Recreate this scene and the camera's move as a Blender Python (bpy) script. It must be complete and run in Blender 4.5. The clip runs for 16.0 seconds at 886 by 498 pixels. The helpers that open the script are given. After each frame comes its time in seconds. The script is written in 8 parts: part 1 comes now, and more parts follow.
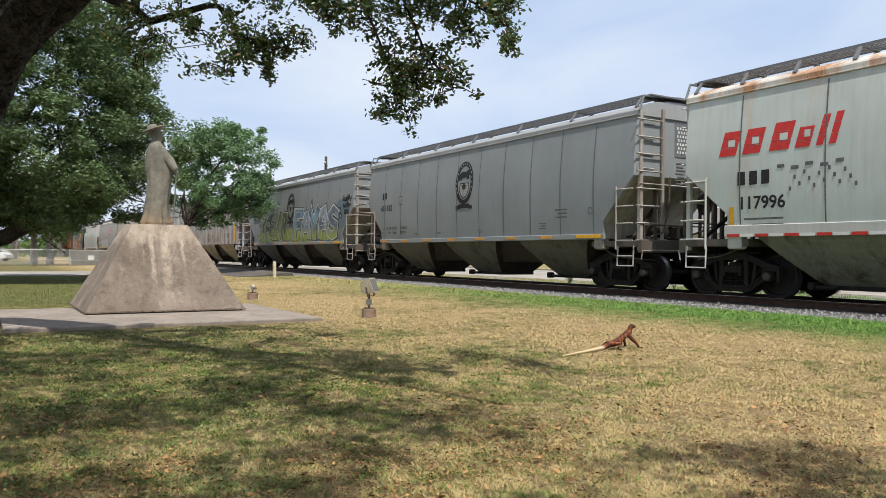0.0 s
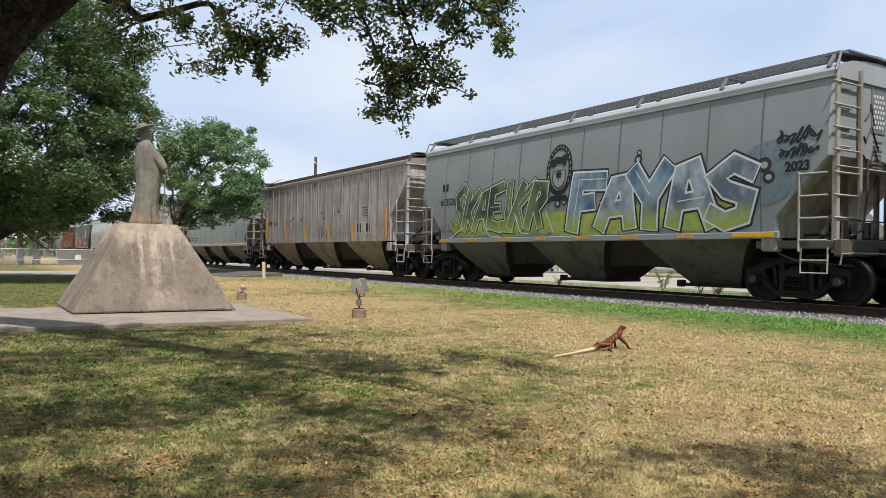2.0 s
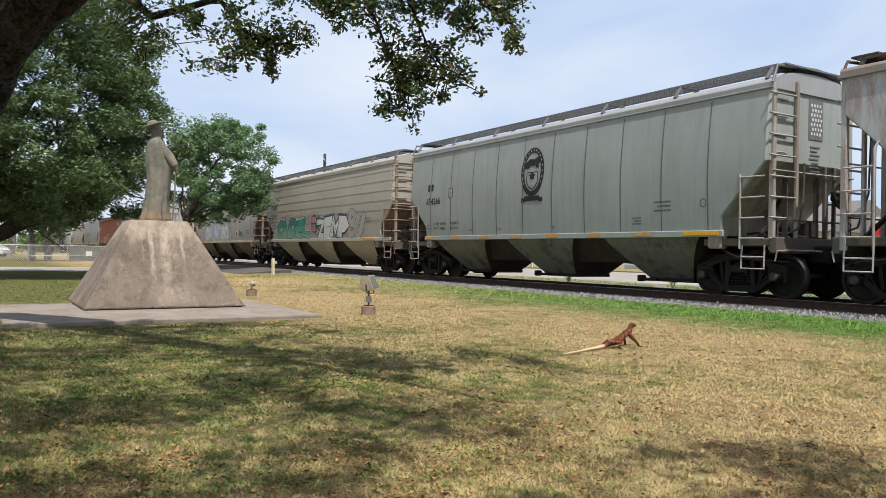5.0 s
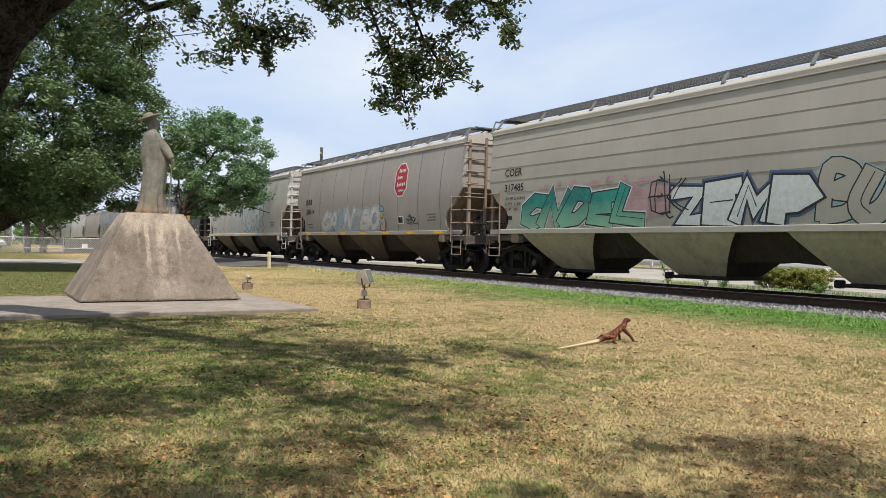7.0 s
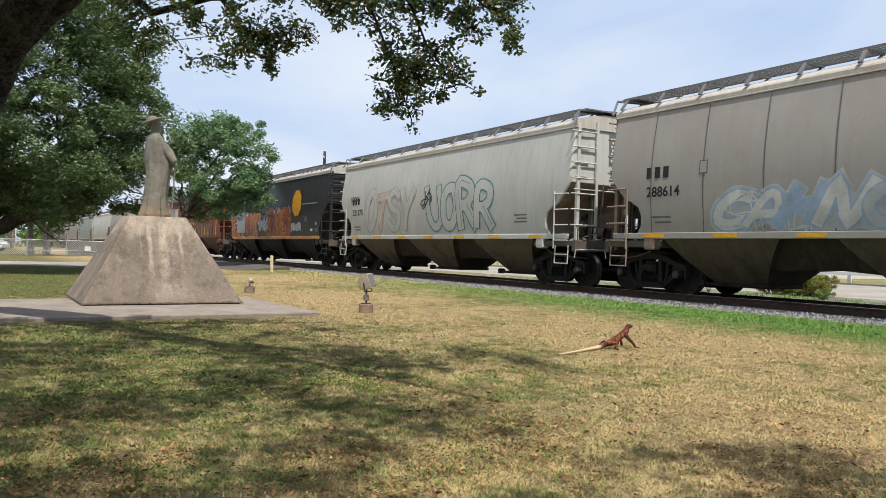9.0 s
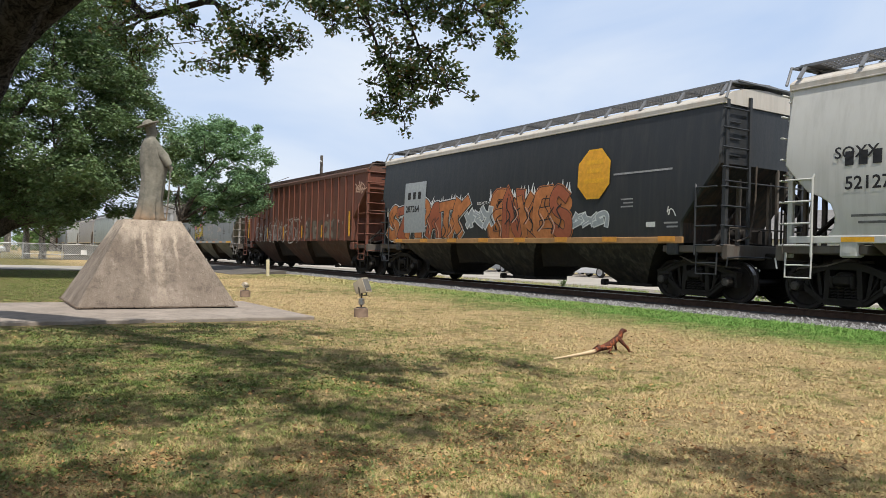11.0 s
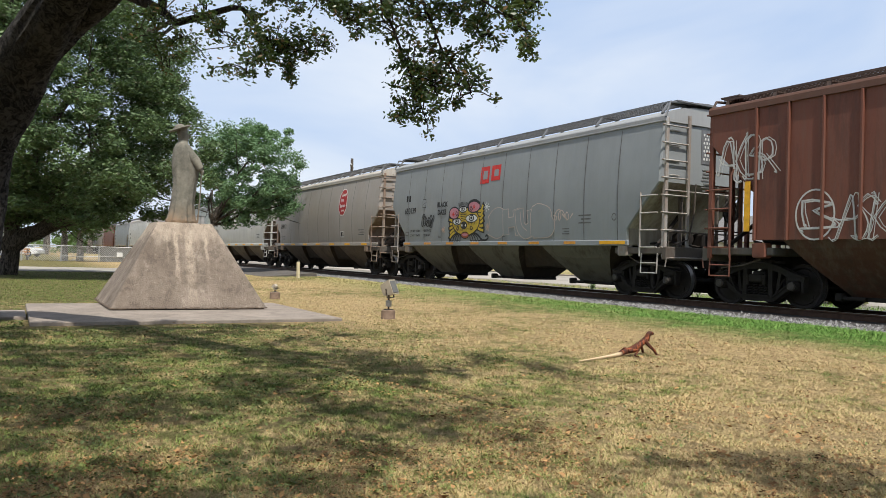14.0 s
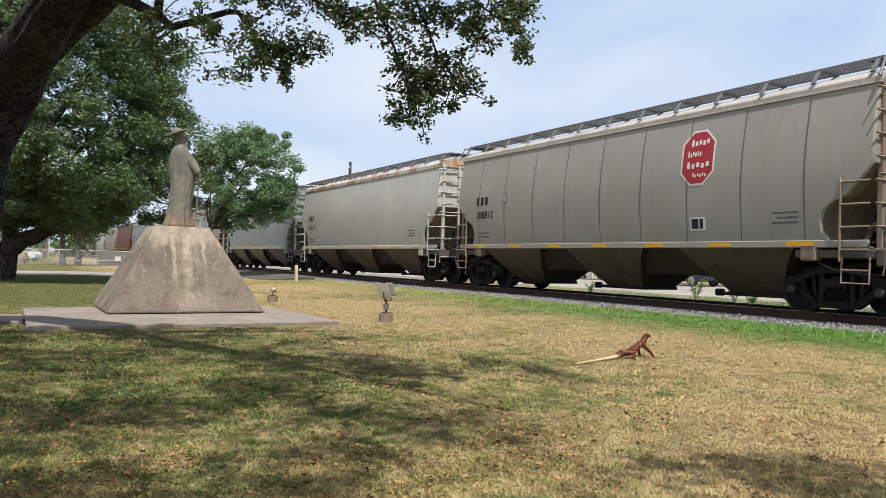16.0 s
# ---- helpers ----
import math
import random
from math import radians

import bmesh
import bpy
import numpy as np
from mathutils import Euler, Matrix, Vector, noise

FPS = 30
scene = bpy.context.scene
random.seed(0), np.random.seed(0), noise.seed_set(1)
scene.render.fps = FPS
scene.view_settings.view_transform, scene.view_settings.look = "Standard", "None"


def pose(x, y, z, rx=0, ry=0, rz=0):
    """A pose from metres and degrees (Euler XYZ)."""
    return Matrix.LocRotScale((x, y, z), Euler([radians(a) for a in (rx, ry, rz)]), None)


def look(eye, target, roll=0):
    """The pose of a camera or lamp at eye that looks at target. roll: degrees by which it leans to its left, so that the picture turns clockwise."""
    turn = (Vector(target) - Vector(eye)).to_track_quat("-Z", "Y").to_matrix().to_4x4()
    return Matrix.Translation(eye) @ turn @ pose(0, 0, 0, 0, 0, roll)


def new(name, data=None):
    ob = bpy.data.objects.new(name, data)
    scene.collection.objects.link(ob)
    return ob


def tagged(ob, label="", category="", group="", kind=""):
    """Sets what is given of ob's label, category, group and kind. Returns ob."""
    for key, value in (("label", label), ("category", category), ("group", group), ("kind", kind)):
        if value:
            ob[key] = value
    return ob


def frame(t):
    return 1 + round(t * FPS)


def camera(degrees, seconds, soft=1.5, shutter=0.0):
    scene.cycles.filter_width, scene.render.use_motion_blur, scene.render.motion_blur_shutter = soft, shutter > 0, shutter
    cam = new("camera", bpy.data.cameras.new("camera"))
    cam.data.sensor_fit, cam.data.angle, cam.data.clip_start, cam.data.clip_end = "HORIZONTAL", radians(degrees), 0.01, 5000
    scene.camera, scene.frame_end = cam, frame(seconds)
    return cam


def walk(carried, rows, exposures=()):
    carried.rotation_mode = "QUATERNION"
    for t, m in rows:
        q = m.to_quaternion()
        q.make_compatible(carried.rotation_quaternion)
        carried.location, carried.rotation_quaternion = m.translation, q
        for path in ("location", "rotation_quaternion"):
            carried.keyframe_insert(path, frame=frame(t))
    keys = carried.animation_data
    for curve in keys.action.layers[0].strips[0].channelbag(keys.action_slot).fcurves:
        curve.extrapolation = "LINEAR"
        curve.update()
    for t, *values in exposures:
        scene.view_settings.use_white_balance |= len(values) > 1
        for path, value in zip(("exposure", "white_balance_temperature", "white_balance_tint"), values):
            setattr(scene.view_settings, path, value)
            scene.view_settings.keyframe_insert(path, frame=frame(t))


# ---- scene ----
EYE = 1.10          # lens height over the lawn
RAIL = 0.272        # top of rail over the lawn
TRACK = 14.96       # centre line of the track, metres from the lens
SPEED = 10.607      # train, metres per second along +X


def aim(yaw, pitch, roll, dx, dy, dz):
    e = Vector((dx, dy, EYE + dz))
    a, b = radians(yaw), radians(pitch)
    return look(e, e + Vector((-math.cos(a) * math.cos(b), math.sin(a) * math.cos(b), math.sin(b))), roll)


cam = camera(60.97, 16.0, 0.6)
walk(cam, [
    (0.0, aim(31.604, 0.482, 0.603, -0.000, -0.000, 0.000)),
    (0.5, aim(31.731, 0.388, 0.675, -0.009, 0.004, 0.007)),
    (1.0, aim(32.248, 0.388, 0.806, -0.019, -0.011, 0.001)),
    (1.5, aim(32.517, 0.438, 0.859, -0.004, -0.011, -0.005)),
    (2.0, aim(32.418, 0.604, 0.881, -0.018, -0.017, -0.011)),
    (2.5, aim(32.076, 0.458, 0.796, -0.013, -0.006, 0.015)),
    (3.0, aim(32.051, 0.453, 0.800, -0.018, -0.005, 0.018)),
    (3.5, aim(31.664, 0.481, 0.853, -0.011, -0.002, 0.018)),
    (4.0, aim(31.571, 0.561, 0.886, -0.019, -0.012, -0.007)),
    (6.5, aim(32.089, -0.104, 1.180, -0.025, -0.029, -0.004)),
    (7.0, aim(32.035, -0.076, 1.272, -0.006, -0.025, -0.009)),
    (7.5, aim(32.052, -0.122, 1.316, -0.013, -0.030, 0.004)),
    (8.0, aim(31.955, 0.246, 1.457, -0.012, -0.032, 0.004)),
    (8.5, aim(31.833, 0.244, 1.550, -0.008, -0.020, -0.001)),
    (9.0, aim(31.829, 0.256, 1.573, -0.006, -0.017, -0.003)),
    (11.5, aim(32.025, 0.689, 1.701, 0.021, 0.020, -0.004)),
    (12.0, aim(31.024, 0.730, 1.691, 0.034, 0.032, -0.008)),
    (12.5, aim(29.675, 0.519, 1.698, 0.048, 0.047, -0.004)),
    (13.0, aim(29.612, 0.481, 1.709, 0.061, 0.036, 0.006)),
    (13.5, aim(29.578, 0.573, 1.804, 0.065, 0.050, -0.005)),
    (14.0, aim(29.725, 0.718, 1.700, 0.063, 0.050, -0.008)),
    (14.5, aim(29.859, 0.854, 1.711, 0.064, 0.048, -0.002)),
    (15.0, aim(29.851, 0.822, 1.590, 0.063, 0.055, -0.005)),
    (15.5, aim(29.818, 0.930, 1.518, 0.071, 0.061, -0.008)),
    (16.0, aim(29.821, 0.946, 1.537, 0.081, 0.067, -0.007)),
])

# ---- light ----
SUN_ELEV, SUN_AZ = 63.0, -14.0     # degrees; azimuth from +X towards +Y
world = bpy.data.worlds.new("sky")
scene.world = world
world.use_nodes = True
wn, wl = world.node_tree.nodes, world.node_tree.links
wn.clear()
w_out, w_bg = wn.new("ShaderNodeOutputWorld"), wn.new("ShaderNodeBackground")
w_sky, w_tc = wn.new("ShaderNodeTexSky"), wn.new("ShaderNodeTexCoord")
w_map, w_noise, w_ramp, w_mix = (wn.new("ShaderNodeMapping"), wn.new("ShaderNodeTexNoise"),
                                 wn.new("ShaderNodeValToRGB"), wn.new("ShaderNodeMix"))
w_sky.sky_type = 'NISHITA'
w_sky.sun_disc = False
w_sky.sun_elevation = radians(SUN_ELEV)
w_sky.sun_rotation = radians(90 - SUN_AZ)
w_sky.air_density, w_sky.dust_density, w_sky.ozone_density = 1.0, 2.5, 1.0
w_map.inputs["Scale"].default_value = (1.0, 1.0, 2.4)
w_noise.inputs["Scale"].default_value = 2.1
w_noise.inputs["Detail"].default_value = 5.0
w_noise.inputs["Roughness"].default_value = 0.5
w_noise.inputs["Distortion"].default_value = 0.4
w_ramp.color_ramp.elements[0].position = 0.36
w_ramp.color_ramp.elements[1].position = 0.66
w_ramp.color_ramp.elements[0].color = (6.0, 7.7, 10.7, 1)
w_ramp.color_ramp.elements[1].color = (9.6, 10.4, 11.6, 1)
w_mix.data_type = 'RGBA'
# haze and thin cloud over the blue, thinner overhead
w_sep, w_up = wn.new("ShaderNodeSeparateXYZ"), wn.new("ShaderNodeMapRange")
wl.new(w_tc.outputs["Generated"], w_sep.inputs[0])
wl.new(w_sep.outputs["Z"], w_up.inputs["Value"])
w_up.inputs["From Min"].default_value, w_up.inputs["From Max"].default_value = 0.36, 0.8
w_up.inputs["To Min"].default_value, w_up.inputs["To Max"].default_value = 0.84, 0.3
wl.new(w_up.outputs["Result"], w_mix.inputs[0])
w_bg.inputs["Strength"].default_value = 0.088
wl.new(w_tc.outputs["Generated"], w_map.inputs["Vector"])
wl.new(w_map.outputs["Vector"], w_noise.inputs["Vector"])
wl.new(w_noise.outputs["Fac"], w_ramp.inputs["Fac"])
wl.new(w_ramp.outputs["Color"], w_mix.inputs["B"])
wl.new(w_sky.outputs["Color"], w_mix.inputs["A"])
wl.new(w_mix.outputs["Result"], w_bg.inputs["Color"])
wl.new(w_bg.outputs["Background"], w_out.inputs["Surface"])

sun = new("sun", bpy.data.lights.new("sun", 'SUN'))
sun.data.energy = 5.0
sun.data.angle = radians(0.6)
sun.data.color = (1.0, 0.95, 0.87)
_a, _e = radians(SUN_AZ), radians(SUN_ELEV)
SUN_DIR = Vector((math.cos(_a) * math.cos(_e), math.sin(_a) * math.cos(_e), math.sin(_e)))
sun.matrix_world = look(SUN_DIR * 60, (0, 0, 0))
scene.view_settings.exposure = 0.09

# ---- materials ----
class Mat:
    """A node material with a small vocabulary: noise, ramp, mix, bump."""

    def __init__(self, name, rough=0.8, metal=0.0, spec=0.3):
        self.m = bpy.data.materials.new(name)
        self.m.use_nodes = True
        self.n, self.l = self.m.node_tree.nodes, self.m.node_tree.links
        self.b = self.n["Principled BSDF"]
        self.b.inputs["Roughness"].default_value = rough
        self.b.inputs["Metallic"].default_value = metal
        self.b.inputs["Specular IOR Level"].default_value = spec
        self.tc = self.n.new("ShaderNodeTexCoord")

    def coords(self, scale=(1, 1, 1), kind="Object"):
        mp = self.n.new("ShaderNodeMapping")
        mp.inputs["Scale"].default_value = scale
        self.l.new(self.tc.outputs[kind], mp.inputs["Vector"])
        return mp.outputs["Vector"]

    def noise(self, scale, stretch=(1, 1, 1), detail=4.0, rough=0.6, kind="Object", distort=0.0):
        t = self.n.new("ShaderNodeTexNoise")
        t.inputs["Scale"].default_value = scale
        t.inputs["Detail"].default_value = detail
        t.inputs["Roughness"].default_value = rough
        t.inputs["Distortion"].default_value = distort
        self.l.new(self.coords(stretch, kind), t.inputs["Vector"])
        return t.outputs["Fac"]

    def ramp(self, fac, lo, hi, a=0.0, b=1.0):
        r = self.n.new("ShaderNodeMapRange")
        r.inputs["From Min"].default_value, r.inputs["From Max"].default_value = lo, hi
        r.inputs["To Min"].default_value, r.inputs["To Max"].default_value = a, b
        self.l.new(fac, r.inputs["Value"])
        return r.outputs["Result"]

    def mix(self, fac, a, b, mode='MIX'):
        m = self.n.new("ShaderNodeMix")
        m.data_type, m.blend_type = 'RGBA', mode
        for key, val in (("Factor", fac), ("A", a), ("B", b)):
            if isinstance(val, (int, float)):
                m.inputs[key].default_value = val
            elif isinstance(val, tuple):
                m.inputs[key].default_value = (*val[:3], 1)
            else:
                self.l.new(val, m.inputs[key])
        return m.outputs["Result"]

    def math(self, op, a, b=0.0):
        m = self.n.new("ShaderNodeMath")
        m.operation = op
        for i, val in enumerate((a, b)):
            if isinstance(val, (int, float)):
                m.inputs[i].default_value = val
            else:
                self.l.new(val, m.inputs[i])
        return m.outputs[0]

    def axis(self, which, kind="Object"):
        s = self.n.new("ShaderNodeSeparateXYZ")
        self.l.new(self.tc.outputs[kind], s.inputs[0])
        return s.outputs[which]

    def island(self):
        return self.n.new("ShaderNodeNewGeometry").outputs["Random Per Island"]

    def random(self):
        return self.n.new("ShaderNodeObjectInfo").outputs["Random"]

    def color(self, c):
        if isinstance(c, tuple):
            self.b.inputs["Base Color"].default_value = (*c[:3], 1)
        else:
            self.l.new(c, self.b.inputs["Base Color"])
        return self

    def rough(self, c):
        self.l.new(c, self.b.inputs["Roughness"])
        return self

    def bump(self, fac, strength=0.3, dist=0.02):
        b = self.n.new("ShaderNodeBump")
        b.inputs["Strength"].default_value, b.inputs["Distance"].default_value = strength, dist
        self.l.new(fac, b.inputs["Height"])
        self.l.new(b.outputs["Normal"], self.b.inputs["Normal"])
        return self


def mul(c, k):
    return tuple(min(1, x * k) for x in c[:3])


def car_paint(name, c, grime=0.35, rust=0.0, rust_c=(0.16, 0.065, 0.03), rough=0.55, bleach=None, rust_lo=0.55, rust_scale=(1.1, (1.2, 1.2, 0.25))):
    """Weathered freight-car paint: blotches, run-off streaks from the roof, rust."""
    m = Mat(name, rough, 0.0, 0.3)
    big = m.noise(0.55, (1, 1, 1), 3)
    streak = m.noise(3.0, (2.2, 2.2, 0.16), 5, 0.65)
    fine = m.noise(26.0, (1, 1, 0.5), 3)
    col = m.mix(m.ramp(big, 0.3, 0.7), mul(c, 0.9), mul(c, 1.07))
    dirt = m.math('MULTIPLY', m.ramp(streak, 0.45, 0.8), grime)
    col = m.mix(dirt, col, (0.12, 0.10, 0.08))
    if bleach:
        col = m.mix(m.ramp(m.noise(1.6, (1, 1, 0.35), 5, 0.7), 0.45, 0.62), col, bleach)
    if rust:
        patch = m.math('ADD', m.noise(rust_scale[0], rust_scale[1], 6, 0.75), m.math('MULTIPLY', fine, 0.12))
        rc = m.mix(m.ramp(fine, 0.35, 0.65), mul(rust_c, 0.75), mul(rust_c, 1.35))
        col = m.mix(m.math('MULTIPLY', m.ramp(patch, rust_lo, rust_lo + 0.14), rust), col, rc)
    m.color(col)
    m.rough(m.ramp(fine, 0.3, 0.7, rough - 0.08, min(1, rough + 0.12)))
    m.bump(m.math('ADD', fine, m.math('MULTIPLY', big, 2.0)), 0.12, 0.01)
    return m.m


def plain(name, c, rough=0.7, metal=0.0, vary=0.12, scale=9.0, spec=0.3, bump=0.1):
    m = Mat(name, rough, metal, spec)
    f, g2 = m.noise(scale), m.noise(scale * 7)
    col = m.mix(m.ramp(f, 0.3, 0.7), mul(c, 1 - vary), mul(c, 1 + vary))
    col = m.mix(m.ramp(g2, 0.45, 0.7, 0, vary), col, mul(c, 0.6))
    m.color(col).bump(m.math('ADD', f, g2), bump, 0.01)
    return m.m


def leaf_mat(name, dark, light, through_c, gloss=0.45, odd=None, thin=0.32):
    m = Mat(name, gloss, 0.0, 0.4)
    r = m.island()
    big = m.noise(0.7, kind="Object")
    col = m.mix(r, dark, light)
    col = m.mix(m.ramp(big, 0.35, 0.65, 0.0, 0.35), col, mul(light, 1.25))
    if odd:
        col = m.mix(m.ramp(r, 0.87, 0.88), col, odd)
    m.color(col)
    out = m.n["Material Output"]
    tr, mx = m.n.new("ShaderNodeBsdfTranslucent"), m.n.new("ShaderNodeMixShader")
    tr.inputs["Color"].default_value = (*through_c, 1)
    mx.inputs["Fac"].default_value = thin
    m.l.new(m.b.outputs["BSDF"], mx.inputs[1])
    m.l.new(tr.outputs["BSDF"], mx.inputs[2])
    m.l.new(mx.outputs["Shader"], out.inputs["Surface"])
    return m.m


def bark_mat(name, c, scale=13.0, along=(1.5, 1.5, 0.4), relief=0.09):
    m = Mat(name, 0.95, 0.0, 0.15)
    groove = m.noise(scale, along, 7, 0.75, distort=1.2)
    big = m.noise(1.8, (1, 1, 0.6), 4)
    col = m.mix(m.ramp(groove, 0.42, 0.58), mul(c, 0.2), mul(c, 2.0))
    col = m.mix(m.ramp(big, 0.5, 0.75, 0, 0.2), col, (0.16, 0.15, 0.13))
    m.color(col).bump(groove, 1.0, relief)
    return m.m


def turf(m):
    """How green the turf is: along the ballast, in the oak's shade, in patches."""
    y, x = m.axis("Y"), m.axis("X")
    big, mid, small = m.noise(0.16, detail=4), m.noise(0.9, detail=5, rough=0.65), m.noise(3.6, detail=5, rough=0.7)
    edge = m.ramp(m.math('ADD', y, m.math('MULTIPLY', mid, 2.6)), 9.9, 12.4)
    edge = m.math('MULTIPLY', edge, m.ramp(x, -27.0, -9.0, 0.25, 1.0))
    # greener turf under the oak, which also paints its shade darker
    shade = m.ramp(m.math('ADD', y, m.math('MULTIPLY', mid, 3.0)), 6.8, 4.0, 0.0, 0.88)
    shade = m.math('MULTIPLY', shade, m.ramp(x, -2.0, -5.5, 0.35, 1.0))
    patch = m.ramp(m.math('ADD', big, m.math('MULTIPLY', mid, 0.7)), 0.76, 1.02, 0.0, 0.75)
    west = m.math('MULTIPLY', m.ramp(x, -15.4, -17.5, 0.0, 0.95), m.ramp(y, 6.5, 3.5))
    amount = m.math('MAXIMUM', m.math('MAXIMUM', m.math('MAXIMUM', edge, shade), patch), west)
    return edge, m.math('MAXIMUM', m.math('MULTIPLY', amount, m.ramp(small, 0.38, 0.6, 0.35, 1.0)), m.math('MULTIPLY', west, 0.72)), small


def lawn_mat():
    m = Mat("lawn_grass", 0.95, 0.0, 0.1)
    fine, tiny = m.noise(11.0, detail=5, rough=0.75), m.noise(60.0, detail=3, rough=0.8)
    edge, amount, small = turf(m)
    dry = m.mix(m.ramp(fine, 0.3, 0.7), (0.4, 0.285, 0.145), (0.74, 0.55, 0.305))
    dry = m.mix(m.ramp(small, 0.52, 0.68, 0.0, 0.35), dry, (0.34, 0.29, 0.10))
    # green turf, with the base darkened to deepen the oak's shade
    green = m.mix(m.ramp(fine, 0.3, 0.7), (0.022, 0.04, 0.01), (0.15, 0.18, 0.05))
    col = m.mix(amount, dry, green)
    lush = m.mix(m.ramp(fine, 0.3, 0.7), (0.075, 0.18, 0.033), (0.19, 0.325, 0.08))
    col = m.mix(m.math('MULTIPLY', edge, 0.85), col, lush)
    # bare reddish soil and leaf crumbs
    bare = m.math('MULTIPLY', m.ramp(m.noise(1.7, detail=6, rough=0.75), 0.56, 0.66), m.ramp(m.axis("Y"), 7.5, 3.5, 0.1, 0.7))
    col = m.mix(bare, col, m.mix(m.ramp(tiny, 0.35, 0.65), (0.12, 0.07, 0.035), (0.46, 0.30, 0.16)))
    col = m.mix(m.ramp(m.noise(24.0, detail=4, rough=0.75), 0.54, 0.64, 0.0, 0.5), col, (0.07, 0.055, 0.03))
    col = m.mix(m.ramp(tiny, 0.54, 0.72, 0.0, 0.4), col, (0.05, 0.042, 0.022))
    m.color(col).bump(m.math('ADD', fine, tiny), 1.0, 0.07)
    return m.m


def blade_mat():
    m = Mat("grass_blades", 0.8, 0.0, 0.15)
    r = m.island()
    edge, amount, small = turf(m)
    dry = m.mix(r, (0.42, 0.305, 0.15), (0.76, 0.585, 0.33))
    dry = m.mix(m.ramp(r, 0.6, 0.68, 0, 0.65), dry, (0.36, 0.34, 0.13))
    lush = m.mix(r, (0.07, 0.19, 0.034), (0.205, 0.37, 0.09))
    # green blades, the darkest ones deepening the shade by colour
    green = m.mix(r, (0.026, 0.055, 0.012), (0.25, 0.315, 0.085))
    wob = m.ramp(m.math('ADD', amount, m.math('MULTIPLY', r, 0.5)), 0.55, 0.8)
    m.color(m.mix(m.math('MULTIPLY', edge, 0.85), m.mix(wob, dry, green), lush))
    return m.m


def concrete(name, c, stains=0.5, scale=1.0):
    m = Mat(name, 0.92, 0.0, 0.2)
    big, mid, fine = m.noise(0.8 * scale, detail=5, rough=0.7), m.noise(5 * scale, detail=5), m.noise(60, detail=3)
    col = m.mix(m.ramp(big, 0.35, 0.65), mul(c, 0.75), mul(c, 1.12))
    col = m.mix(m.ramp(mid, 0.5, 0.72, 0, stains), col, mul(c, 0.45))
    col = m.mix(m.ramp(fine, 0.5, 0.7, 0, 0.35), col, mul(c, 0.55))
    m.color(col).bump(m.math('ADD', mid, fine), 0.3, 0.015)
    return m.m


def pedestal_mat():
    m = Mat("pedestal_concrete", 0.93, 0.0, 0.2)
    big, mid, fine = m.noise(1.3, detail=6, rough=0.7), m.noise(4.0, (1, 1, 0.6), 7, 0.75), m.noise(40, detail=4)
    grit = m.noise(13, (1, 1, 0.7), 7, 0.8)
    col = m.mix(m.ramp(m.math('ADD', big, m.math('MULTIPLY', mid, 0.6)), 0.6, 1.0), (0.19, 0.153, 0.122), (0.31, 0.256, 0.208))
    z, y = m.axis("Z"), m.axis("Y")
    pale = (0.47, 0.39, 0.305)
    # pale lime washed from the top, and two long runs of it down the face
    cap = m.ramp(m.math('ADD', z, m.math('MULTIPLY', m.noise(3.0, (0.3, 2.2, 0.5), 5, 0.7), 0.9)), 1.62, 1.82, 0, 0.8)
    wob = m.math('MULTIPLY', m.math('SUBTRACT', m.noise(2.5, (0.2, 1, 0.7), 5, 0.7), 0.5), 0.16)
    for at_y, wide, low in ((-0.2, 0.05, 0.35), (0.03, 0.1, 0.12), (0.33, 0.035, 0.75), (-0.36, 0.02, 0.9), (-0.33, 0.06, 1.5)):
        d = m.math('ABSOLUTE', m.math('SUBTRACT', m.math('ADD', y, wob), at_y))
        run = m.math('MULTIPLY', m.ramp(d, wide, wide * 0.45), m.ramp(z, low - 0.15, low + 0.45))
        run = m.math('MULTIPLY', run, m.ramp(grit, 0.34, 0.5, 0.4, 1.0))
        cap = m.math('MAXIMUM', cap, run)
    col = m.mix(m.math('MULTIPLY', cap, m.ramp(grit, 0.3, 0.55, 0.5, 1.0)), col, pale)
    # flaked spots and dark weathering
    col = m.mix(m.ramp(grit, 0.57, 0.63, 0, 0.5), col, (0.43, 0.375, 0.3))
    col = m.mix(m.ramp(m.noise(4.2, (1, 1, 0.8), 7, 0.8), 0.52, 0.6, 0, 0.5), col, (0.095, 0.076, 0.06))
    col = m.mix(m.ramp(m.noise(2.6, (1, 1, 0.45), 7, 0.8), 0.55, 0.63, 0, 0.5), col, (0.4, 0.345, 0.28))
    col = m.mix(m.ramp(m.noise(1.0, (1, 1, 0.5), 6, 0.75), 0.48, 0.62, 0, 0.5), col, (0.115, 0.09, 0.07))
    col = m.mix(m.ramp(fine, 0.52, 0.72, 0, 0.25), col, (0.1, 0.082, 0.065))
    m.color(col).bump(m.math('ADD', grit, fine), 0.8, 0.03)
    return m.m


def statue_mat():
    m = Mat("weathered_stone", 0.9, 0.0, 0.2)
    big, fine = m.noise(3.0, detail=6, rough=0.7), m.noise(30, detail=4)
    col = m.mix(m.ramp(big, 0.35, 0.65), (0.115, 0.11, 0.092), (0.26, 0.245, 0.2))
    z = m.axis("Z")
    col = m.mix(m.math('MULTIPLY', m.ramp(z, 0.4, 0.02), m.ramp(big, 0.3, 0.6)), col, (0.22, 0.148, 0.092))
    col = m.mix(m.ramp(fine, 0.5, 0.7, 0, 0.2), col, (0.08, 0.08, 0.065))
    m.color(col).bump(m.math('ADD', big, m.math('MULTIPLY', fine, 0.3)), 0.3, 0.015)
    return m.m


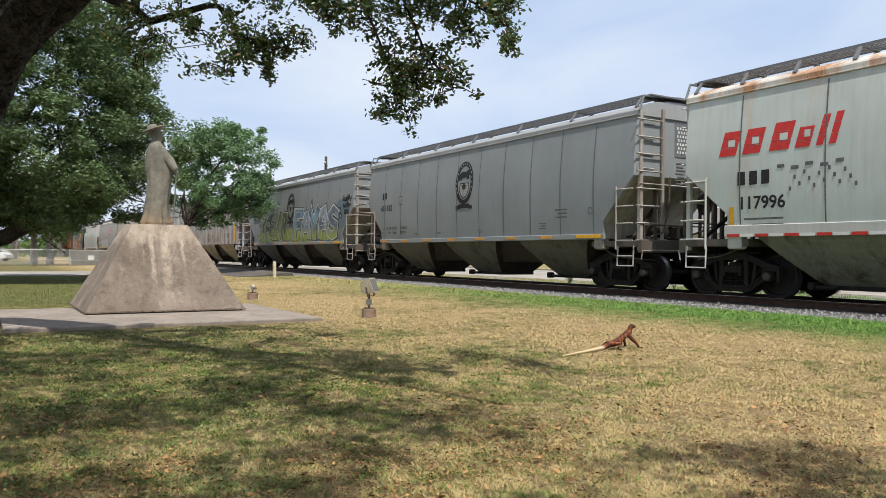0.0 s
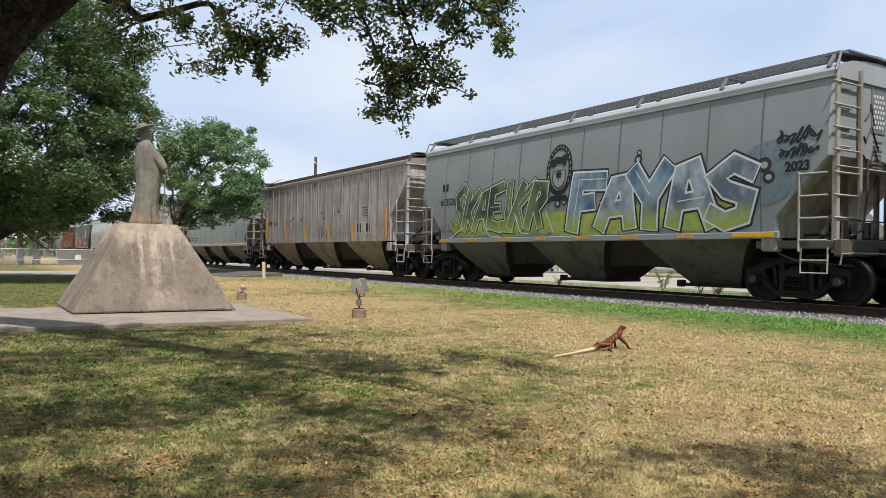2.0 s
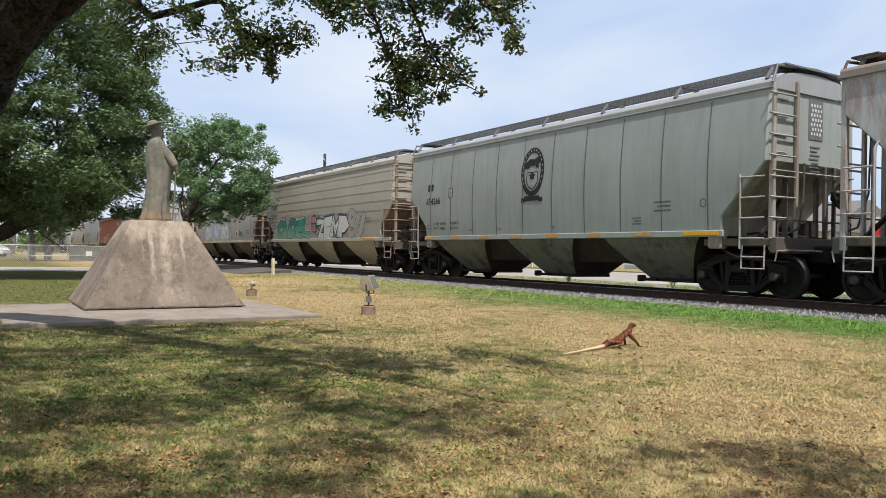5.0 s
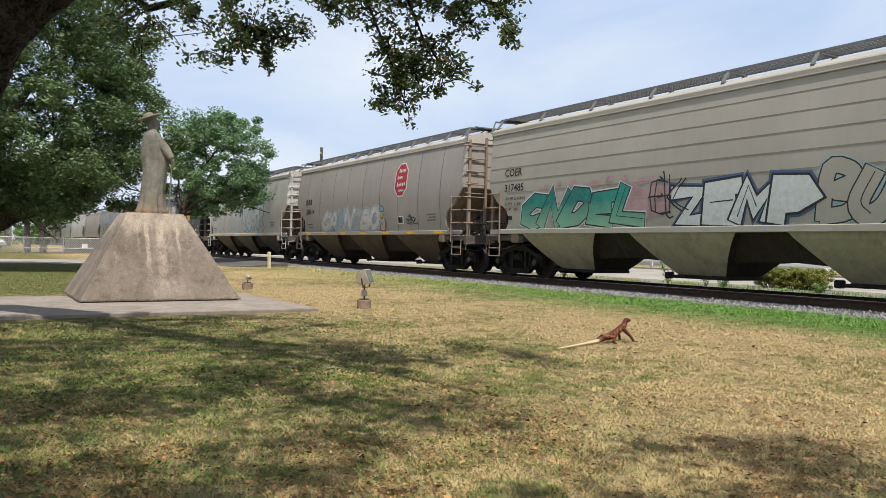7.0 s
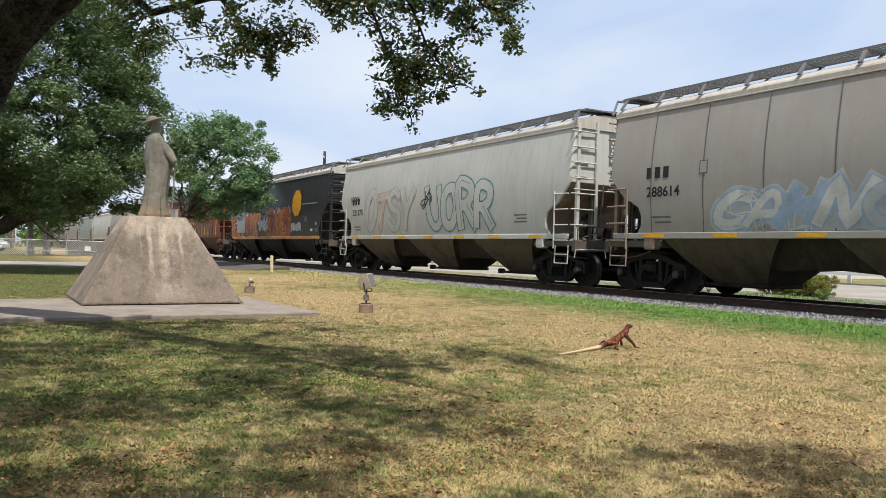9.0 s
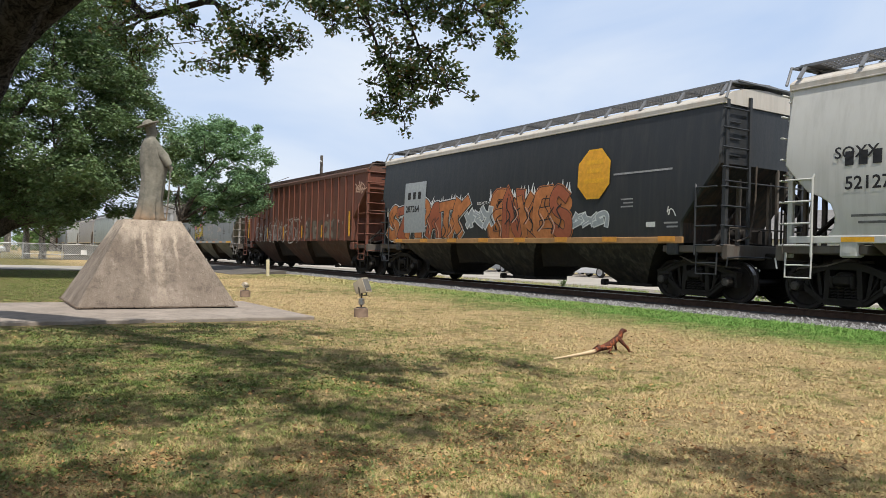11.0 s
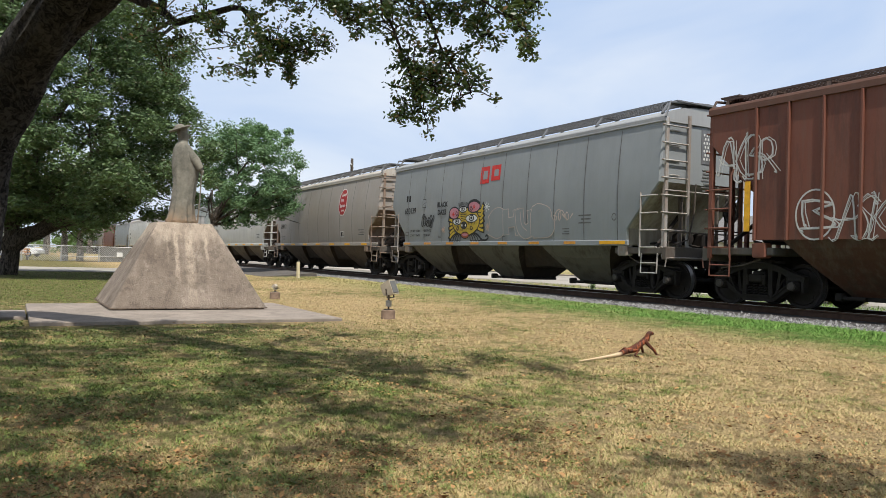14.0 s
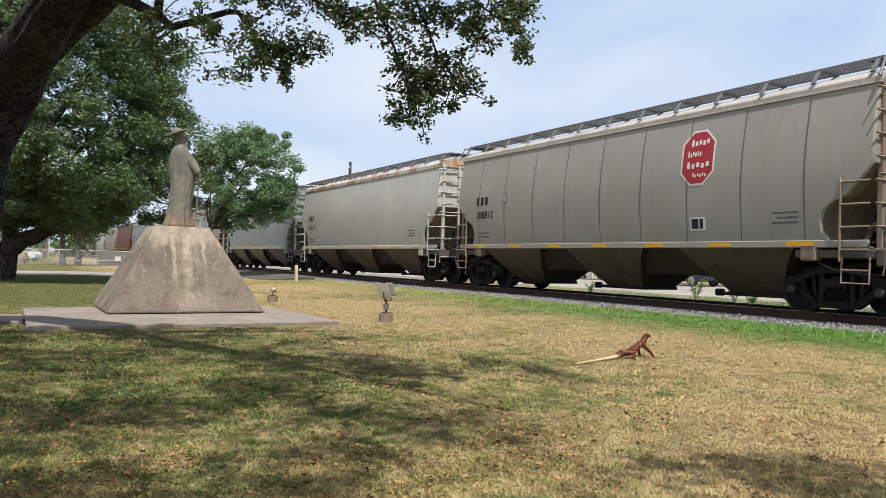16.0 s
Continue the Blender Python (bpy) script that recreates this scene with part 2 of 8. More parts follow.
def stone_mat(name, a, b):
    m = Mat(name, 0.9, 0.0, 0.2)
    f = m.noise(20, detail=3)
    col = m.mix(m.island(), a, b)
    m.color(m.mix(m.ramp(f, 0.4, 0.7, 0, 0.4), col, mul(a, 0.6))).bump(f, 0.4, 0.01)
    return m.m


def iguana_mat():
    m = Mat("iguana_skin", 0.75, 0.0, 0.3)
    x = m.axis("X")
    f = m.noise(48, detail=3)
    blotch = m.noise(17, (1.6, 1, 0.8), detail=4, rough=0.7)
    col = m.mix(m.ramp(f, 0.35, 0.65), (0.14, 0.036, 0.014), (0.34, 0.1, 0.04))
    col = m.mix(m.ramp(blotch, 0.43, 0.52, 0, 0.9), col, (0.04, 0.014, 0.009))
    col = m.mix(m.ramp(blotch, 0.36, 0.31, 0, 0.6), col, (0.46, 0.2, 0.08))
    col = m.mix(m.ramp(m.math('ADD', x, m.math('MULTIPLY', f, 0.1)), -0.2, -0.26), col, (0.56, 0.43, 0.27))
    m.color(col).bump(f, 0.5, 0.01)
    return m.m


def spray_fade(name, low, mid_c, high, z0=1.85, z1=2.35):
    """Sprayed fill that fades upwards from one colour to two cloudy others."""
    m = Mat(name, 0.6, 0.0, 0.3)
    cloud, fine = m.noise(1.5, (1, 1, 1.3), 4, 0.6), m.noise(14, detail=3)
    z = m.math('ADD', m.axis("Z"), m.math('MULTIPLY', cloud, 0.5))
    col = m.mix(m.ramp(m.noise(1.1, (1.3, 1, 1), 3), 0.4, 0.6), mid_c, high)
    col = m.mix(m.ramp(z, z1, z0), col, low)
    m.color(m.mix(m.ramp(fine, 0.4, 0.7, 0, 0.25), col, mul(low, 0.7)))
    return m.m


M_lawn, M_blade = lawn_mat(), blade_mat()
M_litter = stone_mat("dead_leaves", (0.05, 0.024, 0.01), (0.56, 0.32, 0.14))
M_clover = leaf_mat("low_weeds", (0.025, 0.045, 0.01), (0.2, 0.24, 0.07), (0.1, 0.16, 0.03), 0.6, None, 0.2)
M_slab = concrete("slab_concrete", (0.285, 0.245, 0.208), 0.5, 1.6)
M_gravel = concrete("pale_gravel", (0.225, 0.205, 0.175), 0.5, 3.0)
M_mortar = concrete("crumbled_mortar", (0.2, 0.155, 0.12), 0.6, 3.0)
M_road = concrete("pale_road", (0.34, 0.312, 0.272), 0.25, 0.4)
M_asphalt = concrete("crossing_asphalt", (0.12, 0.11, 0.10), 0.4)
M_pedestal, M_statue = pedestal_mat(), statue_mat()
M_ballast = stone_mat("ballast_stone", (0.07, 0.068, 0.07), (0.38, 0.375, 0.37))
# oily bed, darkened further to paint in the shadow band along the rail
M_bed = plain("ballast_bed", (0.06, 0.056, 0.053), 0.95, vary=0.4, scale=14, bump=0.6)
M_tie = plain("creosoted_timber", (0.045, 0.036, 0.03), 0.9, vary=0.4, scale=5, bump=0.5)
M_rail = plain("rail_steel", (0.085, 0.05, 0.035), 0.6, 0.5, 0.3)
M_railtop = plain("polished_railhead", (0.38, 0.37, 0.36), 0.28, 1.0, 0.1)
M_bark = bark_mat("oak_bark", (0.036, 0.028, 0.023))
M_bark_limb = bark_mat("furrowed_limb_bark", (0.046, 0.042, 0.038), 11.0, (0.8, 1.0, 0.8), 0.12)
M_bark_far = bark_mat("grey_bark", (0.085, 0.072, 0.06))
M_leaf = leaf_mat("oak_leaves", (0.018, 0.038, 0.014), (0.068, 0.112, 0.04), (0.14, 0.2, 0.035), 0.4, (0.16, 0.09, 0.035), 0.25)
M_leaf_far = leaf_mat("park_oak_leaves", (0.017, 0.036, 0.014), (0.155, 0.24, 0.098), (0.14, 0.22, 0.065), 0.55, (0.1, 0.105, 0.06), 0.2)
M_leaf_right = leaf_mat("elm_leaves", (0.05, 0.1, 0.045), (0.2, 0.335, 0.165), (0.14, 0.22, 0.06), 0.58, None, 0.22)
M_leaf_light = leaf_mat("pale_leaves", (0.06, 0.11, 0.03), (0.16, 0.25, 0.08), (0.15, 0.25, 0.05), 0.5)
M_leaf_bush = leaf_mat("hedge_leaves", (0.08, 0.12, 0.02), (0.32, 0.31, 0.07), (0.26, 0.28, 0.05), 0.5)
M_bark_grey = bark_mat("pale_bark", (0.26, 0.235, 0.205))
# shade between the hopper bays, put into the colour of their slopes
M_ridge_shade = car_paint("ridge_shade", (0.034, 0.027, 0.021), 0.4, 0.4, (0.06, 0.035, 0.022), 0.85)
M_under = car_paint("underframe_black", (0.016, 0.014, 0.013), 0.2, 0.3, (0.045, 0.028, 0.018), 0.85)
M_truck = plain("cast_steel", (0.02, 0.017, 0.0145), 0.75, 0.2, 0.35, 6)
M_wheel = plain("wheel_steel", (0.021, 0.017, 0.015), 0.6, 0.4, 0.35, 5)
M_tread = plain("worn_tread", (0.34, 0.33, 0.32), 0.35, 0.9, 0.15)
M_grate = plain("galvanised_grating", (0.2, 0.204, 0.21), 0.55, 0.5, 0.15)
M_grate_dark = plain("rusted_grating", (0.09, 0.065, 0.055), 0.8, 0.2, 0.3)
M_yellow = plain("yellow_reflector", (0.72, 0.37, 0.025), 0.5, vary=0.18)
M_orange = plain("orange_stripe", (0.62, 0.28, 0.05), 0.5, vary=0.18)
M_black = plain("black_stencil", (0.02, 0.02, 0.022), 0.6, vary=0.2)
M_darkline = plain("seam_grime", (0.13, 0.13, 0.13), 0.8, vary=0.3)
M_white = plain("white_stencil", (0.66, 0.66, 0.64), 0.6, vary=0.1)
M_red = plain("sign_red", (0.52, 0.035, 0.03), 0.5, vary=0.15)
M_lampglass = plain("lamp_glass", (0.16, 0.16, 0.155), 0.12, vary=0.05)
M_lampcase = plain("bronze_lamp_case", (0.42, 0.365, 0.28), 0.5, 0.2, 0.2)
M_lampdark = plain("dark_bronze", (0.07, 0.055, 0.045), 0.5, 0.4, 0.25)
M_foot = plain("brown_footing", (0.24, 0.17, 0.125), 0.9, vary=0.3, bump=0.4)
M_stake = plain("cream_stake", (0.70, 0.62, 0.42), 0.7, vary=0.1)
M_fence = plain("galvanised_pipe", (0.42, 0.42, 0.41), 0.5, 0.5, 0.1)
M_timber = plain("weathered_pole", (0.09, 0.075, 0.062), 0.9, vary=0.3)
M_iguana = iguana_mat()


# ---- mesh helpers ----
class Geo:
    """Collects boxes, beams, tubes and lathe forms into one mesh."""

    def __init__(self):
        self.v, self.f, self.mi = [], [], []

    def add(self, verts, faces, mi=0):
        o = len(self.v)
        self.v += [tuple(p) for p in verts]
        self.f += [tuple(i + o for i in fc) for fc in faces]
        self.mi += [mi] * len(faces)
        return self

    def box(self, c, s, mi=0, bev=0.0, m=None):
        hx, hy, hz = s[0] / 2, s[1] / 2, s[2] / 2
        if bev <= 0:
            vs = [Vector((c[0] + a * hx, c[1] + b * hy, c[2] + d * hz)) for d in (-1, 1) for a, b in ((-1, -1), (1, -1), (1, 1), (-1, 1))]
            fs = [(3, 2, 1, 0), (4, 5, 6, 7), (0, 1, 5, 4), (1, 2, 6, 5), (2, 3, 7, 6), (3, 0, 4, 7)]
        else:
            vs, fs = [], []
            b2 = min(bev, hx * 0.9, hy * 0.9, hz * 0.9)
            for z, k in ((-hz, b2), (-hz + b2, 0), (hz - b2, 0), (hz, b2)):
                ax, ay = hx - k, hy - k
                for a, b in ((-ax + b2, -ay), (ax - b2, -ay), (ax, -ay + b2), (ax, ay - b2), (ax - b2, ay), (-ax + b2, ay), (-ax, ay - b2), (-ax, -ay + b2)):
                    vs.append(Vector((c[0] + a, c[1] + b, c[2] + z)))
            for r in range(3):
                for i in range(8):
                    j = (i + 1) % 8
                    fs.append((r * 8 + i, r * 8 + j, r * 8 + 8 + j, r * 8 + 8 + i))
            fs += [tuple(range(7, -1, -1)), tuple(range(24, 32))]
        if m is not None:
            vs = [m @ p for p in vs]
        return self.add(vs, fs, mi)

    def beam(self, p, q, w, h, mi=0, up=(0, 0, 1)):
        p, q = Vector(p), Vector(q)
        d = (q - p).normalized()
        u = Vector(up)
        if abs(d.dot(u)) > 0.98:
            u = Vector((1, 0, 0))
        s = d.cross(u).normalized() * (w / 2)
        t = s.cross(d).normalized() * (h / 2)
        vs = [p - s - t, p + s - t, p + s + t, p - s + t, q - s - t, q + s - t, q + s + t, q - s + t]
        return self.add(vs, [(3, 2, 1, 0), (4, 5, 6, 7), (0, 1, 5, 4), (1, 2, 6, 5), (2, 3, 7, 6), (3, 0, 4, 7)], mi)

    def tube(self, pts, radii, n=8, mi=0, caps=True):
        pts = [Vector(p) for p in pts]
        vs, fs = [], []
        side = None
        for i, p in enumerate(pts):
            d = (pts[min(i + 1, len(pts) - 1)] - pts[max(i - 1, 0)]).normalized()
            if side is None:
                side = d.cross(Vector((0, 0, 1)) if abs(d.z) < 0.9 else Vector((1, 0, 0))).normalized()
            side = (side - d * side.dot(d)).normalized()
            oth = d.cross(side)
            r = radii[i] if isinstance(radii, (list, tuple)) else radii
            for k in range(n):
                a = 2 * math.pi * k / n
                vs.append(p + side * (math.cos(a) * r) + oth * (math.sin(a) * r))
        for i in range(len(pts) - 1):
            for k in range(n):
                j = (k + 1) % n
                fs.append((i * n + k, i * n + j, i * n + n + j, i * n + n + k))
        if caps:
            fs += [tuple(range(n - 1, -1, -1)), tuple(range((len(pts) - 1) * n, len(pts) * n))]
        return self.add(vs, fs, mi)

    def lathe(self, c, axis, prof, n=24, mi=0):
        """prof: (distance along the axis, radius, [material]) ; axis is 'x', 'y' or 'z'."""
        vs, fs = [], []
        for pr in prof:
            for k in range(n):
                a = 2 * math.pi * k / n
                u, w = pr[1] * math.cos(a), pr[1] * math.sin(a)
                p = {'x': (pr[0], u, w), 'y': (w, pr[0], u), 'z': (u, w, pr[0])}[axis]
                vs.append((c[0] + p[0], c[1] + p[1], c[2] + p[2]))
        o = len(self.v)
        self.add(vs, [], mi)
        for i in range(len(prof) - 1):
            mm = prof[i][2] if len(prof[i]) > 2 else mi
            for k in range(n):
                j = (k + 1) % n
                self.f.append((o + i * n + k, o + i * n + j, o + i * n + n + j, o + i * n + n + k))
                self.mi.append(mm)
        for fc in (tuple(o + k for k in range(n - 1, -1, -1)), tuple(o + (len(prof) - 1) * n + k for k in range(n))):
            self.f.append(fc)
            self.mi.append(mi)
        return self

    def loft(self, rings, mi=0, caps=True):
        n = len(rings[0])
        vs = [p for r in rings for p in r]
        fs = [(i * n + k, i * n + (k + 1) % n, i * n + n + (k + 1) % n, i * n + n + k) for i in range(len(rings) - 1) for k in range(n)]
        if caps:
            fs += [tuple(range(n - 1, -1, -1)), tuple(range((len(rings) - 1) * n, len(rings) * n))]
        return self.add(vs, fs, mi)

    def mesh(self, name, mats, smooth=False):
        me = bpy.data.meshes.new(name)
        me.from_pydata(self.v, [], self.f)
        for m in (mats if isinstance(mats, (list, tuple)) else [mats]):
            me.materials.append(m)
        if any(self.mi):
            me.polygons.foreach_set("material_index", self.mi)
        if smooth:
            me.polygons.foreach_set("use_smooth", [True] * len(me.polygons))
            me.set_sharp_from_angle(angle=radians(35))
        me.update()
        return me


def fast_mesh(name, co, faces_per, mat):
    """co: (n, k, 3) array of n separate k-sided faces."""
    n, k = co.shape[:2]
    me = bpy.data.meshes.new(name)
    me.vertices.add(n * k)
    me.vertices.foreach_set("co", co.astype(np.float32).ravel())
    me.loops.add(n * k)
    me.loops.foreach_set("vertex_index", np.arange(n * k, dtype=np.int32))
    me.polygons.add(n)
    me.polygons.foreach_set("loop_start", np.arange(0, n * k, k, dtype=np.int32))
    me.polygons.foreach_set("loop_total", np.full(n, k, dtype=np.int32))
    me.materials.append(mat)
    me.update(calc_edges=True)
    return me


def part(name, mesh, parent, label="", m=None):
    ob = new(name, mesh)
    ob.parent = parent
    if m is not None:
        ob.matrix_basis = m
    return tagged(ob, label)


def thing(name, label, category, group="", kind="", at=None, mesh=None):
    ob = new(name, mesh)
    if at is not None:
        ob.matrix_basis = at
    return tagged(ob, label, category, group, kind)


def lawn_z(y):
    s = min(1, max(0, (y - 4) / 8))
    return 0.07 * s * s * (3 - 2 * s)


# ---- ground ----
def ground():
    ys = [-1500, -400, -60, -12, 0, 2] + [4 + 0.5 * i for i in range(17)] + [12.6, 18, 40, 120, 500, 1500]
    xs = [-2500, -900, -250, -120, -60, -30, -20, -10, 0, 10, 40, 200, 1500]
    vs = [(x, y, lawn_z(y)) for y in ys for x in xs]
    n = len(xs)
    fs = [(j * n + i, j * n + i + 1, j * n + n + i + 1, j * n + n + i) for j in range(len(ys) - 1) for i in range(n - 1)]
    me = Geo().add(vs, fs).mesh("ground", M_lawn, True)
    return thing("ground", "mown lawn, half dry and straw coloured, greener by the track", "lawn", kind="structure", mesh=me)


ground()


def patchy(x, y, freq, seed):
    """Smooth random values from 0 to 1 over the plan."""
    cells = np.random.default_rng(seed).random((257, 257))
    u, v = x * freq + 1000.0, y * freq + 1000.0
    i, j = np.floor(u).astype(int), np.floor(v).astype(int)
    a, b = u - i, v - j
    a, b = a * a * (3 - 2 * a), b * b * (3 - 2 * b)
    at = lambda p, q: cells[p % 257, q % 257]
    return (at(i, j) * (1 - a) + at(i + 1, j) * a) * (1 - b) + (at(i, j + 1) * (1 - a) + at(i + 1, j + 1) * a) * b


def grass():
    rng = np.random.default_rng(3)
    n = 1500000
    # as dense in the picture far off as near the lens
    r = 1.0 / rng.uniform(1 / 46.0, 1 / 1.9, n)
    far = rng.random(n) < 0.38
    r = np.where(far, 6.0 + 34.0 * rng.random(n) ** 1.3, r)
    a = np.radians(rng.uniform(-8, 68, n))
    x, y = -r * np.cos(a), r * np.sin(a)
    ok = (y < 12.74 + 0.08 * np.sin(2.1 * x) + 0.12 * rng.random(n)) & ~((x < -11.2) & (x > -15.6) & (y > 0.2) & (y < 4.95)) & ~((x < -12.4) & (x > -13.95) & (y < 0.4)) & ~((x < -37.3) & (x > -44.7) & (y < 10.2)) & ~((x < -32.5) & (x > -45.3) & (y > 9.5))
    # the sward stands in tufts, with thin places between them
    tuft = 0.6 * patchy(x, y, 9.0, 41) + 0.4 * patchy(x, y, 23.0, 42)
    ok &= rng.random(n) < np.clip(0.62 + 2.2 * (tuft - 0.5), 0.12, 1.0)
    x, y, r, tuft = x[ok], y[ok], r[ok], tuft[ok]
    n = len(x)
    s = np.clip((y - 4) / 8, 0, 1)
    z = 0.07 * s * s * (3 - 2 * s)
    h = rng.uniform(0.007, 0.021, n) * (1 + 0.9 * (y > 10.8)) * np.where(rng.random(n) < 0.04, 1.9, 1.0) * (0.45 + 1.2 * tuft)
    w = 0.0009 + 0.00034 * r * rng.uniform(0.7, 1.4, n)
    t = rng.uniform(0, 2 * np.pi, n)
    lean = rng.uniform(0.4, 2.2, n) * h
    # tufts on the far side of the ballast
    k = 26000
    fx, fy = rng.uniform(-34, -6, k), 18.25 + rng.random(k) ** 2 * 2.2
    clump = np.array([noise.noise(Vector((a * 1.1, b * 1.6, 2.0))) for a, b in zip(fx, fy)])
    keep = clump > 0.05
    fx, fy = fx[keep], fy[keep]
    k = len(fx)
    x, y, z = np.append(x, fx), np.append(y, fy), np.append(z, np.full(k, 0.085))
    fh = rng.uniform(0.04, 0.14, k)
    h, w, t = np.append(h, fh), np.append(w, np.full(k, 0.007)), np.append(t, rng.uniform(0, 2 * np.pi, k))
    lean = np.append(lean, fh * rng.uniform(0.2, 0.9, k))
    dx, dy = np.cos(t), np.sin(t)
    p = np.stack([x, y, z - 0.002], 1)
    q = np.stack([-dy * w, dx * w, 0 * x], 1)
    tip = p + np.stack([dx * lean, dy * lean, h], 1)
    co = np.stack([p - q, p + q, tip], 1)
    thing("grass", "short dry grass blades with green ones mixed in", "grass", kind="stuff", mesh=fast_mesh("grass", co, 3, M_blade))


def leaf_litter():
    rng = np.random.default_rng(8)
    n = 300000
    r = 1.9 + 10.0 * rng.random(n) ** 1.25
    a = np.radians(rng.uniform(-6, 66, n))
    x, y = -r * np.cos(a), r * np.sin(a)
    # drifts of crumbled leaves, thinner in the open
    drift = np.array([noise.noise(Vector((u * 0.75, v * 1.2, 5.0))) + 0.6 * noise.noise(Vector((u * 2.6, v * 2.6, 1.0))) for u, v in zip(x, y)])
    keep = (y < 9.5) & (rng.random(n) < np.clip(0.5 + 1.8 * drift, 0.08, 0.95) * np.clip(1.3 - np.hypot(x, y) / 5.5, 0.1, 1))
    x, y = x[keep], y[keep]
    n = len(x)
    z = np.array([lawn_z(v) for v in y]) + rng.uniform(0.012, 0.026, n)
    t, L = rng.uniform(0, 2 * np.pi, n), rng.uniform(0.0035, 0.0105, n) * np.where(rng.random(n) < 0.06, 1.7, 1.0)
    # single larger leaves blown on to the open lawn
    big = rng.random(n) < np.where(np.hypot(x, y) > 4.5, 0.07, 0.02)
    L = np.where(big, rng.uniform(0.012, 0.026, n), L)
    z = np.where(big, z + 0.008, z)
    c = np.stack([x, y, z], 1)
    u = np.stack([np.cos(t) * L, np.sin(t) * L, rng.uniform(-0.4, 0.5, n) * L], 1)
    v = np.stack([-np.sin(t) * L * 0.5, np.cos(t) * L * 0.5, rng.uniform(-0.4, 0.5, n) * L], 1)
    co = np.stack([c - u, c + v, c + u, c - v], 1)
    thing("leaf_litter", "scattered brown fallen oak leaves on the lawn", "leaves", kind="stuff", mesh=fast_mesh("leaf_litter", co, 4, M_litter))


def ground_cover():
    """Low broad-leaved weeds among the grass under the oak."""
    rng = np.random.default_rng(18)
    n = 150000
    r = 1.9 + 10.5 * rng.random(n) ** 1.15
    a = np.radians(rng.uniform(-6, 66, n))
    x, y = -r * np.cos(a), r * np.sin(a)
    patch = np.array([noise.noise(Vector((u * 1.1, v * 1.6, 15.0))) + 0.7 * noise.noise(Vector((u * 3.6, v * 3.6, 11.0))) for u, v in zip(x, y)])
    keep = (rng.random(n) < np.clip(0.04 + 1.4 * patch, 0.0, 0.7) * np.clip((5.6 - y) / 2.0, 0.0, 1.0) * np.clip((-1.5 - x) / 2.0, 0.15, 1.0) * np.where((x > -5.5) & (y > 1.6), 0.3, 1.0)) & ~((x < -11.2) & (x > -15.6) & (y > 0.2) & (y < 4.95))
    x, y = x[keep], y[keep]
    n = len(x)
    t, L = rng.uniform(0, 2 * np.pi, n), rng.uniform(0.0035, 0.0105, n) + 0.0006 * np.hypot(x, y)
    c = np.stack([x, y, rng.uniform(0.012, 0.034, n)], 1)
    u = np.stack([np.cos(t) * L, np.sin(t) * L, rng.uniform(-0.6, 0.7, n) * L], 1)
    v = np.stack([-np.sin(t) * L * 0.6, np.cos(t) * L * 0.6, rng.uniform(-0.6, 0.7, n) * L], 1)
    co = np.stack([c - u, c + v, c + u, c - v], 1)
    thing("ground_cover", "low dark green weeds in the shaded lawn", "weeds", kind="stuff", mesh=fast_mesh("ground_cover", co, 4, M_clover))


def roads():
    g = Geo()
    g.box((-41.0, -14, 0.01), (7.2, 48, 0.05), bev=0.01)
    thing("road_cross", "pale concrete street running up to the tracks", "road", kind="structure", mesh=g.mesh("road_cross", M_road))
    g = Geo()
    g.add([(-45.2, 10.0, 0.065), (-32.6, 9.6, 0.065), (-33.4, 12.4, 0.235), (-45.2, 12.4, 0.235)], [(0, 1, 2, 3)])
    g.add([(-45.2, 10.0, -0.05), (-32.6, 9.6, -0.05), (-33.4, 12.4, -0.05), (-45.2, 12.4, -0.05)], [(3, 2, 1, 0)])
    g.f += [(0, 4, 5, 1), (1, 5, 6, 2), (2, 6, 7, 3), (3, 7, 4, 0)]
    g.mi += [0] * 4
    thing("crossing_ramp", "worn grey asphalt ramp of a level crossing", "road", kind="structure", mesh=g.mesh("crossing_ramp", M_asphalt))
    g = Geo()
    g.box((-60, 28.0, 0.075), (1000, 13, 0.05), bev=0.01)
    thing("road_far", "pale concrete street beyond the tracks", "road", kind="structure", mesh=g.mesh("road_far", M_road))
    g = Geo().box((-60, 34.6, 0.12), (1000, 0.18, 0.16), bev=0.02)
    thing("kerb", "pale concrete kerb of the street beyond the tracks", "kerb", kind="structure", mesh=g.mesh("kerb", M_slab))
    g = Geo().box((-60, 19.9, 0.06), (400, 3.2, 0.05), bev=0.01)
    thing("gravel_verge", "pale gravel verge between the track and the far street", "verge", kind="structure", mesh=g.mesh("gravel_verge", M_gravel))


roads()


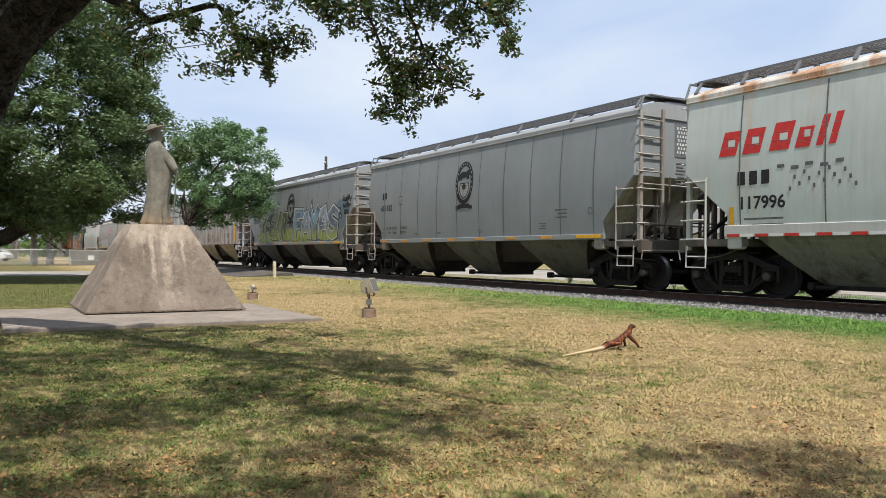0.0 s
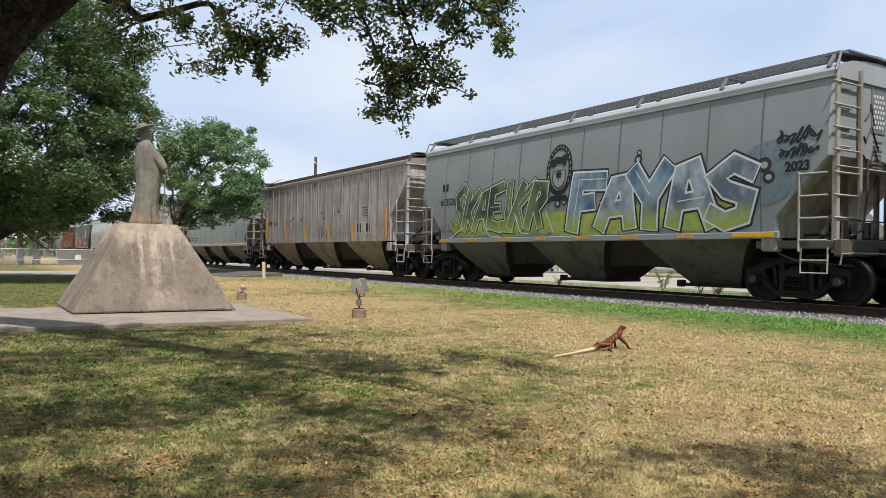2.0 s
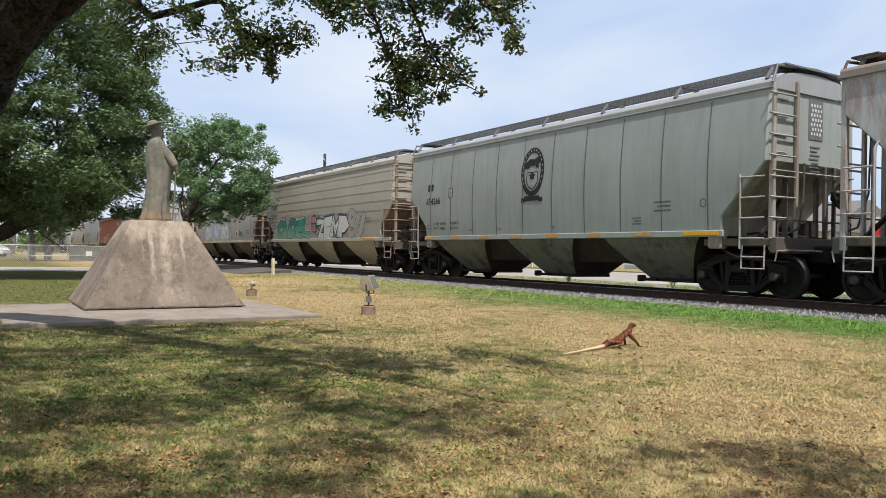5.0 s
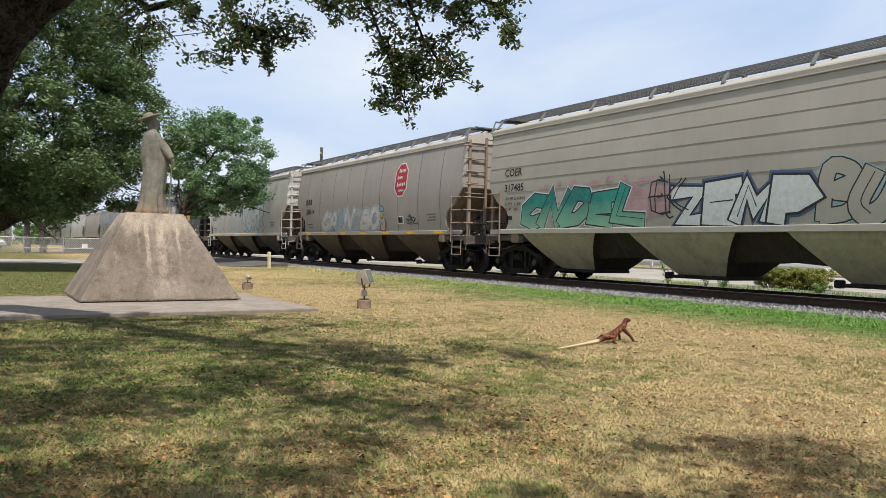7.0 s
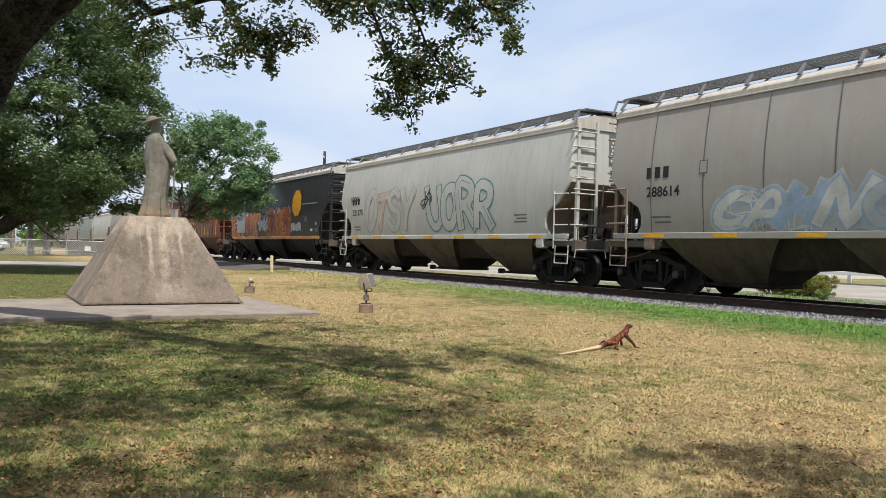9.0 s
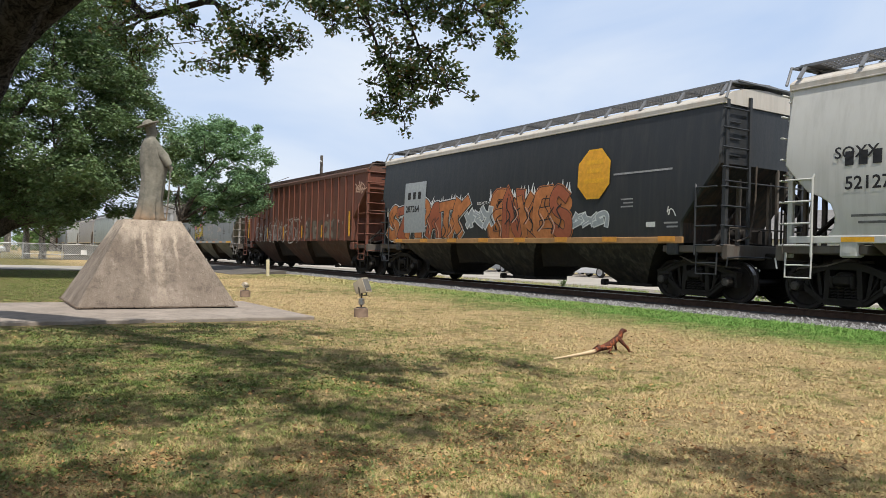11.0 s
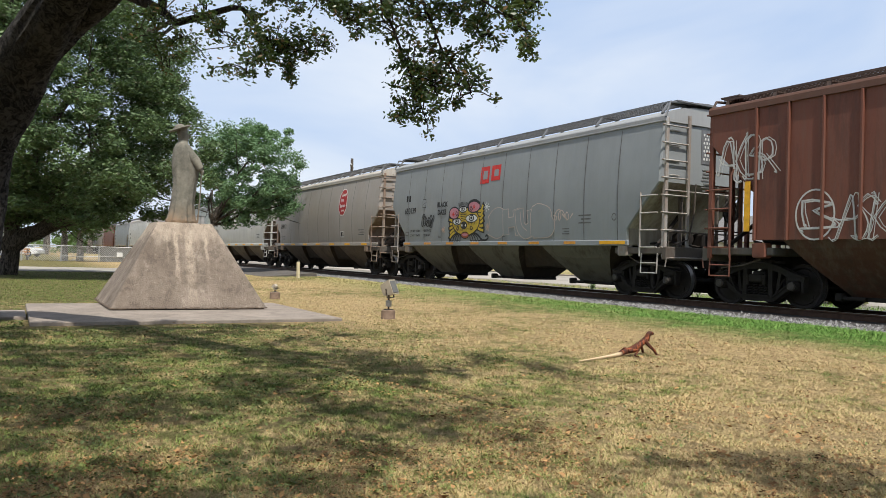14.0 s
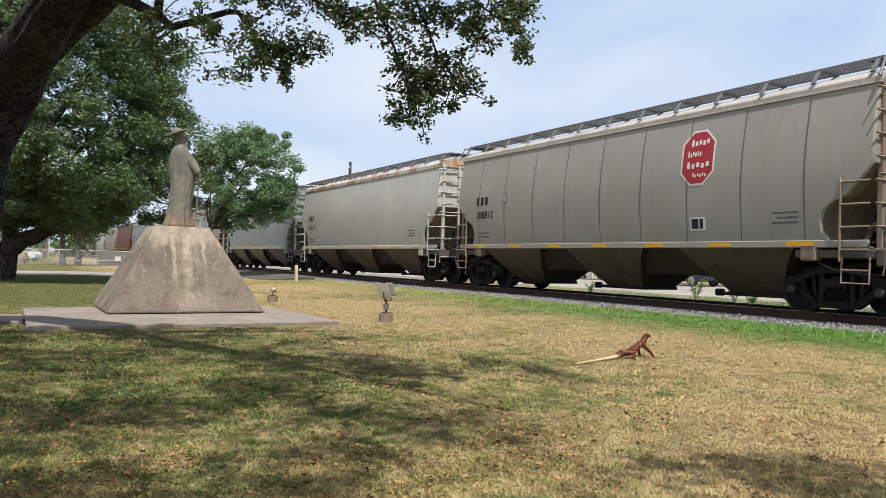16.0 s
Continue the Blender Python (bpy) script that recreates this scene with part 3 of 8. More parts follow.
# ---- track ----
def track():
    base = thing("track", "straight railway track on grey crushed-stone ballast", "railway track", kind="structure")
    prof = [(-2.15, 0.05), (-1.5, 0.12), (-1.3, 0.13), (1.3, 0.13), (1.7, 0.10), (3.3, 0.05)]
    xs = [-260 + 10 * i for i in range(33)]
    g = Geo()
    vs = [(x, TRACK + a, b) for x in xs for a, b in prof]
    n = len(prof)
    g.add(vs, [(i * n + k, i * n + k + 1, i * n + n + k + 1, i * n + n + k) for i in range(len(xs) - 1) for k in range(n - 1)])
    part("ballast_bed", g.mesh("ballast_bed", M_bed), base)
    for y in (-0.753, 0.753):
        g = Geo()
        g.box((-100, TRACK + y, RAIL - 0.178), (330, 0.13, 0.014))
        g.box((-100, TRACK + y, RAIL - 0.105), (330, 0.02, 0.14))
        g.box((-100, TRACK + y, RAIL - 0.022), (330, 0.072, 0.036), bev=0.008)
        g.box((-100, TRACK + y, RAIL - 0.002), (330, 0.05, 0.004), 1)
        part("rail", g.mesh("rail", [M_rail, M_railtop]), base)
    tie = Geo().box((0, 0, 0), (0.23, 2.6, 0.16), bev=0.012).mesh("sleeper", M_tie)
    rnd = random.Random(4)
    for i in range(150):
        part("sleeper", tie, base, m=pose(-72 + 0.54 * i, TRACK + rnd.uniform(-0.04, 0.04), RAIL - 0.267, 0, 0, rnd.uniform(-1.2, 1.2)))
    # near shoulder: single stones
    rng = np.random.default_rng(12)
    n = 30000
    x = -60 + 66 * rng.random(n) ** 0.8
    d = rng.beta(1.1, 2.6, n) * 0.75
    edge = 0.06 * np.sin(x * 1.3) + 0.05 * np.sin(x * 3.7 + 1) + 0.09 * rng.standard_normal(n)
    y = TRACK - 2.18 + edge * (1 - d / 1.2) + d
    z = 0.055 + np.clip((y - (TRACK - 2.15)) / 0.7, 0, 1) * 0.08
    s = rng.uniform(0.012, 0.031, n)
    t, ti = rng.uniform(0, 2 * np.pi, n), rng.uniform(-0.6, 0.6, n)
    oct_v = np.array([(1, 0, 0), (0, 1, 0), (-1, 0, 0), (0, -1, 0), (0, 0, 1)], float)
    jit = 1 + 0.35 * rng.standard_normal((n, 5, 1))
    vv = oct_v[None] * jit * s[:, None, None]
    c, sn = np.cos(t), np.sin(t)
    vx = vv[:, :, 0] * c[:, None] - vv[:, :, 1] * sn[:, None]
    vy = vv[:, :, 0] * sn[:, None] + vv[:, :, 1] * c[:, None]
    vz = vv[:, :, 2] + np.tan(ti)[:, None] * vx * 0.6
    V = np.stack([vx + x[:, None], vy + y[:, None], vz + z[:, None]], 2).reshape(-1, 3)
    o = (np.arange(n) * 5)[:, None, None]
    F = (np.array([(0, 1, 4), (1, 2, 4), (2, 3, 4), (3, 0, 4)])[None] + o).reshape(-1, 3)
    me = bpy.data.meshes.new("ballast_stones")
    me.from_pydata(V.tolist(), [], F.tolist())
    me.materials.append(M_ballast)
    tagged(part("ballast_stones", me, base, "loose grey crushed stone"), kind="stuff")


# ---- monument ----
def monument():
    g = Geo()
    g.box((-13.55, 2.55, 0.005), (3.9, 4.55, 0.1), bev=0.012)
    g.box((-13.35, -2.1, 0.01), (1.35, 4.7, 0.08), bev=0.012)
    slab = thing("pavement_slab", "worn grey concrete slab with a narrow path joining it", "slab", kind="structure", mesh=g.mesh("pavement_slab", M_slab))
    g = Geo()
    b, t, h = 1.33, 0.49, 1.52
    rings = []
    for k in range(9):
        f = k / 8
        w = b + (t - b) * f
        c = 0.03
        rings.append([(x, y, 0.035 + h * f) for x, y in ((-w + c, -w), (w - c, -w), (w, -w + c), (w, w - c), (w - c, w), (-w + c, w), (-w, w - c), (-w, -w + c))])
    g.loft(rings)
    ped = thing("pedestal", "stained concrete pedestal, a truncated pyramid with pale run-off", "pedestal",
                at=pose(-14.95, 2.82, 0.055), mesh=None)
    part("block", g.mesh("block", M_pedestal), ped)
    g = Geo().box((0, 0, 0.018), (2.58, 2.58, 0.036))
    part("joint", g.mesh("joint", M_tie), ped, "dark open joint at the foot")
    rnd = random.Random(14)
    g = Geo()
    for a in range(4):
        d = -1.33
        while d < 1.31:
            w, up = rnd.uniform(0.02, 0.07), rnd.uniform(0.0, 0.022)
            g.box((d + w / 2, -1.325 - rnd.uniform(0, 0.008), 0.034 + up / 2 - 0.008), (w, 0.03, 0.012 + up), m=pose(0, 0, 0, 0, 0, 90 * a))
            d += w * rnd.uniform(0.9, 1.5)
    part("mortar", g.mesh("mortar", M_mortar), ped, "crumbling mortar along the foot")
    # statue: one plain weathered form, a gown drawn in at the knee and a wide tilted hat
    g = Geo()
    rows = [(0.0, 0.0, 0.265, 0.25), (0.05, 0.0, 0.275, 0.255), (0.09, 0.0, 0.25, 0.235), (0.2, 0.008, 0.228, 0.215), (0.37, 0.018, 0.213, 0.205), (0.62, 0.042, 0.21, 0.2), (0.8, 0.055, 0.215, 0.2),
            (1.01, 0.062, 0.25, 0.215), (1.15, 0.055, 0.246, 0.22), (1.33, 0.022, 0.208, 0.215), (1.43, 0.005, 0.178, 0.2), (1.5, -0.01, 0.138, 0.165), (1.55, -0.015, 0.1, 0.11),
            (1.585, -0.008, 0.082, 0.085), (1.62, 0.0, 0.092, 0.088), (1.67, 0.0, 0.105, 0.095), (1.72, -0.012, 0.106, 0.096), (1.77, -0.03, 0.094, 0.088), (1.8, -0.04, 0.07, 0.07)]
    rings = []
    for z, off, ry, rx in rows:
        ring = []
        for k in range(64):
            a = 2 * math.pi * k / 64
            fold = 1 + (0.085 * math.sin(9 * a + 3.5 * z) + 0.05 * math.sin(14 * a - 5 * z)) * max(0.28 if z < 1.4 else 0.05, 1 - z / 1.2) + 0.03 * noise.noise(Vector((math.cos(a) * 2, math.sin(a) * 2, z * 5)))
            ring.append((rx * math.cos(a) * fold, off + ry * math.sin(a) * fold, z))
        rings.append(ring)
    g.loft(rings)
    tilt = pose(0, -0.07, 1.805, 22, 0, 0)
    hat = []
    for z, r in ((-0.006, 0.2), (0.008, 0.212), (0.026, 0.205), (0.03, 0.13), (0.03, 0.1), (0.065, 0.09), (0.09, 0.06), (0.1, 0.01)):
        hat.append([tilt @ Vector((r * math.cos(2 * math.pi * k / 28), r * math.sin(2 * math.pi * k / 28), z)) for k in range(28)])
    g.loft(hat)
    # hat band, nose, the sleeve with its hand, and the thin staff
    g.loft([[tilt @ Vector((r * math.cos(2 * math.pi * k / 20), r * math.sin(2 * math.pi * k / 20) + 0.04, z)) for k in range(20)] for z, r in ((-0.075, 0.085), (-0.04, 0.1), (0.0, 0.105))])
    g.tube([(0.0, 0.09, 1.72), (0.0, 0.118, 1.685), (0.0, 0.09, 1.665)], [0.012, 0.02, 0.012], 8)
    g.tube([(0.12, 0.08, 1.36), (0.17, 0.2, 1.2), (0.17, 0.29, 1.06)], [0.09, 0.1, 0.075], 12)
    g.tube([(0.16, 0.29, 1.06), (0.165, 0.335, 1.0), (0.165, 0.33, 0.95)], [0.05, 0.042, 0.03], 10)
    g.tube([(0.17, 0.325, 1.08), (0.175, 0.31, 0.6), (0.18, 0.275, 0.02)], 0.014, 8)
    thing("statue", "weathered grey stone standing robed figure with a brimmed hat", "statue",
          at=pose(-14.95, 2.82, 1.61), mesh=g.mesh("statue", M_statue, True))


def offering_box():
    g = Geo().box((0, 0, 0.085), (0.2, 0.36, 0.17), bev=0.012).box((0, 0, 0.174), (0.22, 0.38, 0.012), bev=0.004)
    thing("stone_box", "small pale grey stone box on the pedestal behind the statue", "box", at=pose(-15.25, 3.13, 1.612), mesh=g.mesh("stone_box", M_fence))


def flood_lamp(x, y, turn, scale=1.0, tilt=-25.0, stem=0.5, case=None):
    lamp = thing("flood_lamp", "small bronze floodlight on a brown concrete footing in the lawn", "floodlight", "statue floodlights",
                 at=pose(x, y, lawn_z(y)))
    g = Geo().lathe((0, 0, 0), 'z', [(-0.03, 0.125), (0.145, 0.122), (0.155, 0.112)], 20)
    part("footing", g.mesh("footing", M_foot, True), lamp)
    g = Geo().box((0, 0, 0.163), (0.13, 0.13, 0.016)).tube([(0, 0, 0.16), (0, 0, stem - 0.08)], 0.016, 8)
    part("stem", g.mesh("stem", M_lampdark), lamp)
    g = Geo().box((0, 0, 0.27), (0.085, 0.085, 0.11), bev=0.012).box((0.045, 0.0, 0.27), (0.012, 0.05, 0.08), bev=0.004)
    part("junction_box", g.mesh("junction_box", M_fence), lamp)
    head = part("head", Geo().loft([[(xx, a * s, b * s) for a, b in ((-1, -1), (1, -1), (1, 1), (-1, 1))]
                                    for xx, s in ((-0.085, 0.06), (-0.07, 0.075), (0.06, 0.098), (0.075, 0.1))]).mesh("head", case or M_lampcase), lamp,
                m=pose(0, 0, stem, 0, tilt, turn) @ Matrix.Diagonal((scale, scale, scale, 1)))
    part("lens", Geo().box((0.078, 0, 0), (0.008, 0.165, 0.165), bev=0.003).mesh("lens", M_lampglass), head)
    g = Geo().beam((0.0, -0.105, 0), (-0.02, -0.105, -0.12), 0.02, 0.008).beam((0.0, 0.105, 0), (-0.02, 0.105, -0.12), 0.02, 0.008).beam((-0.02, -0.11, -0.12), (-0.02, 0.11, -0.12), 0.02, 0.008)
    part("bracket", g.mesh("bracket", M_lampdark), head)
    return lamp


def stake():
    g = Geo().box((0, 0, 0.34), (0.11, 0.11, 0.76), bev=0.012, m=pose(0, 0, 0, 4, 3, 20))
    thing("marker_stake", "leaning cream-painted wooden marker stake in the grass", "stake", at=pose(-31.1, 10.72, 0.04), mesh=g.mesh("marker_stake", M_stake))


def iguana():
    ig = thing("iguana", "reddish-brown iguana propped up on its forelegs in the sun", "iguana", at=pose(-6.5, 6.45, lawn_z(6.45), 0, 0, 96))
    # local +x is the way that it faces
    g = Geo()
    pts = [(-0.25, 0, 0.042), (-0.17, 0, 0.058), (-0.08, 0, 0.074), (0.0, 0, 0.098), (0.08, 0, 0.13), (0.15, 0, 0.166), (0.2, 0, 0.2), (0.215, 0, 0.22)]
    g.tube(pts, [0.026, 0.033, 0.037, 0.037, 0.037, 0.034, 0.028, 0.022], 14)
    part("torso", g.mesh("torso", M_iguana, True), ig)
    g = Geo().tube([(0.2, 0, 0.2), (0.215, 0, 0.235), (0.238, 0, 0.252), (0.272, 0, 0.252), (0.305, 0, 0.247), (0.318, 0, 0.245)], [0.026, 0.031, 0.031, 0.024, 0.015, 0.006], 12)
    part("head", g.mesh("head", M_iguana, True), ig)
    for s in (-1, 1):
        part("eye", Geo().lathe((0.25, 0.024 * s, 0.26), 'y', [(-0.008, 0.001), (-0.004, 0.006), (0.004, 0.006), (0.008, 0.001)], 8).mesh("eye", M_black, True), ig)
    g = Geo()
    for i in range(17):
        f = i / 16
        x = -0.17 + 0.38 * f
        z = 0.1 + 0.16 * f ** 1.5
        hgt = -0.004 + 0.006 * math.sin(math.pi * f) + 0.002 * (i % 3)
        g.add([(x - 0.009, -0.003, z - 0.014), (x + 0.009, -0.003, z - 0.014), (x + 0.009, 0.003, z - 0.014), (x - 0.009, 0.003, z - 0.014), (x - 0.012, 0, z + hgt)],
              [(0, 1, 4), (1, 2, 4), (2, 3, 4), (3, 0, 4), (3, 2, 1, 0)])
    part("crest", g.mesh("crest", M_iguana), ig)
    g = Geo().tube([(0.2, 0, 0.19), (0.228, 0, 0.17), (0.236, 0, 0.2), (0.25, 0, 0.23)], [0.01, 0.013, 0.011, 0.008], 8)
    part("dewlap", g.mesh("dewlap", M_iguana, True), ig)
    g = Geo().tube([(-0.24, 0, 0.036), (-0.36, -0.01, 0.026), (-0.54, -0.037, 0.02), (-0.78, -0.08, 0.016), (-1.09, -0.137, 0.012)], [0.027, 0.021, 0.016, 0.012, 0.006], 10)
    part("tail", g.mesh("tail", M_iguana, True), ig, "straw-coloured tail")
    for s in (-1, 1):
        g = Geo().tube([(0.14, 0.03 * s, 0.16), (0.16, 0.075 * s, 0.11), (0.225, 0.09 * s, 0.06), (0.25, 0.1 * s, 0.012)], [0.026, 0.022, 0.017, 0.014], 8)
        for k in (-1, 0, 1):
            g.tube([(0.25, 0.1 * s, 0.01), (0.32, 0.1 * s + 0.025 * k, 0.005)], [0.01, 0.004], 6)
        part("foreleg", g.mesh("foreleg", M_iguana, True), ig)
        g = Geo().tube([(-0.17, 0.03 * s, 0.065), (-0.07, 0.1 * s, 0.075), (-0.16, 0.12 * s, 0.025), (-0.1, 0.13 * s, 0.006)], [0.03, 0.022, 0.014, 0.008], 8)
        part("hind_leg", g.mesh("hind_leg", M_iguana, True), ig)


track()
monument()
offering_box()
flood_lamp(-11.81, 5.77, 40, 1.32, -22.0, 0.53)
flood_lamp(-17.62, 5.54, 215, 0.62, 50, 0.29)
stake()
iguana()


# ---- trees ----
def leaves(name, centres, radii, counts, size, mat, rng, droop=0.0, flat=0.75, broad=False):
    """Pointed single leaves strewn round the twig ends."""
    cs, rs = np.repeat(np.array(centres, float), counts, 0), np.repeat(np.array(radii, float), counts)
    n = len(cs)
    d = rng.standard_normal((n, 3))
    d /= np.linalg.norm(d, axis=1)[:, None]
    p = cs + d * (rs * rng.random(n) ** 0.45)[:, None] * np.array([1, 1, flat])
    t, u = rng.uniform(0, 2 * np.pi, n), rng.uniform(-0.7, 0.7, n) - droop
    a = np.stack([np.cos(t) * np.cos(u), np.sin(t) * np.cos(u), np.sin(u)], 1)
    b = np.cross(a, d + 0.6 * rng.standard_normal((n, 3)))
    b /= np.linalg.norm(b, axis=1)[:, None] + 1e-9
    L = size * rng.uniform(0.6, 1.3, n)[:, None]
    co = np.stack([p - a * L, p + b * L * 0.42, p + a * L * 0.9, p - b * L * 0.42], 1)
    if broad:
        bl, al = b * L, a * L
        co = np.stack([p - al, p - al * 0.2 + bl * 0.42, p + al * 0.55 + bl * 0.4, p + al, p + al * 0.55 - bl * 0.4, p - al * 0.2 - bl * 0.42], 1)
        return fast_mesh(name, co, 6, mat)
    return fast_mesh(name, co, 4, mat)


def limb(g, p, q, r0, r1, rnd, bend=0.15, n=6, sides=9):
    p, q = Vector(p), Vector(q)
    d = (q - p).length
    pts, rs = [], []
    off = Vector((rnd.uniform(-1, 1), rnd.uniform(-1, 1), rnd.uniform(-0.4, 0.8))) * d * bend
    for i in range(n + 1):
        f = i / n
        w = Vector((rnd.uniform(-1, 1), rnd.uniform(-1, 1), rnd.uniform(-1, 1))) * d * 0.018
        pts.append(p.lerp(q, f) + off * math.sin(math.pi * f) + (w if 0 < i < n else Vector()))
        rs.append(r0 + (r1 - r0) * f ** 0.8)
    g.tube(pts, rs, sides)
    return pts


def round_tree(name, label, base, trunk_h, r_trunk, crown_c, crown_r, mat, bark, seed, clumps, leaf_n, leaf_size, limbs=8, group="", clump_r=(0.5, 1.1), floor=0.0, low=(), rise=0.0):
    rnd, rng = random.Random(seed), np.random.default_rng(seed)
    tree = thing(name, label, "tree", group, at=pose(*base))
    g = Geo()
    top = Vector((rnd.uniform(-0.3, 0.3), rnd.uniform(-0.3, 0.3), trunk_h))
    limb(g, (0, 0, -0.15), top, r_trunk * 1.25, r_trunk * 0.8, rnd, 0.04, 6, 14)
    cc, cr = Vector(crown_c), Vector(crown_r)
    near = leaf_size < 0.1
    if near:
        part("trunk", g.mesh("trunk", bark, True), tree)
    for i in range(limbs):
        a = 2 * math.pi * (i + rnd.uniform(-0.3, 0.3)) / limbs
        e = cc + Vector((cr.x * 0.62 * math.cos(a), cr.y * 0.62 * math.sin(a), cr.z * rnd.uniform(-0.55, 0.6)))
        g = Geo() if near else g
        pts = limb(g, top, e, r_trunk * 0.5, r_trunk * 0.16, rnd, 0.12, 7, 8)
        bough = part("limb", g.mesh("limb", bark, True), tree) if near else None
        for k in range(4):
            f = e + Vector((cr.x * rnd.uniform(-0.4, 0.4), cr.y * rnd.uniform(-0.4, 0.4), cr.z * rnd.uniform(-0.35, 0.4)))
            g = Geo() if near else g
            limb(g, pts[rnd.choice((4, 5, 6))], f, r_trunk * 0.14, 0.015, rnd, 0.1, 4, 5)
            if near:
                part("branch", g.mesh("branch", bark, True), bough)
    for z0, e, r0 in low:
        g = Geo() if near else g
        limb(g, (0, 0, z0), e, r0, r0 * 0.55, rnd, 0.05, 8, 10)
        if near:
            part("limb", g.mesh("limb", bark, True), tree)
    if not near:
        part("trunk", g.mesh("trunk", bark, True), tree)
    cs, rs, ns = [], [], []
    while len(cs) < clumps:
        d = Vector((rnd.gauss(0, 1), rnd.gauss(0, 1), rnd.gauss(0, 1))).normalized()
        k = rnd.uniform(0.35, 1.0) ** 0.5
        lump = 0.82 + 0.3 * noise.noise(d * 2.3 + Vector((seed, 0, 0)))
        p = cc + Vector((d.x * cr.x, d.y * cr.y, d.z * cr.z)) * k * lump
        if p.z < floor + rise * max(0.0, p.y - 3.0) or (rise and p.y > 6.1 and p.z > 5.0):
            continue
        cs.append(p)
        rs.append(rnd.uniform(*clump_r))
        ns.append(int(leaf_n * rnd.uniform(0.6, 1.4)))
    part("crown", leaves("crown", cs, rs, ns, leaf_size, mat, rng, 0.0, 0.72), tree)
    return tree


def rough_limb(g, pts, radii, sides=40):
    """A limb whose bark stands in ridges and lumps along it."""
    pts = [Vector(p) for p in pts]
    ext = [pts[0] * 2 - pts[1]] + pts + [pts[-1] * 2 - pts[-2]]
    line, rs = [], []
    for i, (p0, p1, p2, p3) in enumerate(zip(ext, ext[1:], ext[2:], ext[3:])):
        n = max(2, int((p2 - p1).length / 0.07))
        for k in range(n):
            f = k / n
            line.append(0.5 * (2 * p1 + (p2 - p0) * f + (2 * p0 - 5 * p1 + 4 * p2 - p3) * f * f + (3 * p1 - p0 - 3 * p2 + p3) * f ** 3))
            rs.append(radii[i] + (radii[i + 1] - radii[i]) * f)
    rings, side = [], None
    for i, p in enumerate(line):
        d = (line[min(i + 1, len(line) - 1)] - line[max(i - 1, 0)]).normalized()
        side = d.cross(Vector((0, 1, 0))).normalized() if side is None else (side - d * side.dot(d)).normalized()
        oth = d.cross(side)
        ring = []
        for k in range(sides):
            a = 2 * math.pi * k / sides
            c = Vector((math.cos(a), math.sin(a), 0))
            ridge = abs(noise.noise(Vector((c.x * rs[i] * 11, c.y * rs[i] * 11, i * 0.15))))
            lump = noise.noise(Vector((c.x * 1.4, c.y * 1.4, i * 0.05 + 7)))
            ring.append(p + (side * c.x + oth * c.y) * (rs[i] * (1 + 0.1 * lump) + 0.045 * (0.35 - ridge)))
        rings.append(ring)
    g.loft(rings)


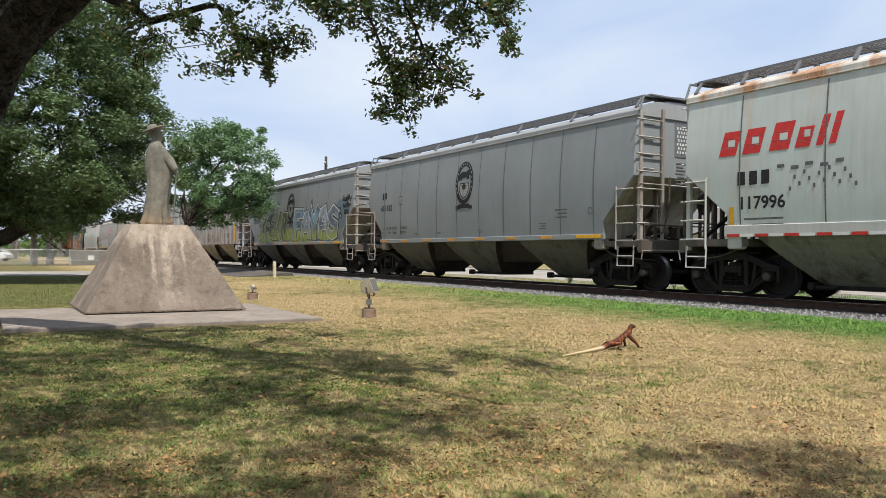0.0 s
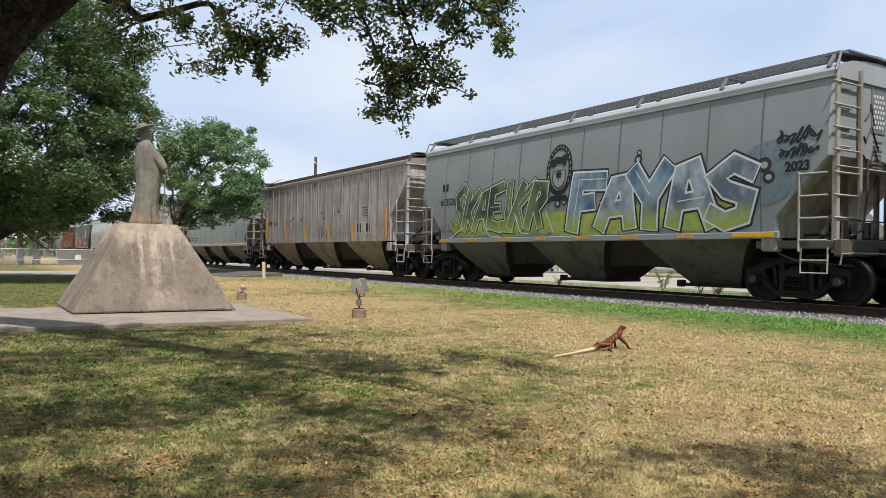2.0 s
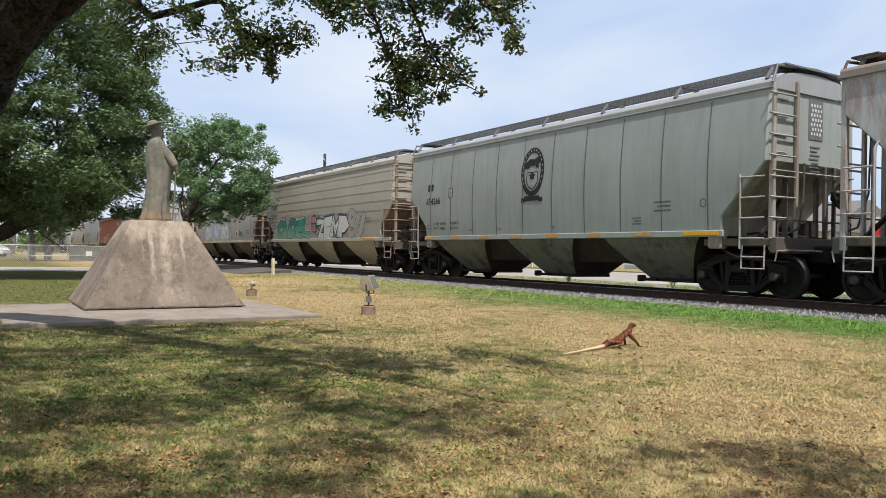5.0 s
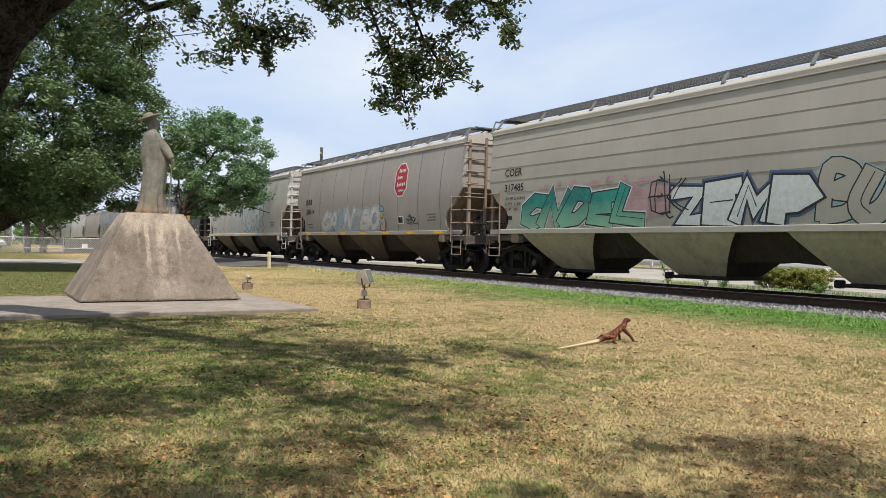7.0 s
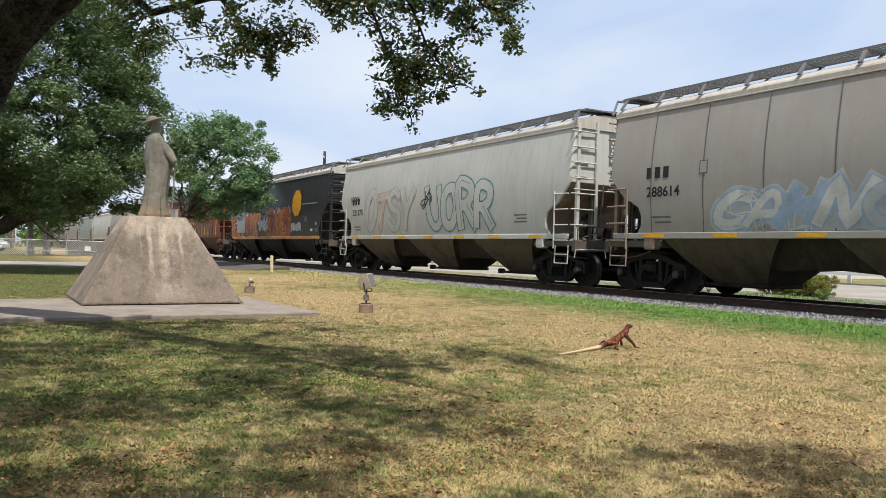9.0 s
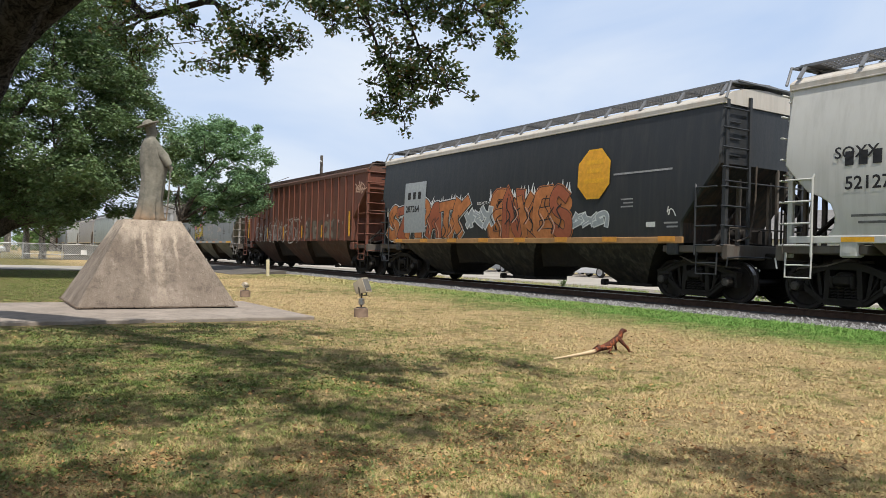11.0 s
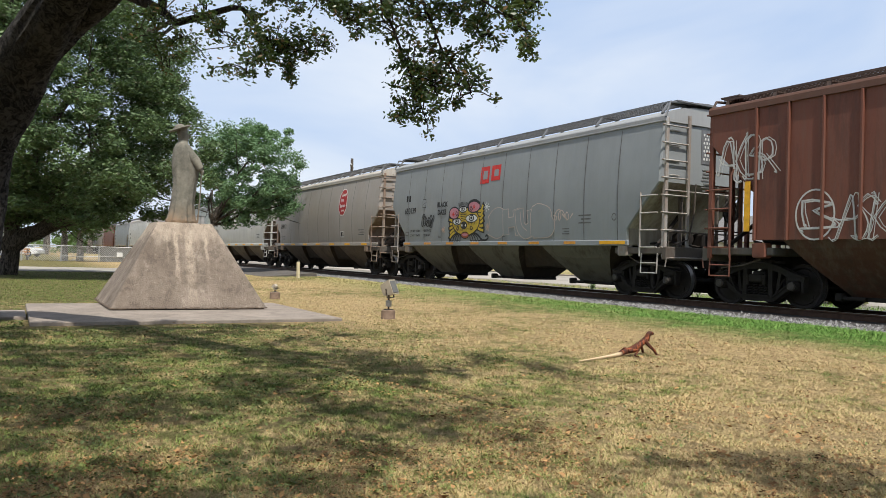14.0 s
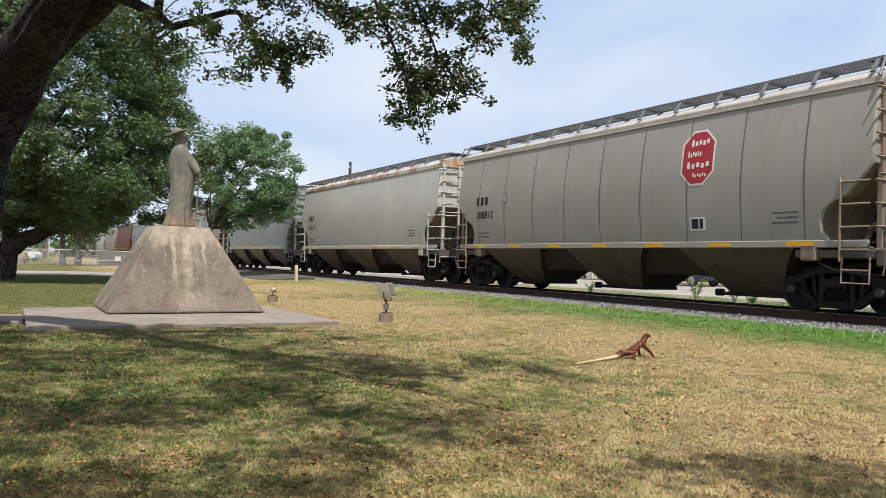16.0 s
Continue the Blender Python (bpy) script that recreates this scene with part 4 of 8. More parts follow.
def near_oak():
    """The live oak whose limbs hang over the lawn."""
    rnd, rng = random.Random(21), np.random.default_rng(21)
    o = Vector((-12.2, -0.74, 0))
    tree = thing("live_oak", "large live oak with dark furrowed bark and overhanging leafy limbs", "tree", at=pose(*o))
    g = Geo()
    W = lambda *p: Vector(p) - o
    # a leaning trunk that runs on into the great limb over the lawn
    rough_limb(g, [(0, 0, -0.25), (0, 0.02, 0.1), (0.02, 0.14, 0.9), W(-12.16, -0.51, 1.56), W(-12.15, -0.45, 2.13), W(-11.94, -0.31, 2.66), W(-11.58, -0.07, 3.15), W(-11.17, 0.08, 3.50), W(-10.52, 0.28, 3.77),
                   W(-9.86, 0.49, 4.06), W(-9.21, 0.68, 4.29), W(-8.1, 0.97, 4.75), W(-7.3, 1.3, 4.75), W(-6.3, 1.7, 4.6)],
               [0.75, 0.61, 0.48, 0.435, 0.42, 0.415, 0.39, 0.335, 0.3, 0.265, 0.22, 0.2, 0.17, 0.12])
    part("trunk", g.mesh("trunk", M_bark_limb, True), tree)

    def branch(pts, rs):
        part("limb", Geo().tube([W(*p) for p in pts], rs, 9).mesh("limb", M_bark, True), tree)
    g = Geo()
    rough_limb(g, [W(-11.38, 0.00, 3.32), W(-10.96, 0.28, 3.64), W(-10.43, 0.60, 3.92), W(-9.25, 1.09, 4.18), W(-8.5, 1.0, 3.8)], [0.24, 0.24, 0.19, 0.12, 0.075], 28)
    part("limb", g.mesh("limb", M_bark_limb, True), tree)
    branch([(-8.6, 1.0, 3.86), (-8.5, 1.0, 3.8), (-8.26, 1.14, 3.66), (-8.05, 1.29, 3.54), (-7.86, 1.4, 3.38), (-7.51, 1.58, 3.39), (-7.04, 1.76, 3.38), (-6.79, 1.79, 3.31), (-6.54, 1.92, 3.04), (-6.44, 1.98, 2.88)],
           [0.09, 0.075, 0.055, 0.045, 0.038, 0.033, 0.028, 0.022, 0.015, 0.008])
    branch([(-8.05, 1.29, 3.54), (-8.0, 1.3, 3.8), (-7.9, 1.2, 4.1)], [0.045, 0.045, 0.05])
    branch([(-7.3, 1.3, 4.2), (-6.5, 2.1, 3.95), (-5.8, 2.6, 3.5), (-5.56, 2.74, 2.95), (-5.41, 2.86, 2.5), (-5.3, 2.94, 2.15)], [0.07, 0.04, 0.016, 0.011, 0.007, 0.004])
    branch([(-6.5, 1.6, 4.5), (-5.6, 2.6, 4.1), (-5.3, 2.84, 3.2), (-5.16, 2.97, 2.75), (-4.95, 3.14, 2.36)], [0.06, 0.03, 0.012, 0.008, 0.004])
    branch([(-6.3, 1.7, 4.55), (-5.4, 2.7, 4.0), (-4.9, 3.1, 3.15), (-4.6, 3.38, 2.84)], [0.05, 0.025, 0.01, 0.005])
    branch([(-7.0, 1.4, 4.3), (-6.6, 2.0, 3.6), (-6.1, 2.5, 3.26), (-5.9, 2.8, 3.2)], [0.04, 0.02, 0.012, 0.006])
    branch([(-12.1, -0.46, 2.2), (-12.0, -1.6, 3.6), (-11.6, -2.4, 4.8), (-10.0, -3.2, 5.8)], [0.34, 0.26, 0.17, 0.08])
    branch([(-12.15, -0.6, 1.6), (-12.9, -3.0, 4.0), (-13.0, -5.0, 6.0)], [0.42, 0.3, 0.12])
    branch([(-8.8, 0.88, 4.65), (-8.5, 1.8, 4.9), (-8.0, 3.0, 5.3), (-7.6, 4.0, 5.8)], [0.14, 0.11, 0.08, 0.03])
    branch([(-6.3, 1.7, 4.55), (-5.0, 1.9, 5.0), (-3.6, 2.2, 5.4), (-1.6, 2.6, 5.8)], [0.12, 0.09, 0.06, 0.03])
    # leafy twigs that hang into view
    cs, rs, ns = [], [], []
    twigs = Geo()

    def spray(pts, count, spread, r, k):
        pts = [W(*p) for p in pts]
        for i in range(count):
            f = (i + rnd.random()) / count * (len(pts) - 1)
            a = min(int(f), len(pts) - 2)
            q = pts[a].lerp(pts[a + 1], f - a)
            d = Vector((rnd.gauss(0, 1), rnd.gauss(0, 1), rnd.gauss(-0.15, 0.8))).normalized()
            p = q + d * spread * rnd.uniform(0.25, 1.0)
            cs.append(p)
            rs.append(r * rnd.uniform(0.5, 1.0))
            ns.append(int(k * rnd.uniform(0.6, 1.4)))
            twigs.tube([q, q.lerp(p, 0.5) + Vector((0, 0, 0.02)), p], [0.006, 0.005, 0.003], 5)
    spray([(-5.62, 2.7, 3.23), (-5.54, 2.74, 2.89), (-5.41, 2.86, 2.51), (-5.3, 2.94, 2.16)], 46, 0.21, 0.101, 31)
    spray([(-5.3, 2.84, 3.17), (-5.16, 2.97, 2.75), (-5.04, 3.06, 2.47), (-4.95, 3.13, 2.4)], 46, 0.25, 0.108, 31)
    spray([(-5.45, 2.8, 2.7), (-5.2, 2.95, 2.55), (-5.25, 2.95, 2.4)], 30, 0.25, 0.108, 31)
    spray([(-5.41, 2.86, 2.55), (-5.41, 2.76, 2.27), (-5.41, 2.68, 2.22)], 14, 0.10, 0.081, 26)
    spray([(-4.89, 3.11, 3.11), (-4.71, 3.31, 2.96), (-4.6, 3.39, 2.82), (-4.54, 3.39, 2.66)], 27, 0.12, 0.088, 29)
    spray([(-5.12, 2.94, 3.11), (-4.96, 3.11, 2.93), (-4.82, 3.23, 2.8)], 24, 0.15, 0.101, 29)
    spray([(-6.7, 1.74, 3.28), (-6.54, 1.9, 3.04), (-6.44, 1.97, 2.91), (-6.47, 1.83, 2.76), (-6.6, 1.56, 2.7)], 49, 0.16, 0.101, 31)
    spray([(-6.44, 1.97, 2.98), (-6.26, 2.16, 2.87), (-6.09, 2.34, 2.92)], 32, 0.18, 0.101, 31)
    spray([(-6.51, 2.04, 2.95), (-6.39, 2.15, 2.77), (-6.38, 2.08, 2.62)], 19, 0.12, 0.088, 29)
    spray([(-6.57, 1.95, 3.36), (-6.15, 2.52, 3.3), (-5.89, 2.83, 3.24)], 40, 0.20, 0.108, 31)
    spray([(-6.06, 2.38, 3.3), (-5.92, 2.5, 3.11), (-5.84, 2.55, 3.02)], 16, 0.12, 0.095, 29)
    spray([(-5.44, 2.61, 3.15), (-5.16, 2.97, 3.12), (-4.83, 3.39, 3.14), (-4.66, 3.57, 3.12)], 51, 0.19, 0.108, 31)
    spray([(-7.84, 1.06, 3.41), (-7.63, 1.3, 3.29), (-7.43, 1.52, 3.06)], 35, 0.21, 0.108, 24)
    spray([(-7.93, 1.1, 3.3), (-7.78, 1.25, 3.02), (-7.6, 1.35, 2.95)], 19, 0.18, 0.095, 19)
    spray([(-7.2, 1.51, 3.42), (-7.08, 1.62, 3.2), (-6.97, 1.69, 3.08)], 24, 0.15, 0.095, 26)
    spray([(-6.9, 1.5, 3.5), (-6.4, 2.1, 3.5), (-5.6, 2.8, 3.4), (-4.8, 3.4, 3.3)], 68, 0.25, 0.121, 34)
    tagged(part("twig", twigs.mesh("twig", M_bark), tree), kind="stuff")
    part("foliage", leaves("foliage", cs, rs, ns, 0.021, M_leaf, rng, 0.3, 1.0, True), tree)
    # the crown overhead, out of view, its clumps placed to shade the lawn
    cs, rs, ns = [], [], []
    # plan of its shade on the lawn: the main crown and one bough behind the lens
    main = [(-12.2, -7), (-11.9, 0.2), (-11.7, 1.6), (-11.4, 3.2), (-10.3, 4.9), (-7.75, 4.6), (-6.6, 4.9), (-5.8, 5.05), (-5.3, 4.6), (-5.2, 3.9), (-4.85, 3.4), (-4.45, 3.05),
            (-3.85, 3.0), (-3.5, 2.8), (-3.4, 2.55), (-3.65, 2.1), (-3.3, 1.8), (-2.95, 1.7), (-2.3, 1.2), (-1, 0.5), (2.5, 0), (2.5, -6.5)]
    bough = [(-2.75, 2.25), (-2.95, 2.6), (-3.0, 3.27), (-2.8, 4.1), (-2.2, 4.15), (-1.8, 4.2), (1, 3.8), (2.5, 2), (2.5, 0), (-1, 0.5), (-2.0, 1.7)]

    def within(poly, x, y):
        odd = False
        for (xa, ya), (xb, yb) in zip(poly, poly[1:] + poly[:1]):
            if (ya > y) != (yb > y) and x < xa + (y - ya) * (xb - xa) / (yb - ya):
                odd = not odd
        return odd
    for i in range(5700):
        gx, gy = rnd.uniform(-12.2, 2.5), rnd.uniform(-6.5, 5.4)
        jx, jy = gx + rnd.gauss(0, 0.13), gy + rnd.gauss(0, 0.13)
        if not (within(main, jx, jy) or within(bough, jx, jy)):
            continue
        # open gaps between the leafy masses
        if noise.noise(Vector((gx * 0.8, gy * 1.1, 3.3))) + 0.8 * noise.noise(Vector((gx * 2.3, gy * 2.7, 9.1))) > (-0.02 if -10.0 < gx < -4.6 and gy > 1.3 else 0.16 if gx < -7 else 0.26 if gx < -3.2 else 0.42):
            continue
        z = max(4.7, 1.5 + 0.36 * math.hypot(gx + 2.2, gy)) + rnd.uniform(0, 2.2)
        lift = z / SUN_DIR.z
        cs.append(Vector((gx + SUN_DIR.x * lift, gy + SUN_DIR.y * lift, z)) - o)
        rs.append(rnd.uniform(0.14, 0.36))
        ns.append(rnd.randint(18, 42))
    # more unseen crown, over and behind the lens, added to dim the skylight
    for i in range(900):
        x, y = rnd.uniform(-9, 12), rnd.uniform(-15, -5.5)
        z = rnd.uniform(4.5, 8.5)
        cs.append(Vector((x, y, z)) - o)
        rs.append(rnd.uniform(0.4, 0.8))
        ns.append(45)
    part("crown", leaves("crown", cs, rs, ns, 0.055, M_leaf, rng), tree)


near_oak()
round_tree("park_oak", "broad old oak with a dense dark crown beside the street", (-32.5, -0.15, 0), 2.3, 0.29, (1.7, 0.8, 6.3), (5.5, 7.5, 6.8),
           M_leaf_far, M_bark_far, 5, 800, 370, 0.074, 12, clump_r=(0.3, 0.8), floor=2.0, rise=0.1, low=((1.1, (3.0, 2.6, 2.3), 0.36), (1.9, (2.6, 1.9, 3.5), 0.22), (2.0, (1.0, 4.5, 3.6), 0.2)))
round_tree("park_elm", "smaller tree with a loose grey-green crown by the track", (-38.4, 8.9, 0.05), 2.4, 0.16, (0, 1.6, 5.1), (3.3, 3.3, 3.5),
           M_leaf_right, M_bark_far, 7, 210, 210, 0.08, 9, clump_r=(0.25, 0.6), floor=2.1)


# ---- beyond the lawn ----
M_screen = plain("grey_screen", (0.22, 0.22, 0.21), 0.9, vary=0.15, scale=2)


def chain_fence():
    fence = thing("chain_link_fence", "low galvanised chain-link fence across the lawn's far end", "fence", at=pose(-64.5, 0, 0))
    ys = [-10 + 2.65 * i for i in range(9)]
    post = Geo().tube([(0, 0, -0.05), (0, 0, 1.22)], 0.045, 8).lathe((0, 0, 1.22), 'z', [(0, 0.05), (0.03, 0.045), (0.06, 0.01)], 8).mesh("post", M_fence)
    for y in ys:
        part("post", post, fence, m=pose(0, y, 0))
    part("top_rail", Geo().tube([(0, ys[0], 1.2), (0, ys[-1], 1.2)], 0.035, 8).mesh("top_rail", M_fence), fence)
    part("tension_rail", Geo().tube([(0, ys[5], 0.42), (0, ys[-1], 0.42)], 0.03, 8).mesh("tension_rail", M_fence), fence)
    g = Geo()
    w = ys[-1] - ys[0]
    for i in range(int(w / 0.16) + 8):
        for s in (-1, 1):
            y0 = ys[0] + 0.16 * i
            y1 = y0 + s * 1.12
            if ys[0] <= y1 <= ys[-1] and y0 <= ys[-1]:
                g.beam((0.01 * s, y0, 0.04), (0.01 * s, y1, 1.16), 0.022, 0.012, up=(1, 0, 0))
    tagged(part("mesh_wire", g.mesh("mesh_wire", M_fence), fence), kind="stuff")
    part("privacy_screen", Geo().box((-0.03, 8.6, 0.6), (0.02, 5.2, 1.1)).mesh("privacy_screen", M_screen), fence, "grey woven screen")
    part("notice", Geo().box((0.06, 7.4, 0.62), (0.01, 0.42, 0.36)).mesh("notice", M_white), fence, "small white notice plate")


M_wallwhite = plain("pale_siding", (0.55, 0.55, 0.53), 0.8, vary=0.1, scale=2)
M_walltan = plain("tan_siding", (0.42, 0.36, 0.29), 0.8, vary=0.1, scale=2)
M_roofgrey = plain("grey_shingle", (0.17, 0.165, 0.16), 0.9, vary=0.2, scale=4)
M_glass = Mat("dark_window_glass", 0.08, 0.0, 0.6).color((0.02, 0.025, 0.03)).m
M_tyre = plain("tyre_rubber", (0.025, 0.025, 0.025), 0.85)
M_rim = plain("alloy_rim", (0.45, 0.45, 0.46), 0.35, 0.8)
M_carwhite = plain("white_car_paint", (0.70, 0.70, 0.70), 0.25, vary=0.03)
M_carsilver = plain("silver_car_paint", (0.36, 0.38, 0.40), 0.3, 0.3, vary=0.03)
M_carblue = plain("dark_blue_car_paint", (0.035, 0.05, 0.085), 0.25, 0.3, vary=0.03)
M_flagblue = plain("flag_blue", (0.03, 0.05, 0.22), 0.8, vary=0.1)
M_lightred = plain("red_lens", (0.4, 0.02, 0.02), 0.3)


def house(x, y, rz, w, d, h, wall_m, label):
    hs = thing("house", label, "house", at=pose(x, y, lawn_z(y) - 0.05, 0, 0, rz))
    part("wall", Geo().box((0, 0, h / 2), (w, d, h)).mesh("wall", wall_m), hs)
    e = 0.5
    g = Geo().add([(-w / 2 - e, -d / 2 - e, h - 0.05), (w / 2 + e, -d / 2 - e, h - 0.05), (w / 2 + e, d / 2 + e, h - 0.05), (-w / 2 - e, d / 2 + e, h - 0.05), (-w / 2 - e, 0, h + d * 0.25), (w / 2 + e, 0, h + d * 0.25)],
                  [(0, 1, 5, 4), (2, 3, 4, 5), (1, 2, 5), (3, 0, 4), (3, 2, 1, 0)])
    part("roof", g.mesh("roof", M_roofgrey), hs)
    for sx in (-0.3, 0.08, 0.34):
        for sy in (-1, 1):
            win = part("window", Geo().box((sx * w, sy * (d / 2 + 0.02), h * 0.55), (1.1, 0.06, 1.2)).mesh("window", M_white), hs)
            part("pane", Geo().box((sx * w, sy * (d / 2 + 0.05), h * 0.55), (0.92, 0.04, 1.02)).mesh("pane", M_glass), win)
    for sx in (-1, 1):
        win = part("window", Geo().box((sx * (w / 2 + 0.02), 0, h * 0.55), (0.06, 1.3, 1.2)).mesh("window", M_white), hs)
        part("pane", Geo().box((sx * (w / 2 + 0.05), 0, h * 0.55), (0.04, 1.1, 1.02)).mesh("pane", M_glass), win)
    part("door", Geo().box((-0.1 * w, -d / 2 - 0.03, 1.02), (0.95, 0.07, 2.05)).mesh("door", M_timber), hs)
    return hs


def motor_car(x, y, rz, paint_m, label, tall=0.0, name="parked_car", group="parked cars"):
    """A car, seen in glimpses under and between the wagons."""
    c = thing(name, label, "car", group, at=pose(x, y, lawn_z(y) + 0.03, 0, 0, rz))
    g = Geo()

    def ring(xx, wz, zb, zt):
        return [(xx, -wz, zb), (xx, -wz * 1.02, (zb + zt) / 2), (xx, -wz * 0.9, zt), (xx, wz * 0.9, zt), (xx, wz * 1.02, (zb + zt) / 2), (xx, wz, zb)]
    g.loft([ring(-2.25, 0.75, 0.4, 0.75), ring(-2.15, 0.86, 0.28, 0.95), ring(-1.2, 0.9, 0.25, 1.0), ring(0.9, 0.9, 0.25, 0.98), ring(1.9, 0.87, 0.27, 0.85), ring(2.25, 0.74, 0.36, 0.68)])
    part("body", g.mesh("body", paint_m, True), c)
    z1 = 1.45 + tall
    g = Geo().loft([ring(-1.75, 0.8, 0.95, 1.0), ring(-1.2, 0.78, 0.95, z1 - 0.05), ring(0.2, 0.78, 0.95, z1), ring(1.1, 0.8, 0.95, 1.0)])
    part("cabin", g.mesh("cabin", M_glass, True), c)
    g = Geo().box((-0.45, 0, z1), (1.5, 1.32, 0.07), bev=0.03)
    part("roof", g.mesh("roof", paint_m, True), c)
    tyre = Geo().lathe((0, 0, 0), 'y', [(-0.1, 0.22), (-0.11, 0.3), (-0.07, 0.33), (0.07, 0.33), (0.11, 0.3), (0.1, 0.22)], 20).mesh("tyre", M_tyre, True)
    rim = Geo().lathe((0, 0, 0), 'y', [(-0.105, 0.06), (-0.1, 0.2), (-0.112, 0.225), (0.112, 0.225), (0.1, 0.2), (0.105, 0.06)], 16).mesh("rim", M_rim, True)
    for sx in (-1.38, 1.38):
        for sy in (-0.83, 0.83):
            wl2 = part("wheel", tyre, c, m=pose(sx, sy, 0.33))
            part("rim", rim, wl2)
    for sy in (-0.6, 0.6):
        part("tail_lamp", Geo().box((-2.2, sy, 0.78), (0.1, 0.3, 0.14), bev=0.02).mesh("tail_lamp", M_lightred), c)
        part("headlamp", Geo().box((2.12, sy, 0.66), (0.16, 0.32, 0.12), bev=0.02).mesh("headlamp", M_lampglass), c)
    return c


def flag_pole():
    """A state flag on a pole across the street: a blue hoist with one star, white over red."""
    pole = thing("flag_pole", "white flagpole with a red, white and blue lone-star flag", "flagpole", at=pose(-29.4, 52.0, 0.05))
    part("shaft", Geo().tube([(0, 0, -0.05), (0, 0, 4.2)], 0.05, 8).mesh("shaft", M_white), pole)

    def field(name, x0, x1, z0, z1, mat, parent):
        rows = [(x0 + (x1 - x0) * i / 6, 0.08 * math.sin(5 * (x0 + (x1 - x0) * i / 6))) for i in range(7)]
        vs = [(a, b + d, z) for d in (-0.006, 0.006) for z in (z0, z1) for a, b in rows]
        fs = [(i, i + 1, i + 8, i + 7) for i in range(6)] + [(14 + i + 1, 14 + i, 14 + i + 7, 14 + i + 8) for i in range(6)]
        return part(name, Geo().add(vs, fs).mesh(name, mat, True), parent)
    hoist = field("hoist", 0.05, 0.6, 2.75, 4.05, M_flagblue, pole)
    field("upper_stripe", 0.6, 1.75, 3.4, 4.05, M_white, pole)
    field("lower_stripe", 0.6, 1.75, 2.75, 3.4, M_red, pole)
    star = [(0.33 + r * math.sin(0.6283 * i), -0.12, 3.4 + r * math.cos(0.6283 * i)) for i, r in enumerate((0.22, 0.09) * 5)]
    part("star", Geo().add(star + [(0.33, -0.12, 3.4)], [(10, (i + 1) % 10, i) for i in range(10)]).mesh("star", M_white), hoist)


def utility_pole(x, y, h, arm=True, turn=0):
    p = thing("utility_pole", "weathered timber utility pole with a crossarm", "utility pole", "street utility poles", at=pose(x, y, lawn_z(y), 0, 0, turn))
    part("shaft", Geo().tube([(0, 0, -0.1), (0, 0, h * 0.5), (0, 0, h)], [0.19, 0.165, 0.13], 10).mesh("shaft", M_timber, True), p)
    if arm:
        part("crossarm", Geo().box((0, 0, h - 0.75), (0.1, 2.3, 0.12)).box((0, 0, h - 1.9), (0.08, 1.5, 0.1)).mesh("crossarm", M_timber), p)
        ins = Geo().lathe((0, 0, 0), 'z', [(0, 0.03), (0.06, 0.055), (0.1, 0.04), (0.16, 0.02)], 8).mesh("insulator", M_white)
        for s in (-1.0, -0.45, 0.45, 1.0):
            part("insulator", ins, p, m=pose(0, s, h - 0.69))
    return p


def hedge(x, y, size, seed, label, mat):
    """A clipped box of leaves on short stems."""
    rnd, rng = random.Random(seed), np.random.default_rng(seed)
    b = thing("hedge", label, "hedge", at=pose(x, y, lawn_z(y) + 0.01))
    g = Geo()
    cs = []
    for i in range(280):
        e = Vector((rnd.uniform(-1, 1) * size[0], rnd.uniform(-1, 1) * size[1], rnd.uniform(0.12, 1) * size[2]))
        if i % 5 == 0:
            g.tube([(e.x * 0.8, e.y * 0.5, -0.02), (e.x * 0.9, e.y * 0.8, e.z * 0.6), e], [0.014, 0.01, 0.004], 5)
        cs.append(e)
    tagged(part("twig", g.mesh("twig", M_timber), b), kind="stuff")
    part("foliage", leaves("foliage", cs, [0.1] * len(cs), [90] * len(cs), 0.034, mat, rng), b)


def weed(x, y, h, seed, stems=9):
    rnd, rng = random.Random(seed), np.random.default_rng(seed)
    w = thing("weed", "clump of leafy green weeds beside the ballast", "weed", "trackside weeds", at=pose(x, y, 0.08))
    g, cs = Geo(), []
    for i in range(stems):
        a, l = rnd.uniform(0, 6.28), rnd.uniform(0.55, 1) * h
        tip = Vector((math.cos(a) * l * rnd.uniform(0.2, 0.75), math.sin(a) * l * 0.4, l))
        g.tube([(0, 0, -0.02), tip * 0.5 + Vector((0, 0, l * 0.1)), tip], [0.008, 0.006, 0.003], 5)
        cs += [tip, tip * 0.8, tip * 0.6, tip * 0.4]
    tagged(part("stalk", g.mesh("stalk", M_leaf_light), w), kind="stuff")
    part("foliage", leaves("foliage", cs, [0.08] * len(cs), [9] * len(cs), 0.032, M_leaf_light, rng), w)


def park_bench():
    bench = thing("park_bench", "orange-painted park bench beyond the chain-link fence", "bench", at=pose(-68.5, 0.35, 0, 0, 0, 80))
    for k in range(3):
        part("seat_slat", Geo().box((0, -0.18 + 0.16 * k, 0.45), (1.7, 0.13, 0.05), bev=0.01).mesh("seat_slat", M_orange), bench)
    for k in range(2):
        part("back_slat", Geo().box((0, 0.26, 0.65 + 0.2 * k), (1.7, 0.05, 0.15), bev=0.01).mesh("back_slat", M_orange), bench)
    for x in (-0.7, 0.7):
        part("leg", Geo().box((x, -0.15, 0.22), (0.08, 0.08, 0.46)).box((x, 0.25, 0.45), (0.08, 0.06, 0.92)).mesh("leg", M_lampdark), bench)


